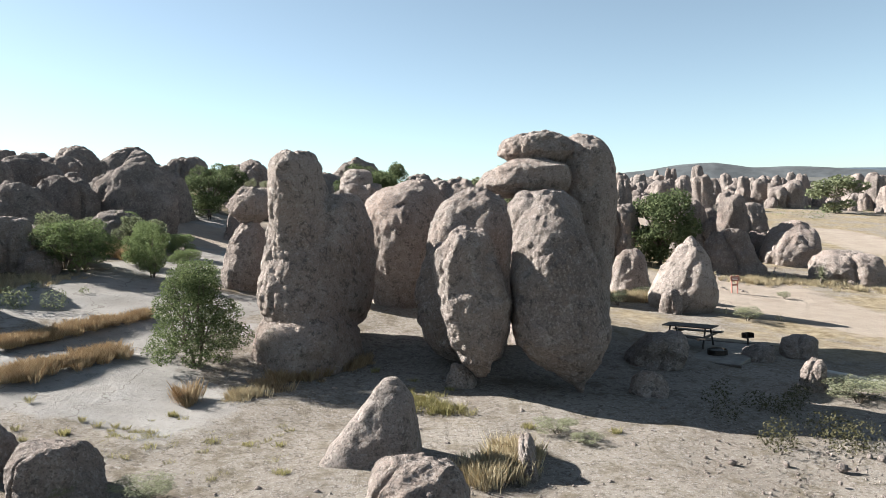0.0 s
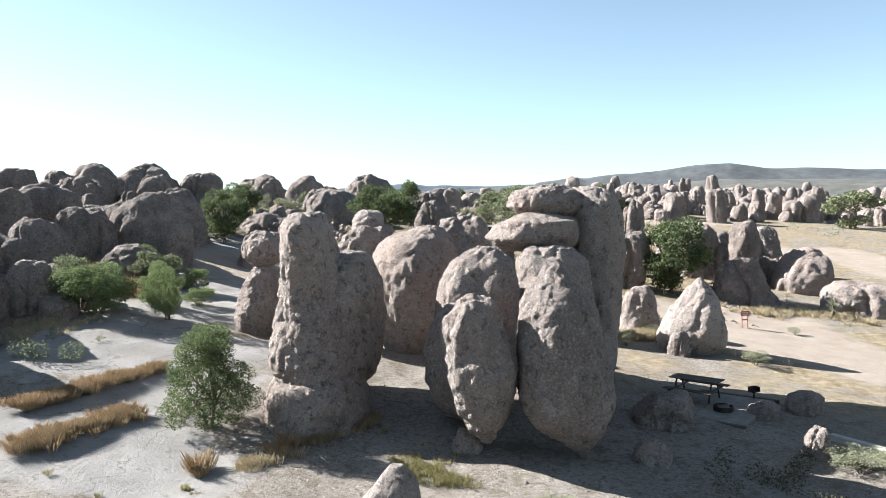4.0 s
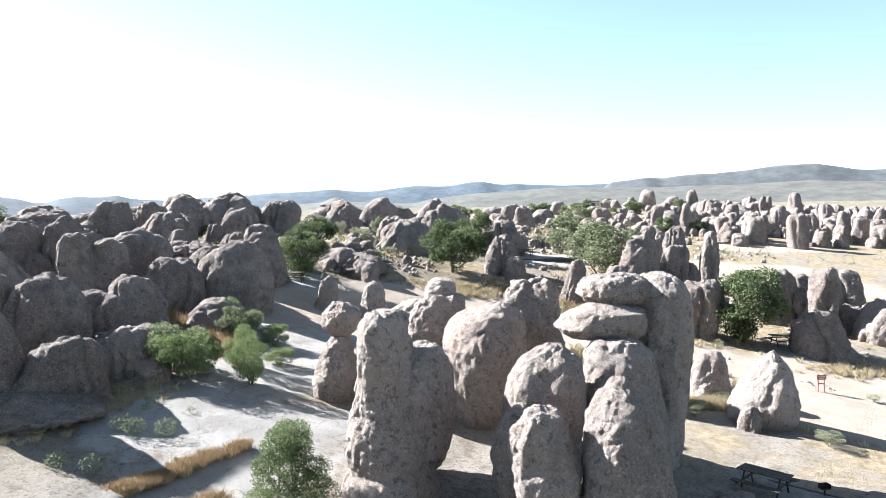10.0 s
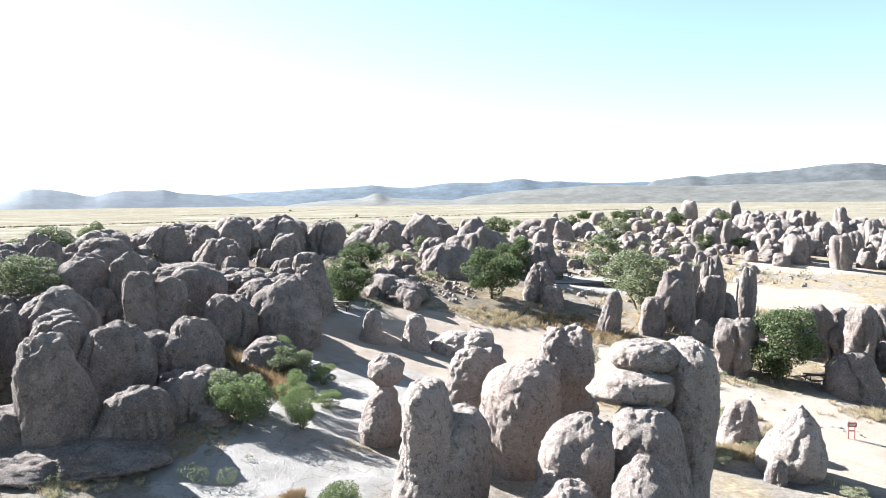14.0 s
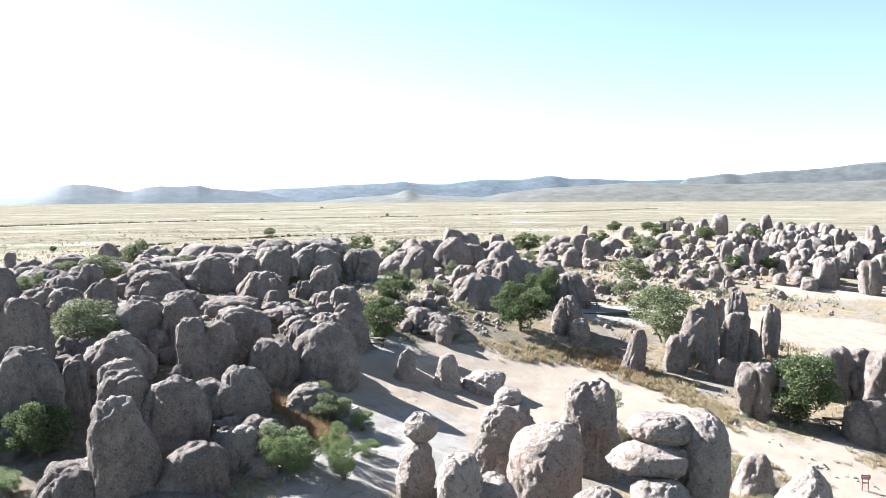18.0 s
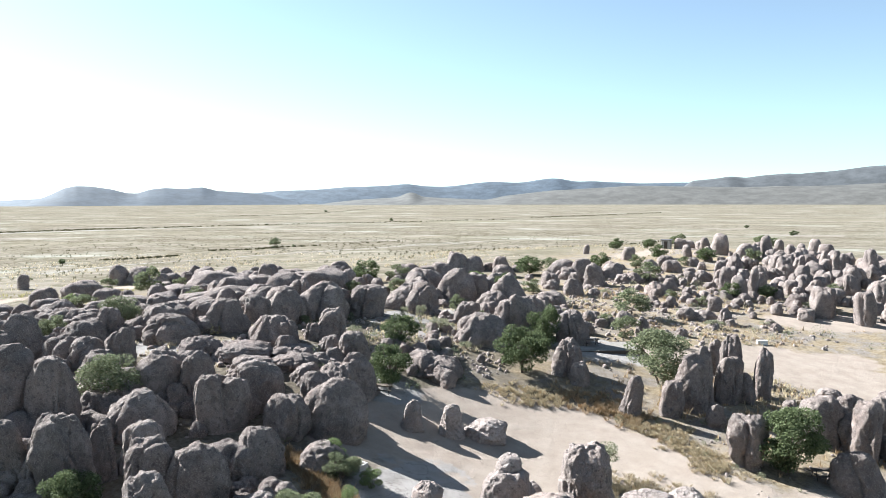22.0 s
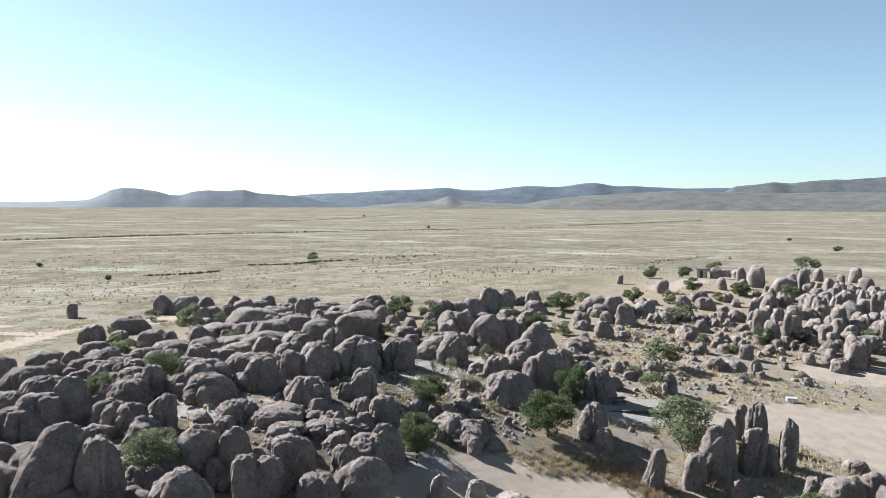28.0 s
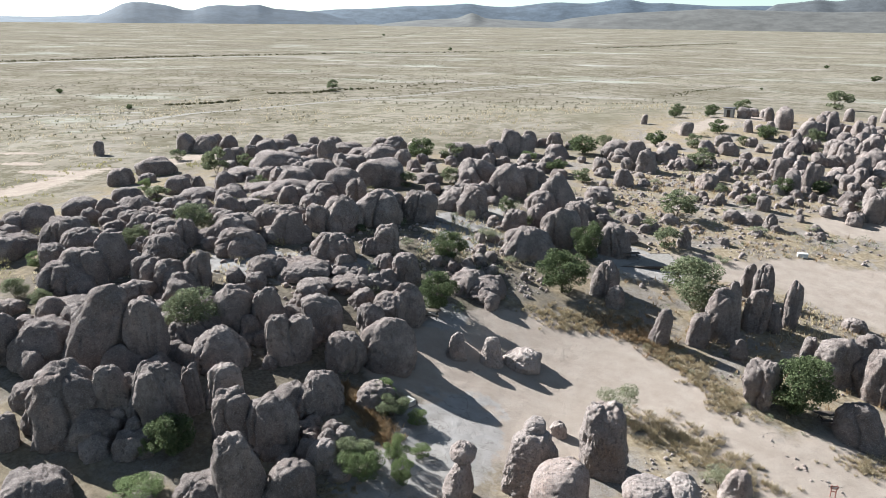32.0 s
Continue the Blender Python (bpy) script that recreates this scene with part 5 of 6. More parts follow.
def fill(seed, count, cx, cy, rx, ry, lo, hi, tall=1.0):
    """Lesser rocks packed between the large ones, as one mass."""
    rng = random.Random(seed)
    verts, faces = [], []
    lev = 4 if math.hypot(cx, cy) < 175 else 3
    n0, f0 = ball(lev)
    for i in range(count):
        a, r = rng.uniform(0, 6.283), math.sqrt(rng.random())
        w = rng.uniform(lo, hi)
        x, y = cx + rx * r * math.cos(a), cy + ry * r * math.sin(a)
        me = rock_mesh("filler", w, w * rng.uniform(0.7, 1.1), w * tall * rng.uniform(0.7, 1.2), 5000 + seed * 97 + i, lev, rough=1.3)
        k, turn = len(verts), rng.uniform(0, 6.283)
        m = Matrix.Translation((x, y, gz(x, y) - 0.3 * w)) @ Matrix.Rotation(turn, 4, "Z")
        verts += [tuple(m @ v.co) for v in me.vertices]
        faces += [tuple(v + k for v in f) for f in f0]
        bpy.data.meshes.remove(me)
    ob = new("rubble", mesh_from("rubble", verts, faces, ROCK))
    tagged(ob, "rounded boulders packed between the larger rocks", "rocks", "", "stuff")



fill(1, 30, -17.1, 84.3, 6.8, 10.3, 0.6, 1.9)
fill(2, 26, -10.0, 101.1, 7.0, 11.0, 0.6, 1.8)
fill(3, 26, -20.7, 69.0, 5.4, 4.8, 0.6, 1.7)
fill(4, 44, 6.5, 129.4, 12.6, 17.4, 0.6, 2.0)
fill(5, 30, -41.9, 34.8, 8.2, 2.6, 1.2, 2.6)
fill(6, 20, -49.1, 37.9, 5.4, 3.2, 1.4, 3.0)
fill(9, 20, -20.0, 95.3, 9.0, 27.2, 0.8, 2.0)
fill(10, 34, -56.4, 60.8, 7.6, 15.8, 1.6, 3.4)
fill(11, 40, -59.6, 101.0, 10.2, 38.4, 1.8, 4.0)
fill(12, 22, -72.2, 100.0, 7.5, 28.5, 1.8, 4.0)
fill(13, 40, -42.7, 40.3, 7.3, 6.0, 1.4, 3.2)
fill(14, 26, -32.4, 44.7, 3.9, 6.0, 1.2, 2.8)
fill(15, 34, -37.0, 30.7, 7.0, 4.2, 1.2, 3.0)
fill(16, 18, -23.6, 33.8, 3.2, 3.7, 0.9, 2.0)
fill(17, 24, -74.2, 62.9, 6.9, 19.2, 1.6, 3.6)
fill(18, 18, -29.9, 114.2, 7.5, 25.6, 1.4, 3.2)
fill(19, 14, -15.8, 92.3, 6.2, 11.3, 1.0, 2.4)
fill(20, 46, 23.2, 187.3, 15.3, 53.9, 1.6, 4.0)
fill(21, 16, -12.2, 141.6, 10.9, 20.5, 1.2, 3.0)
fill(22, 10, -23.9, 29.5, 3.0, 5.2, 0.8, 1.8)
fill(23, 10, -20.1, 63.1, 3.0, 2.2, 1.0, 2.4)
fill(24, 20, -6.0, 110.9, 9.5, 20.2, 0.6, 1.6)
fill(26, 260, 38.0, 160.0, 22.0, 42.0, 1.0, 3.4, 1.25)
fill(27, 60, 12.0, 128.0, 12.0, 26.0, 0.8, 2.4)
fill(28, 130, 62.0, 152.0, 18.0, 38.0, 1.3, 3.8, 1.3)
fill(29, 40, -36.0, 118.0, 14.0, 26.0, 1.2, 3.2)
fill(25, 10, -30.2, 58.2, 4.1, 2.5, 1.0, 2.2)

# ---- plants ----


def leaf_cards(rng, blobs, count, size, droop=0.0):
    """Small folded leaves spread over the outsides of the blobs."""
    weights = np.array([b[3] ** 2 for b in blobs])
    pick = rng.choice(len(blobs), count, p=weights / weights.sum())
    b = np.array(blobs)[pick]
    n = rng.normal(size=(count, 3))
    n /= np.linalg.norm(n, axis=1)[:, None]
    r = b[:, 3] * rng.uniform(0.45, 1.08, count) ** 0.6
    c = b[:, :3] + n * r[:, None] * np.array([1, 1, 0.8])
    a = rng.normal(size=(count, 3))
    a /= np.linalg.norm(a, axis=1)[:, None]
    side = np.cross(a, rng.normal(size=(count, 3)))
    side /= np.linalg.norm(side, axis=1)[:, None]
    s = size * rng.uniform(0.6, 1.5, count)[:, None]
    v = np.stack([c - a * s, c + side * s * 0.55, c + a * s - np.array([0, 0, 1]) * s * droop, c - side * s * 0.55], 1).reshape(-1, 3)
    f = np.arange(count * 4).reshape(-1, 4)
    return v.tolist(), f.tolist()


def plant(kind, leaves, count, size, seed, blobs_n, trunk, label, category, spread_z=(0.42, 0.95), stems=1, cone=False):
    """A tree or shrub one metre wide and one high, to be copied at its true size."""
    rng = np.random.default_rng(seed)
    blobs = []
    for i in range(blobs_n):
        ang = 2.4 * i + rng.uniform(-0.5, 0.5)
        up, far = rng.uniform(-1, 1), rng.uniform(0.35, 1) ** 0.4
        rad = 0.36 * far * math.sqrt(1 - up * up)
        zz = (spread_z[0] + spread_z[1]) / 2 + up * far * ((spread_z[1] - spread_z[0]) / 2 - 0.1)
        if cone:
            zz = 0.05 + 0.83 * (i + 0.5) / blobs_n
            rad = 0.40 * (1 - zz) ** 0.55 * math.sqrt(rng.uniform(0.1, 1))
        blobs.append((rad * math.cos(ang), rad * math.sin(ang), zz, rng.uniform(0.10, 0.19) * (0.85 if cone else 1)))
    root = new(kind)
    bm = bmesh.new()
    tops = []
    for s in range(stems):
        ang = 6.28 * s / max(stems, 1) + 0.6
        lean = 0.0 if stems == 1 else 0.10
        top = (lean * math.cos(ang), lean * math.sin(ang), 0.22)
        tops.append(top)
        tube(bm, [(0.02 * math.cos(ang) * (stems > 1), 0.02 * math.sin(ang) * (stems > 1), -0.06), (top[0] * 0.5 + 0.012, top[1] * 0.5 - 0.01, top[2] * 0.5), top], [trunk, trunk * 0.8, trunk * 0.6])
    part("trunk", bm, BARK, root)
    for i in range(0, blobs_n, 2):
        x, y, z, r = blobs[i]
        t = tops[i % len(tops)]
        bm = bmesh.new()
        tube(bm, [(t[0], t[1], t[2] * 0.86), ((t[0] + x) / 2 + rng.uniform(-0.03, 0.03), (t[1] + y) / 2, (t[2] + z) / 2 + 0.02), (x, y, z + r * 0.4)], [trunk * 0.55, trunk * 0.36, trunk * 0.12], 5)
        part("branch", bm, BARK, root)
    v, f = leaf_cards(rng, blobs, count, size)
    part_mesh("crown", mesh_from("crown", v, f, leaves, False), root)
    root.matrix_world = pose(0, -60 - seed, -40)
    return tagged(root, label, category)


PLANTS, FAR_PLANTS = {}, {}
for kind, name, leaves, count, size, seeds, blobs, trunk, label, category, rise, stems, cone in (
        ("oak", "oak_tree", OAK, 10000, 0.0165, (1, 2, 3), 30, 0.03, "broad dark green oak tree rooted in sand among the rocks", "tree", (0.0, 0.98), 1, False),
        ("mesquite", "mesquite_bush", MESQUITE, 9000, 0.0150, (4, 5, 6), 24, 0.014, "bushy olive-green mesquite growing beside grey rocks", "bush", (0.0, 0.95), 3, False),
        ("bright", "green_bush", BRIGHT, 15000, 0.0105, (7, 8), 20, 0.017, "fresh green leafy bush on sandy ground", "bush", (0.0, 0.95), 3, False),
        ("upright", "upright_bush", UPLEAF, 30000, 0.0085, (12,), 46, 0.016, "loose upright olive-green bush on bare pale rock", "bush", (0.1, 0.9), 3, True),
        ("grey", "desert_shrub", GREYLEAF, 4600, 0.013, (9, 10), 15, 0.012, "thin grey-green desert shrub in dry grass", "shrub", (0.1, 0.85), 4, False)):
    PLANTS[kind] = [plant(name, leaves, count, size, s, blobs, trunk, label, category, rise, stems, cone) for s in seeds]
    FAR_PLANTS[kind] = [plant(name, leaves, count // 4, size * 1.9, s + 40, blobs * 2 // 3, trunk, label, category, rise, stems, cone) for s in seeds]
PCOUNT = [0]


def grow(kind, x, y, w, h, z=None):
    PCOUNT[0] += 1
    if kind in ("oak", "mesquite") and h < 0.62 * w:
        w = math.sqrt(w * h / 0.68)
        h = 0.68 * w
    stock = PLANTS if math.hypot(x, y) < 88 else FAR_PLANTS
    src = stock[kind][PCOUNT[0] % len(stock[kind])]
    m = pose(x, y, gz(x, y) if z is None else z, 0, 0, (PCOUNT[0] * 77) % 360) @ Matrix.Diagonal((w, w, h, 1))
    return copy_thing(src, m)


grow("oak", -21.7, 57.9, 4.4, 4.4)
grow("oak", -11.4, 69.0, 6.0, 5.4)
grow("oak", 11.6, 57.6, 6.2, 5.8)
grow("oak", -10.5, 79.2, 4.3, 5.2)
grow("oak", -51.4, 127.8, 6.88, 4.19)
grow("oak", -22.5, 143.9, 6.40, 4.41)
grow("oak", -23.5, 123.8, 5.03, 2.47)
grow("oak", -8.0, 214.0, 3.96, 2.71)
grow("oak", 1.0, 218.5, 4.37, 2.72)
grow("oak", -24.4, 68.8, 4.4, 3.6)
grow("oak", 3.0, 176.7, 6.81, 2.44)
grow("oak", 13.2, 173.9, 5.96, 3.22)
grow("oak", -9.2, 156.9, 4.78, 3.36)
grow("oak", 14.2, 128.2, 4.97, 2.34)
grow("oak", 20.2, 131.2, 5.00, 1.79)
grow("mesquite", 2.2, 73.1, 9.44, 5.70)
grow("mesquite", -38.6, 42.3, 6.07, 4.38)
grow("mesquite", -18.6, 39.8, 3.54, 1.81)
grow("mesquite", -42.2, 98.8, 3.31, 2.87)
grow("mesquite", -44.9, 127.7, 7.57, 2.73)
grow("mesquite", -37.6, 106.4, 4.84, 2.72)
grow("mesquite", -19.3, 152.2, 3.87, 3.01)
grow("mesquite", -18.0, 119.2, 4.33, 2.70)
grow("mesquite", -23.9, 90.8, 2.94, 2.70)
grow("mesquite", -71.2, 76.3, 4.00, 2.75)
grow("mesquite", -54.6, 63.2, 6.30, 3.23)
grow("mesquite", -79.0, 100.5, 5.42, 5.37)
grow("mesquite", -98.0, 113.3, 4.49, 2.23)
grow("mesquite", -62.4, 88.6, 4.52, 1.62)
grow("mesquite", -57.2, 56.6, 3.31, 3.02)
grow("mesquite", -60.2, 43.0, 4.38, 1.57)
grow("mesquite", -56.0, 42.2, 3.59, 1.29)
grow("mesquite", -1.8, 105.5, 6.63, 4.28)
grow("mesquite", -1.9, 89.7, 3.99, 3.19)
grow("mesquite", -1.8, 158.7, 6.23, 2.23)
grow("mesquite", 9.4, 225.8, 8.47, 3.04)
grow("mesquite", 48.5, 340.0, 17.86, 6.40)
grow("mesquite", 0.6, 140.5, 8.18, 2.93)
grow("mesquite", 22.8, 171.6, 7.88, 2.83)
grow("mesquite", 8.3, 164.7, 3.92, 1.82)
grow("mesquite", -79.9, 110.3, 5.27, 1.89)
grow("mesquite", 31.9, 137.6, 3.64, 2.49)
grow("mesquite", -288.8, 264.3, 3.64, 1.96)
grow("mesquite", -205.4, 218.0, 2.92, 1.80)
grow("mesquite", -179.1, 329.5, 9.48, 3.40)
grow("mesquite", 104.7, 588.4, 6.32, 2.44)
grow("mesquite", 32.5, 159.7, 3.07, 1.95)
grow("mesquite", -138.5, 135.9, 1.39, 0.58)
grow("mesquite", -36.3, 70.8, 2.03, 0.85)
grow("oak", -30.1, 28.8, 3.72, 3.43)
grow("mesquite", -18.5, 32.8, 3.57, 2.70)
grow("upright", -9.42, 23.65, 3.41, 3.09)
grow("bright", -16.1, 35.0, 2.31, 2.42)
grow("bright", -16.5, 39.7, 1.94, 1.47)
grow("bright", -20.1, 40.9, 3.27, 2.12)
grow("bright", -17.5, 32.2, 3.66, 2.63)
grow("bright", -14.8, 32.8, 1.97, 2.61)
grow("bright", -14.9, 36.4, 1.80, 1.05)
grow("bright", -64.8, 49.9, 2.88, 2.02)
grow("bright", -80.2, 84.0, 2.86, 2.28)
grow("bright", -31.3, 134.0, 3.57, 2.18)
grow("bright", -29.5, 24.8, 3.98, 1.43)
grow("bright", -31.7, 27.9, 0.96, 1.59)
grow("grey", -2.6, 50.3, 4.31, 3.69)
grow("grey", 5.4, 44.2, 3.16, 2.04)
grow("grey", -24.2, 42.7, 1.05, 0.51)
grow("grey", -27.9, 80.9, 1.46, 1.99)
grow("grey", -26.2, 82.3, 1.65, 2.25)
grow("grey", -22.5, 77.0, 3.09, 2.11)
grow("grey", -29.8, 69.4, 1.96, 1.18)
grow("grey", -6.3, 123.7, 2.66, 1.15)
grow("grey", 5.1, 88.6, 2.64, 1.23)
grow("grey", 9.5, 103.2, 3.56, 1.54)
grow("grey", 17.0, 109.3, 2.45, 0.93)
grow("grey", 25.4, 125.4, 3.39, 1.21)
grow("grey", 10.6, 37.0, 1.73, 0.80)
grow("grey", 7.5, 42.6, 2.58, 0.92)
grow("grey", 5.2, 39.1, 1.52, 0.87)
grow("grey", 9.11, 23.97, 2.48, 0.89)
grow("grey", 1.02, 19.7, 0.94, 0.34)
grow("grey", 15.9, 46.3, 0.96, 0.51)
grow("grey", 0.46, 20.29, 1.30, 0.48)
grow("grey", -7.18, 15.35, 1.42, 0.60)
grow("grey", -8.43, 15.01, 0.71, 0.46)
grow("mesquite", 49.4, 112.8, 10.93, 5.26)
grow("grey", -15.4, 76.7, 2.18, 1.18)
grow("grey", -13.2, 83.0, 2.13, 1.13)
grow("grey", -7.4, 90.3, 2.23, 1.11)
grow("grey", 5.7, 110.7, 2.77, 1.26)
grow("grey", 13.3, 127.9, 2.61, 1.22)
grow("grey", -18.1, 72.5, 1.95, 0.91)
grow("grey", -11.6, 95.9, 1.98, 0.86)
grow("grey", 0.1, 115.8, 2.92, 1.23)
grow("grey", 6.6, 142.9, 3.20, 1.24)
grow("grey", -21.7, 79.1, 1.93, 0.89)
grow("mesquite", -19.9, 86.3, 2.79, 1.51)
grow("mesquite", -4.7, 96.6, 2.93, 1.40)
grow("mesquite", 9.1, 119.1, 3.37, 1.50)
grow("mesquite", 4.3, 123.5, 3.06, 1.39)
grow("oak", -285.9, 261.9, 3.29, 2.16)
grow("oak", -202.8, 215.1, 2.88, 1.89)
grow("oak", -8.1, 201.5, 3.81, 2.49)
grow("oak", 0.4, 205.7, 3.45, 2.26)
grow("oak", 98.9, 567.4, 6.35, 4.19)
grow("oak", 86.9, 724.6, 5.07, 3.36)
grow("oak", 24.4, 453.7, 2.05, 1.35)
grow("oak", -316.8, 890.7, 6.34, 4.21)
grow("oak", -717.0, 1569.9, 8.19, 5.46)
grow("mesquite", -169.3, 310.4, 8.75, 3.14)
grow("mesquite", -164.2, 319.2, 3.44, 1.23)

for kinds in (*PLANTS.values(), *FAR_PLANTS.values()):
    for src in kinds:
        for o in list(src.children_recursive) + [src]:
            bpy.data.objects.remove(o)


def tufts(name, spots, blades, height, material, label, seed, width=0.0026):
    """Grass: every spot is x, y; each tuft a fan of tapering blades. One object of stuff."""
    rng = np.random.default_rng(seed)
    p = np.asarray(spots, float)
    n = len(p) * blades
    base = np.repeat(np.column_stack([p, ground_z(p[:, 0], p[:, 1]) - 0.03]), blades, 0)
    hgt = np.repeat(height * rng.uniform(0.55, 1.3, len(p)), blades) * rng.uniform(0.6, 1.15, n)
    ang = rng.uniform(0, 6.283, n)
    tilt = rng.uniform(0.02, 0.6, n)
    off = np.stack([np.cos(ang), np.sin(ang), 0 * ang], 1)
    foot = base + off * (rng.uniform(0, 0.6, n) * hgt)[:, None]
    tip = foot + off * (tilt * hgt)[:, None] + np.array([0, 0, 1]) * hgt[:, None]
    mid = foot * 0.5 + tip * 0.5 + np.array([0, 0, 1]) * (0.12 * hgt)[:, None]
    sd = np.stack([-np.sin(ang), np.cos(ang), 0 * ang], 1) * (width * (0.6 + hgt))[:, None]
    v = np.stack([foot - sd, foot + sd, mid + sd * 0.8, tip, mid - sd * 0.8], 1).reshape(-1, 3)
    f = np.arange(n * 5).reshape(-1, 5)
    ob = new(name, mesh_from(name, v.tolist(), f.tolist(), material, False))
    return tagged(ob, label, "grass", "", "stuff")


def brush(name, spots, lo, hi, material, label, seed, leaves=70, size=0.075):
    """Low leafy clumps too many to count. One object of stuff."""
    rng = np.random.default_rng(seed)
    p = np.asarray(spots, float)
    w = rng.uniform(lo, hi, len(p))
    blobs = [(x, y, z + 0.28 * s, 0.5 * s) for x, y, z, s in zip(p[:, 0], p[:, 1], ground_z(p[:, 0], p[:, 1]), w)]
    v, f = leaf_cards(rng, blobs, leaves * len(p), size)
    ob = new(name, mesh_from(name, v, f, material, False))
    return tagged(ob, label, "shrubs", "", "stuff")


def scatter(seed, n, cx, cy, rx, ry, clump=0.0):
    rng = np.random.default_rng(seed)
    a, r = rng.uniform(0, 6.283, n), np.sqrt(rng.uniform(0, 1, n))
    x, y = cx + rx * r * np.cos(a), cy + ry * r * np.sin(a)
    if clump:
        keep = fbm(np.stack([x * clump, y * clump, 0 * x], 1), seed, 3) > 0.05
        x, y = x[keep], y[keep]
    return np.stack([x, y], 1)


def along(seed, n, pts, wide):
    rng = np.random.default_rng(seed)
    pts = np.array(pts, float)
    i = rng.integers(0, len(pts) - 1, n)
    t = rng.uniform(0, 1, n)[:, None]
    return pts[i] * (1 - t) + pts[i + 1] * t + rng.normal(size=(n, 2)) * wide


def off_slabs(p):
    """Spots clear of the bare rock slabs."""
    keep = np.ones(len(p), bool)
    for cx, cy, rx, ry in SLABS:
        keep &= np.hypot((p[:, 0] - cx) / rx, (p[:, 1] - cy) / ry) > 1.9
    return p[keep]


def off_tracks(p, gap=1.0):
    d = np.full(len(p), 1e9)
    for pts, wide in TRACKS:
        d = np.minimum(d, line_distance(p[:, 0], p[:, 1], pts) / wide)
    return p[d > gap]


tufts("rust_grass", along(1, 330, ((-14.61, 22.75), (-13.93, 23.73), (-13.08, 26.04)), 0.17), 75, 0.24, RUST, "rust-orange dry grass growing along a rock crack", 1)
tufts("rust_grass", along(2, 350, ((-13.06, 20.4), (-12.47, 21.73), (-11.58, 23.51)), 0.19), 75, 0.25, RUST, "rust-orange dry grass growing along a rock crack", 2)
tufts("rust_grass", along(3, 60, ((-12.99, 25.96), (-12.37, 27.16)), 0.14), 75, 0.24, RUST, "rust-orange dry grass growing along a rock crack", 3)
tufts("straw_grass", along(4, 130, ((-7.12, 22.37), (-6.09, 24.13), (-5.03, 25.45)), 0.24), 75, 0.3, RUST, "rusty straw grass fringe beside the pillar footing", 4)
tufts("straw_grass", along(5, 40, ((-7.56, 20.97), (-7.24, 21.59)), 0.14), 75, 0.3, STRAW, "tuft of straw-coloured grass on bare rock", 5)
tufts("rust_grass", along(6, 14, ((-8.5, 20.56), (-8.6, 20.98)), 0.05), 75, 0.4, RUST, "small rust-orange grass tuft", 6)
tufts("straw_grass", along(7, 130, ((-1.34, 17.19), (-0.78, 17.9), (-0.55, 18.95)), 0.26), 75, 0.36, STRAW, "tall straw-coloured grass behind a low boulder", 7)
tufts("scrub_grass", along(8, 90, ((-3.97, 23.17), (-2.02, 21.48)), 0.3), 75, 0.22, SCRUB, "sparse olive grass tufts on gravel", 8)
tufts("scrub_grass", along(9, 90, ((-10.17, 17.84), (-8.25, 17.82), (-5.66, 18.89)), 0.8), 75, 0.14, SCRUB, "small yellow-green weeds on the sand", 9)
tufts("scrub_grass", along(10, 390, ((-21.22, 24.32), (-20.01, 27.31), (-17.71, 30.81)), 0.7), 75, 0.24, STRAW, "pale olive grass strip at the foot of the rock wall", 10)
tufts("rust_grass", along(11, 240, ((-23.6, 40.7), (-20.5, 39.2), (-17.3, 36.4)), 0.5), 75, 0.5, RUST, "rusty dry grass between boulders", 11)
tufts("straw_grass", along(12, 255, ((-0.3, 63.2), (4.1, 59.2), (7.0, 55.0)), 0.9), 75, 0.4, STRAW, "straw grass along the road verge", 12)
tufts("straw_grass", along(13, 195, ((-7.5, 66.3), (-2.1, 64.5), (0.2, 63.5)), 1.2), 75, 0.45, RUST, "rusty grass along the road verge", 13)
tufts("straw_grass", along(14, 345, ((-2.4, 50.7), (3.6, 49.2), (8.1, 46.0)), 1.4), 75, 0.4, STRAW, "straw grass slope beside the road", 14)
tufts("straw_grass", along(15, 135, ((-13.6, 64.0), (-7.7, 64.0)), 1.0), 75, 0.4, STRAW, "straw grass along the road verge", 15)
tufts("straw_grass", along(16, 225, ((14.9, 51.7), (19.1, 53.3), (23.8, 50.7)), 0.9), 75, 0.35, STRAW, "pale dry grass by the trail", 16)
tufts("straw_grass", along(17, 120, ((5.1, 40.8), (7.4, 42.0)), 0.4), 75, 0.45, STRAW, "pale dry grass at the foot of the rocks", 17)
tufts("dry_grass", off_tracks(scatter(18, 1500, 2.4, 111.0, 17.57, 24.40, 0.08)), 7, 0.45, STRAW, "pale dry grass between scattered rocks", 18, 0.035)
tufts("dry_grass", off_tracks(scatter(19, 500, -23.0, 76.0, 6.62, 12.81, 0.08)), 7, 0.4, STRAW, "pale dry grass between scattered rocks", 19, 0.035)
tufts("dry_grass", off_tracks(scatter(20, 420, 14.4, 74.9, 5.32, 8.21, 0.08)), 7, 0.4, STRAW, "dry grass patch beside the gravel lot", 20, 0.035)
tufts("dry_grass", off_tracks(scatter(21, 900, -54.2, 63.1, 15.45, 22.00, 0.08)), 7, 0.45, STRAW, "dry grass showing between the rocks", 21, 0.035)
tufts("dry_grass", off_tracks(scatter(22, 700, -101.4, 92.8, 14.35, 37.06, 0.08)), 7, 0.5, SCRUB, "dry scrub beside the track", 22, 0.035)
tufts("plain_grass", off_tracks(scatter(23, 2600, -163.2, 189.3, 70.67, 102.63, 0.08)), 7, 0.55, STRAW, "tufted dry grass of the open plain", 23, 0.035)
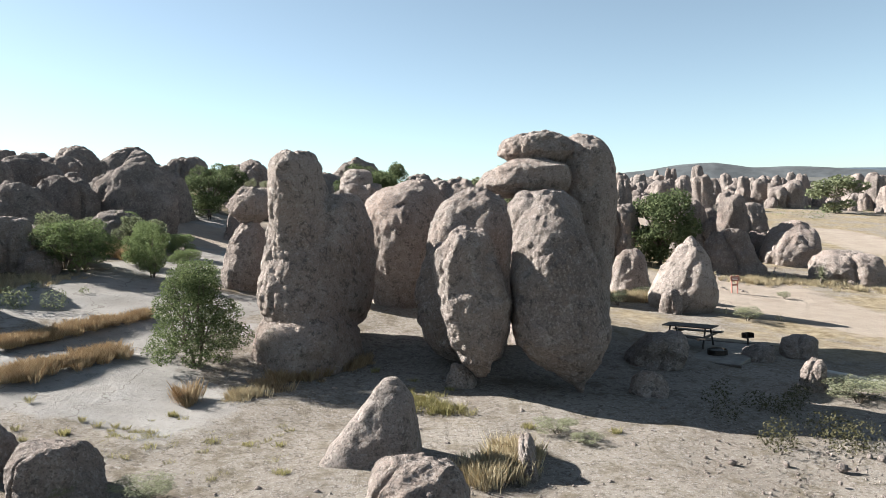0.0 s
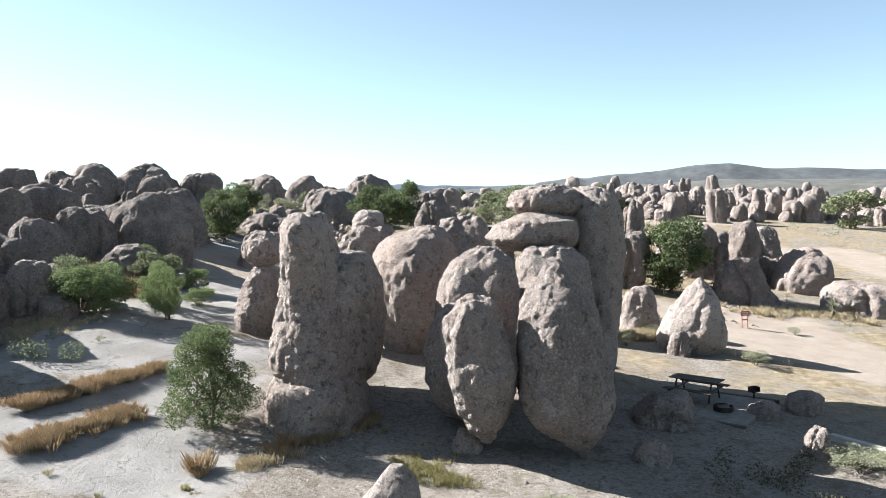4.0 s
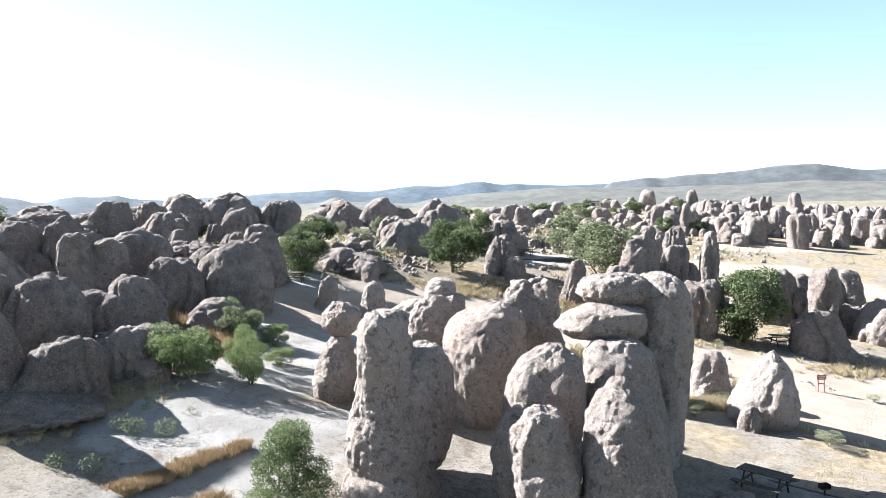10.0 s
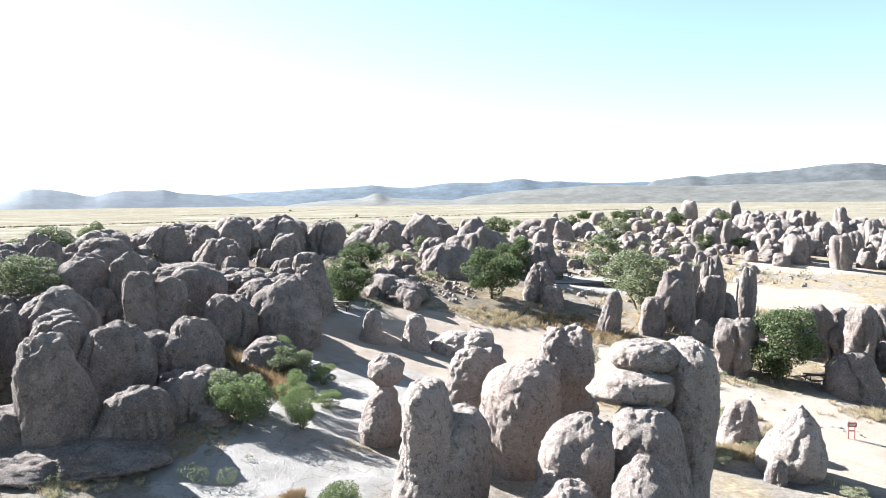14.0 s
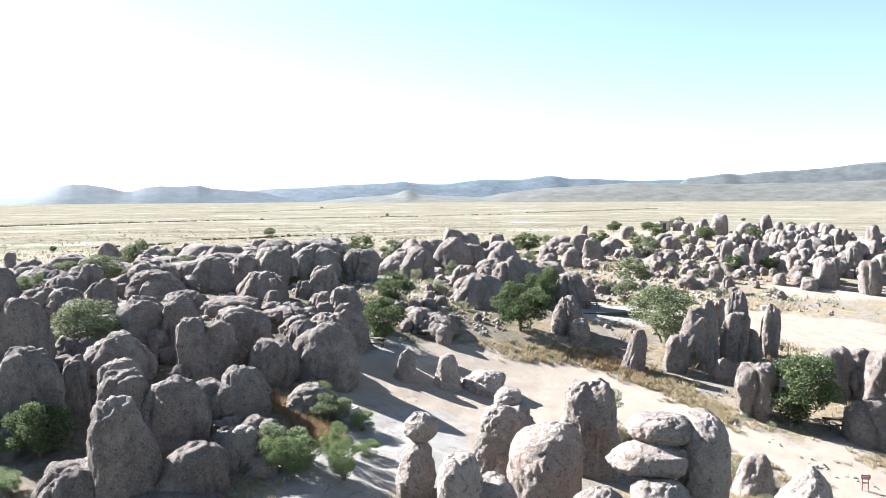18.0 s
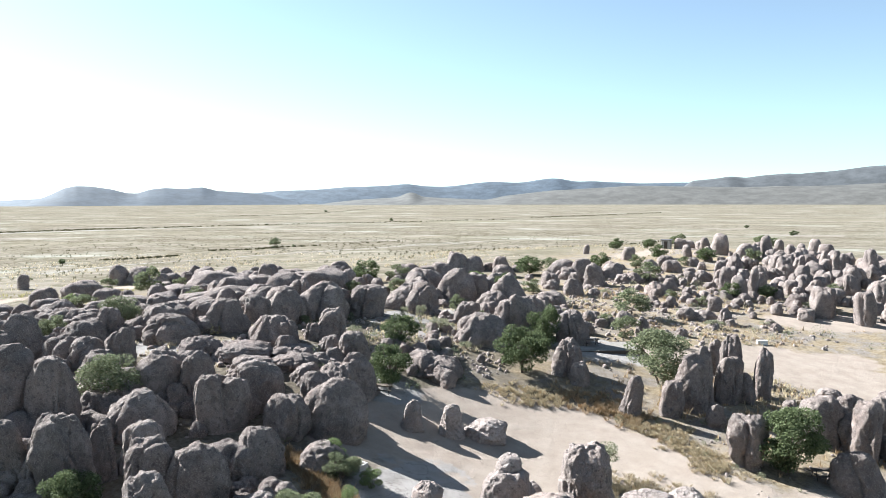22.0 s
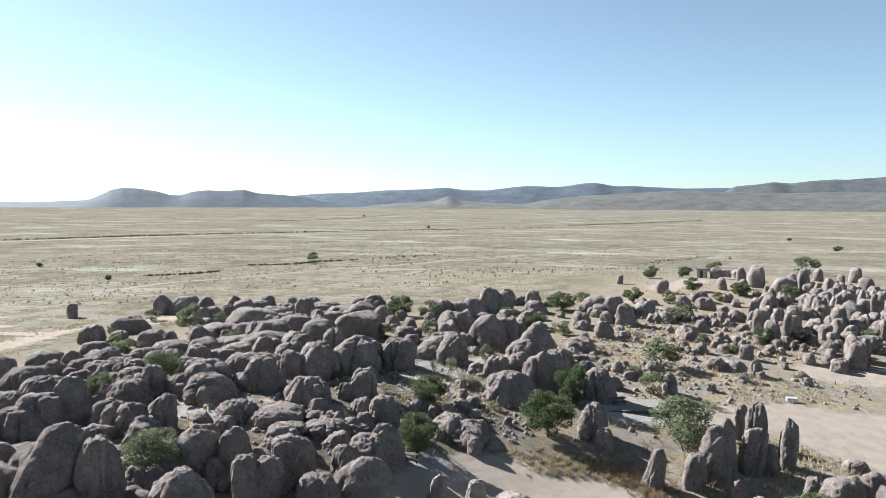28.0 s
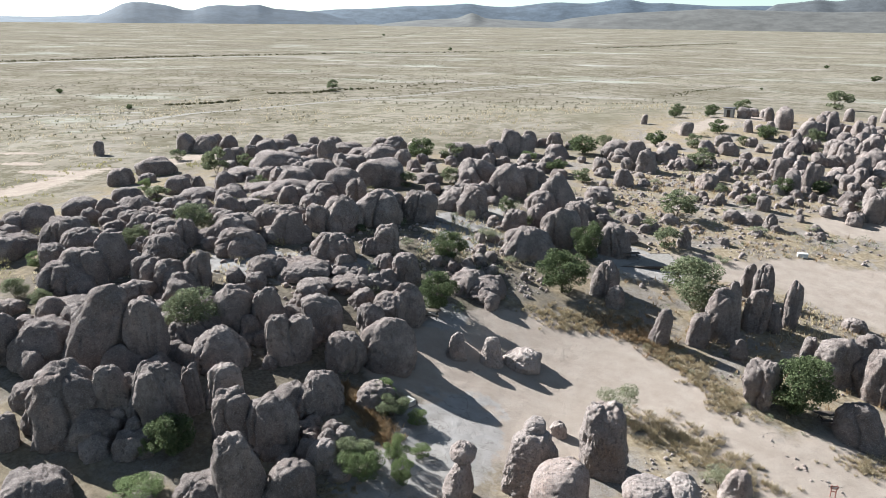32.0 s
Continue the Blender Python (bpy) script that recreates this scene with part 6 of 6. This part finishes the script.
tufts("plain_grass", off_tracks(scatter(24, 1800, -37.9, 204.3, 48.28, 63.06, 0.08)), 7, 0.55, STRAW, "tufted dry grass of the open plain", 24, 0.035)
tufts("plain_scrub", off_tracks(scatter(25, 5200, -172.7, 392.3, 173.13, 263.72, 0.08)), 7, 0.7, DARKSCRUB, "dark low scrub dotted over the plain", 25, 0.035)
brush("low_brush", off_tracks(scatter(401, 150, 2.0, 100.0, 22.0, 36.0, 0.09)), 0.6, 1.7, GREYLEAF, "grey-green brush dotted between scattered rocks", 401)
brush("low_brush", off_tracks(scatter(402, 130, -26.0, 84.0, 16.0, 30.0, 0.09)), 0.6, 1.6, MESQUITE, "olive brush dotted between the rocks", 402)
brush("low_brush", off_tracks(scatter(403, 170, 36.0, 150.0, 34.0, 50.0, 0.06)), 0.9, 2.6, MESQUITE, "olive brush between far rocks", 403)
brush("low_brush", off_tracks(scatter(404, 110, -58.0, 78.0, 26.0, 40.0, 0.09)), 0.8, 2.2, SCRUB, "yellow-green brush growing between the great rocks", 404)
brush("low_brush", off_tracks(scatter(405, 90, 6.0, 52.0, 14.0, 14.0, 0.12)), 0.3, 0.9, GREYLEAF, "small grey-green shrubs beside the road", 405, 260, 0.03)
brush("low_brush", scatter(406, 20, -20.0, 27.0, 5.0, 6.0), 0.4, 0.9, MESQUITE, "small weedy shrubs at the foot of the rock wall", 406, 260, 0.03)
# dark leaf colour stands in for the rock shadow over this brush
brush("low_brush", scatter(407, 40, 9.0, 22.0, 5.0, 3.5), 0.4, 1.2, DARKSCRUB, "low brush beside the road, its shade painted as dark leaves", 407, 260, 0.03)
tufts("dry_grass", off_tracks(scatter(408, 1600, 8.0, 100.0, 24.0, 44.0, 0.08)), 8, 0.5, RUST, "tawny dry grass between scattered rocks", 408, 0.03)
tufts("dry_grass", off_tracks(scatter(409, 900, -30.0, 66.0, 24.0, 34.0, 0.08)), 8, 0.45, STRAW, "pale dry grass in the gaps between rocks", 409, 0.03)
tufts("dry_grass", off_tracks(scatter(410, 500, 8.0, 48.0, 14.0, 12.0, 0.15), 1.05), 12, 0.35, STRAW, "pale dry grass beside the road", 410, 0.015)
tufts("scrub_line", along(200, 750, ((-593.4, 405.7), (-555.9, 473.5), (-529.0, 526.0), (-504.1, 584.6), (-448.4, 663.1), (-378.1, 759.1), (-286.1, 858.3), (-175.1, 1004.2)), 4.800000000000001), 5, 1.21, DARKSCRUB, "dark line of scrub along a dry gully", 200, 0.22)
tufts("scrub_line", along(201, 100, ((-200.2, 231.1), (-187.8, 240.6), (-183.4, 254.9)), 0.96), 5, 0.72, DARKSCRUB, "dark line of scrub along a dry gully", 201, 0.22)
tufts("scrub_line", along(202, 165, ((-189.9, 287.7), (-173.1, 299.3), (-170.3, 316.2), (-157.0, 339.7), (-134.9, 404.9)), 1.4400000000000002), 5, 0.66, DARKSCRUB, "dark line of scrub along a dry gully", 202, 0.22)
tufts("scrub_line", along(203, 250, ((-711.5, 1122.6), (-661.8, 1236.0), (-669.8, 1454.8), (-809.6, 2083.1)), 8.0), 5, 1.21, DARKSCRUB, "dark line of scrub along a dry gully", 203, 0.22)
tufts("scrub_line", along(204, 250, ((-165.5, 1092.6), (-88.7, 1265.5), (21.2, 1541.6)), 6.4), 5, 1.38, DARKSCRUB, "dark line of scrub along a dry gully", 204, 0.22)
tufts("scrub_line", along(205, 250, ((-1456.6, 4367.1), (-965.3, 4501.4)), 14.4), 5, 2.20, DARKSCRUB, "dark line of scrub along a dry gully", 205, 0.22)
tufts("scrub_line", along(206, 80, ((-21.4, 365.2), (-9.7, 417.5), (15.1, 475.8)), 2.4000000000000004), 5, 0.55, DARKSCRUB, "dark line of scrub along a dry gully", 206, 0.22)
tufts("weed", scatter(300, 7, -6.28, 18.41, 0.12, 0.12), 26, 0.16, SCRUB, "small yellow-green weed tuft on gravel", 300, 0.011)
tufts("weed", scatter(301, 7, -5.67, 18.53, 0.14, 0.14), 26, 0.16, SCRUB, "small yellow-green weed tuft on gravel", 301, 0.011)
tufts("weed", scatter(302, 7, -8.2, 17.72, 0.12, 0.12), 26, 0.16, SCRUB, "small yellow-green weed tuft on gravel", 302, 0.011)
tufts("weed", scatter(303, 7, -9.01, 18.06, 0.16, 0.16), 26, 0.16, SCRUB, "small yellow-green weed tuft on gravel", 303, 0.011)
tufts("weed", scatter(304, 7, -10.06, 17.99, 0.14, 0.14), 26, 0.16, SCRUB, "small yellow-green weed tuft on gravel", 304, 0.011)
tufts("weed", scatter(305, 7, -7.05, 18.42, 0.1, 0.1), 26, 0.16, SCRUB, "small yellow-green weed tuft on gravel", 305, 0.011)
tufts("weed", scatter(306, 7, -4.53, 24.64, 0.12, 0.12), 26, 0.16, SCRUB, "small yellow-green weed tuft on gravel", 306, 0.011)
tufts("weed", scatter(307, 7, -3.26, 23.96, 0.12, 0.12), 26, 0.16, SCRUB, "small yellow-green weed tuft on gravel", 307, 0.011)
tufts("weed", scatter(308, 7, -5.18, 17.05, 0.14, 0.14), 26, 0.16, SCRUB, "small yellow-green weed tuft on gravel", 308, 0.011)
tufts("weed", scatter(309, 7, -8.75, 18.04, 0.1, 0.1), 26, 0.16, SCRUB, "small yellow-green weed tuft on gravel", 309, 0.011)
tufts("weed", scatter(310, 7, -8.5, 17.16, 0.3, 0.3), 26, 0.16, SCRUB, "small yellow-green weed tuft on gravel", 310, 0.011)
tufts("weed", scatter(311, 7, 1.85, 20.59, 0.15, 0.15), 26, 0.16, SCRUB, "small yellow-green weed tuft on gravel", 311, 0.011)
tufts("weed", scatter(312, 7, -8.46, 19.8, 0.1, 0.1), 26, 0.16, SCRUB, "small yellow-green weed tuft on gravel", 312, 0.011)
tufts("weed", scatter(313, 7, -2.16, 23.42, 0.12, 0.12), 26, 0.16, SCRUB, "small yellow-green weed tuft on gravel", 313, 0.011)
tufts("weed", scatter(314, 7, -0.21, 20.68, 0.14, 0.14), 26, 0.16, SCRUB, "small yellow-green weed tuft on gravel", 314, 0.011)

# ---- stones and made things ----


def pebbles(name, spots, lo, hi, seed, label):
    rng = np.random.default_rng(seed)
    n0, f0 = ball(2 if hi > 0.1 else 1)
    f0 = np.array(f0)
    k = len(spots)
    p = np.asarray(spots, float)
    s = rng.uniform(lo, hi, k) * rng.uniform(0.5, 1, k)
    dirs = np.repeat(n0[None], k, 0) * (1 + (0.08 if hi > 0.1 else 0.2) * rng.normal(size=(k, len(n0), 1)))
    v = dirs * (s[:, None, None] * rng.uniform(0.55, 1.0, (k, 1, 3)))
    v = v + np.column_stack([p, ground_z(p[:, 0], p[:, 1])])[:, None, :]
    f = (f0[None] + (np.arange(k) * len(n0))[:, None, None]).reshape(-1, 3)
    ob = new(name, mesh_from(name, v.reshape(-1, 3).tolist(), f.tolist(), PALE_ROCK))
    return tagged(ob, label, "stones", "", "stuff")


def picnic_table(x, y, rz, top, label, long=1.85):
    t = new("picnic_table")
    m = long / 2
    for i in range(4):
        part("plank", box(bmesh.new(), -m, m, -0.37 + i * 0.19, -0.20 + i * 0.19, 0.71, 0.75, 0.006), top, t)
    for sgn in (-1, 1):
        for i in range(2):
            c = sgn * (0.66 + 0.15 * i)
            part("bench_plank", box(bmesh.new(), -m, m, c - 0.065, c + 0.065, 0.41, 0.45, 0.006), top, t)
    for sx in (-0.72, 0.72):
        for sgn in (-1, 1):
            bm = bmesh.new()
            tube(bm, [(sx * m, sgn * 0.5, -0.03), (sx * m, sgn * 0.22, 0.71)], [0.035, 0.035], 6)
            part("leg", bm, STEEL, t)
        part("bearer", box(bmesh.new(), sx * m - 0.04, sx * m + 0.04, -0.88, 0.88, 0.35, 0.41), STEEL, t)
    t.matrix_world = pose(x, y, gz(x, y) + 0.06, 0, 0, rz)
    return tagged(t, label, "picnic table")


def pad(x, y, w, d, rz, label):
    t = new("camp_pad")
    part("slab", box(bmesh.new(), -w / 2, w / 2, -d / 2, d / 2, -0.5, 0.03, 0.02), PADMAT, t)
    for sgn in (-1, 1):
        part("edge_timber", box(bmesh.new(), -w / 2 - 0.13, w / 2 + 0.13, sgn * (d / 2 + 0.075) - 0.07, sgn * (d / 2 + 0.075) + 0.07, -0.4, 0.05, 0.015), WOOD, t)
    t.matrix_world = pose(x, y, gz(x, y), 0, 0, rz)
    return tagged(t, label, "pad")


def trail_sign(x, y, rz):
    t = new("trail_sign")
    for sx in (-0.32, 0.32):
        part("post", box(bmesh.new(), sx - 0.05, sx + 0.05, -0.05, 0.05, -0.2, 1.05, 0.01), REDPAINT, t)
    board = part("board", box(bmesh.new(), -0.5, 0.5, -0.09, -0.055, 0.72, 1.0, 0.01), REDPAINT, t)
    part("cross_rail", box(bmesh.new(), -0.32, 0.32, -0.03, 0.03, 0.45, 0.53), REDPAINT, t)
    part("writing_bar", box(bmesh.new(), -0.36, 0.36, -0.096, -0.0905, 0.88, 0.92), WHITE, board)
    part("writing_bar", box(bmesh.new(), -0.28, 0.28, -0.096, -0.0905, 0.80, 0.835), WHITE, board)
    t.matrix_world = pose(x, y, gz(x, y), 0, 0, rz) @ Matrix.Diagonal((0.55, 0.8, 1, 1))
    return tagged(t, "red-brown painted trail sign on two wooden posts", "sign")


def yucca(x, y, h):
    t = new("yucca")
    bm = bmesh.new()
    tube(bm, [(0, 0, -0.1), (0.02, 0, h * 0.3), (0, 0.02, h * 0.55)], [0.12, 0.11, 0.09])
    part("stem", bm, BARK, t)
    rng = np.random.default_rng(5)
    v, f = [], []
    for i in range(110):
        a, e = rng.uniform(0, 6.283), rng.uniform(-0.5, 1.45)
        dirn = np.array([math.cos(a) * math.cos(e), math.sin(a) * math.cos(e), math.sin(e)])
        sd = np.array([-math.sin(a), math.cos(a), 0]) * 0.035
        c = np.array([0, 0, h * rng.uniform(0.42, 0.62)])
        k = len(v)
        v += [c - sd, c + sd, c + dirn * h * 0.42]
        f.append((k, k + 1, k + 2))
    part_mesh("leaves", mesh_from("leaves", v, f, GREYLEAF, False), t, "pale stiff sword leaves")
    t.matrix_world = pose(x, y, gz(x, y))
    return tagged(t, "pale green yucca with a spiky head on a short stem", "yucca")


def grill_post(x, y):
    t = new("grill_stand")
    bm = bmesh.new()
    tube(bm, [(0, 0, -0.1), (0, 0, 0.72)], [0.05, 0.05], 8)
    part("post", bm, STEEL, t)
    bm = box(bmesh.new(), -0.26, 0.26, -0.2, 0.2, 0.72, 0.75)
    tray = part("tray", bm, STEEL, t)
    for sx in (-0.25, 0.25):
        part("side_plate", box(bmesh.new(), sx - 0.01, sx + 0.01, -0.2, 0.2, 0.75, 1.0), STEEL, tray)
    part("back_plate", box(bmesh.new(), -0.24, 0.24, 0.185, 0.2, 0.75, 1.0), STEEL, tray)
    t.matrix_world = pose(x, y, gz(x, y), 0, 0, 20) @ Matrix.Scale(0.65, 4)
    return tagged(t, "dark steel barbecue grill on a single post", "grill")


def fire_ring(x, y, r=0.5):
    t = new("fire_ring")
    bm = bmesh.new()
    for r0, r1, z0, z1 in ((r, r - 0.03, -0.05, 0.3),):
        rings = [[bm.verts.new((rr * math.cos(6.2832 * i / 20), rr * math.sin(6.2832 * i / 20), zz)) for i in range(20)] for rr, zz in ((r0, z0), (r0, z1), (r1, z1), (r1, z0))]
        for a, b in zip(rings, rings[1:]):
            for i in range(20):
                bm.faces.new((a[i], a[(i + 1) % 20], b[(i + 1) % 20], b[i]))
    part("ring", bm, STEEL, t)
    part("grate", box(bmesh.new(), -r * 0.6, r * 0.6, -r * 0.6, r * 0.6, 0.26, 0.275), STEEL, t)
    t.matrix_world = pose(x, y, gz(x, y))
    return tagged(t, "low dark steel fire ring on bare ground", "fire ring")


def stone_box(x, y, rz):
    t = new("stone_fireplace")
    part("back_wall", box(bmesh.new(), -0.7, 0.7, 0.45, 0.7, -0.2, 0.75, 0.05), CONCRETE, t)
    for sx in (-0.6, 0.6):
        part("side_wall", box(bmesh.new(), sx - 0.13, sx + 0.13, -0.6, 0.448, -0.2, 0.7, 0.05), CONCRETE, t)
    part("hearth", box(bmesh.new(), -0.46, 0.46, -0.6, 0.44, -0.2, 0.12, 0.02), CONCRETE, t)
    t.matrix_world = pose(x, y, gz(x, y), 0, 0, rz) @ Matrix.Scale(0.65, 4)
    return tagged(t, "open pale stone fireplace box beside a bush", "fireplace")


def shelter(x, y, w, rz, label):
    t = new("small_hut")
    part("wall", box(bmesh.new(), -w / 2, w / 2, -w * 0.35, w * 0.35, -0.3, 2.3, 0.03), CONCRETE, t)
    bm = box(bmesh.new(), -w * 0.62, w * 0.62, -w * 0.48, w * 0.48, 2.3, 2.5, 0.04)
    part("roof", bm, FARROOF, t, "dark flat overhanging roof")
    part("door", box(bmesh.new(), -0.45, 0.45, -w * 0.35 - 0.04, -w * 0.35 + 0.02, 0.0, 2.0, 0.01), WOOD, t)
    t.matrix_world = pose(x, y, gz(x, y), 0, 0, rz)
    return tagged(t, label, "hut")


def bin_box(x, y, rz):
    t = new("storage_box")
    part("body", box(bmesh.new(), -0.95, 0.95, -0.5, 0.5, -0.1, 0.75, 0.05), WHITE, t)
    part("lid", box(bmesh.new(), -1.0, 1.0, -0.55, 0.55, 0.753, 0.83, 0.03), WHITE, t)
    t.matrix_world = pose(x, y, gz(x, y), 0, 0, rz) @ Matrix.Scale(0.65, 4)
    return tagged(t, "long low white box beside the gravel lot", "box")


def timber(x0, y0, x1, y1, w, label):
    """A weathered timber lying on the ground between two places."""
    t = new("timber")
    n = math.hypot(x1 - x0, y1 - y0)
    part("log", box(bmesh.new(), 0, n, -w / 2, w / 2, -0.08, w, 0.03), CONCRETE, t)
    t.matrix_world = pose(x0, y0, gz(x0, y0), 0, -math.degrees(math.atan2(gz(x1, y1) - gz(x0, y0), n)), math.degrees(math.atan2(y1 - y0, x1 - x0)))
    return tagged(t, label, "timber")


def dirt_track(pts, wide, label):
    """A narrow track over the far plain."""
    fine = [(a[0] * (1 - t) + b[0] * t, a[1] * (1 - t) + b[1] * t) for a, b in zip(pts, pts[1:]) for t in np.linspace(0, 1, 40)]
    v, f = [], []
    rng = random.Random(len(pts) * 7)
    for i, (x, y) in enumerate(fine):
        q, o = fine[min(i + 1, len(fine) - 1)], fine[max(i - 1, 0)]
        n = math.hypot(q[0] - o[0], q[1] - o[1]) + 1e-6
        nx, ny = -(q[1] - o[1]) / n, (q[0] - o[0]) / n
        for s in (-1, 1):
            w = wide * rng.uniform(0.6, 1.1) / 2
            v.append((x + s * w * nx, y + s * w * ny, gz(x + s * w * nx, y + s * w * ny) + 0.06))
        if i:
            f.append((2 * i - 2, 2 * i, 2 * i + 1, 2 * i - 1))
    ob = new("dirt_track", mesh_from("dirt_track", v, f, TRACKMAT))
    return tagged(ob, label, "track", "", "structure")


pebbles("pebbles", off_slabs(scatter(71, 7500, -1.0, 20.0, 14.0, 9.0)), 0.012, 0.05, 71, "small loose stones strewn over the sand")
pebbles("pebbles", off_slabs(scatter(76, 260, 0.0, 20.5, 11.0, 6.0)), 0.05, 0.13, 76, "fist-sized loose stones strewn over the sand")
pebbles("stones", off_tracks(scatter(77, 1300, 4.0, 112.0, 22.0, 40.0), 1.3), 0.15, 0.6, 77, "loose tan stones strewn over the slope")
pebbles("stones", off_tracks(scatter(78, 900, -40.0, 66.0, 20.0, 30.0), 2.0), 0.12, 0.5, 78, "rubble lying in the gaps between the great rocks")
pebbles("stones", off_tracks(scatter(79, 260, 13.0, 64.0, 9.0, 11.0), 1.5), 0.06, 0.22, 79, "loose stones along the foot of the rocks")
pebbles("stones", off_tracks(scatter(72, 420, -4.8, 97.9, 16.00, 20.91)), 0.12, 0.45, 72, "loose tan stones strewn over the slope")
pebbles("stones", along(73, 45, ((0.3, 62.5), (4.6, 58.5), (8.3, 53.9), (11.5, 49.9), (14.4, 47.6)), 0.35), 0.08, 0.26, 73, "rough stones lining the road edge")
pebbles("stones", off_tracks(scatter(74, 260, -20.1, 69.5, 7.35, 6.0), 1.6), 0.1, 0.4, 74, "loose tan stones in a dry wash")
pebbles("stones", off_tracks(scatter(75, 160, 0.5, 44.5, 5.0, 4.0), 1.4), 0.06, 0.24, 75, "loose stones on the grass slope")
pad(6.1, 30.1, 4.6, 3.6, -35, "gravel camp pad edged with dark timbers")
picnic_table(6.35, 30.7, -38, WOOD, "dark picnic table with attached benches on a shaded pad")
fire_ring(6.85, 29.1, 0.34)
grill_post(8.4, 30.6)
trail_sign(13.36, 47.08, 10)
yucca(20.55, 52.18, 1.5)
picnic_table(-21.75, 56.12, 12, BARK, "weathered grey picnic table beside the oak")
pad(-4.76, 82.88, 9.0, 5.0, 20, "pale camp pad in the shade of a rock")
picnic_table(-5.56, 82.73, 20, WOOD, "dark picnic table on a shaded camp pad")
stone_box(-18.19, 41.92, -25)
bin_box(14.89, 96.75, 8)
shelter(5.42, 208.07, 2.4, -15, "small pale hut with a dark flat roof")
picnic_table(14.1, 57.6, 15, WOOD, "dark picnic table beneath the oak tree")
timber(9.48, 26.79, 10.83, 25.2, 0.24, "pale squared timber marking the edge of the road")
dirt_track(((-164.1, 164.0), (-168.4, 187.2), (-168.8, 206.8), (-156.8, 229.6), (-143.1, 265.4), (-124.7, 306.2), (-114.6, 344.0), (-93.8, 397.4)), 5, "pale dirt track crossing the grass plain")
dirt_track(((-246.7, 165.3), (-224.4, 188.0), (-204.3, 197.6), (-189.8, 207.3)), 4, "pale dirt track crossing the grass plain")
dirt_track(((-551.1, 419.4), (-517.0, 507.7), (-442.8, 635.1), (-258.0, 774.1)), 14, "pale dirt track crossing the grass plain")
dirt_track(((-119.2, 357.9), (-73.0, 464.5), (-36.9, 544.5), (37.0, 648.8)), 6, "pale dirt track crossing the grass plain")
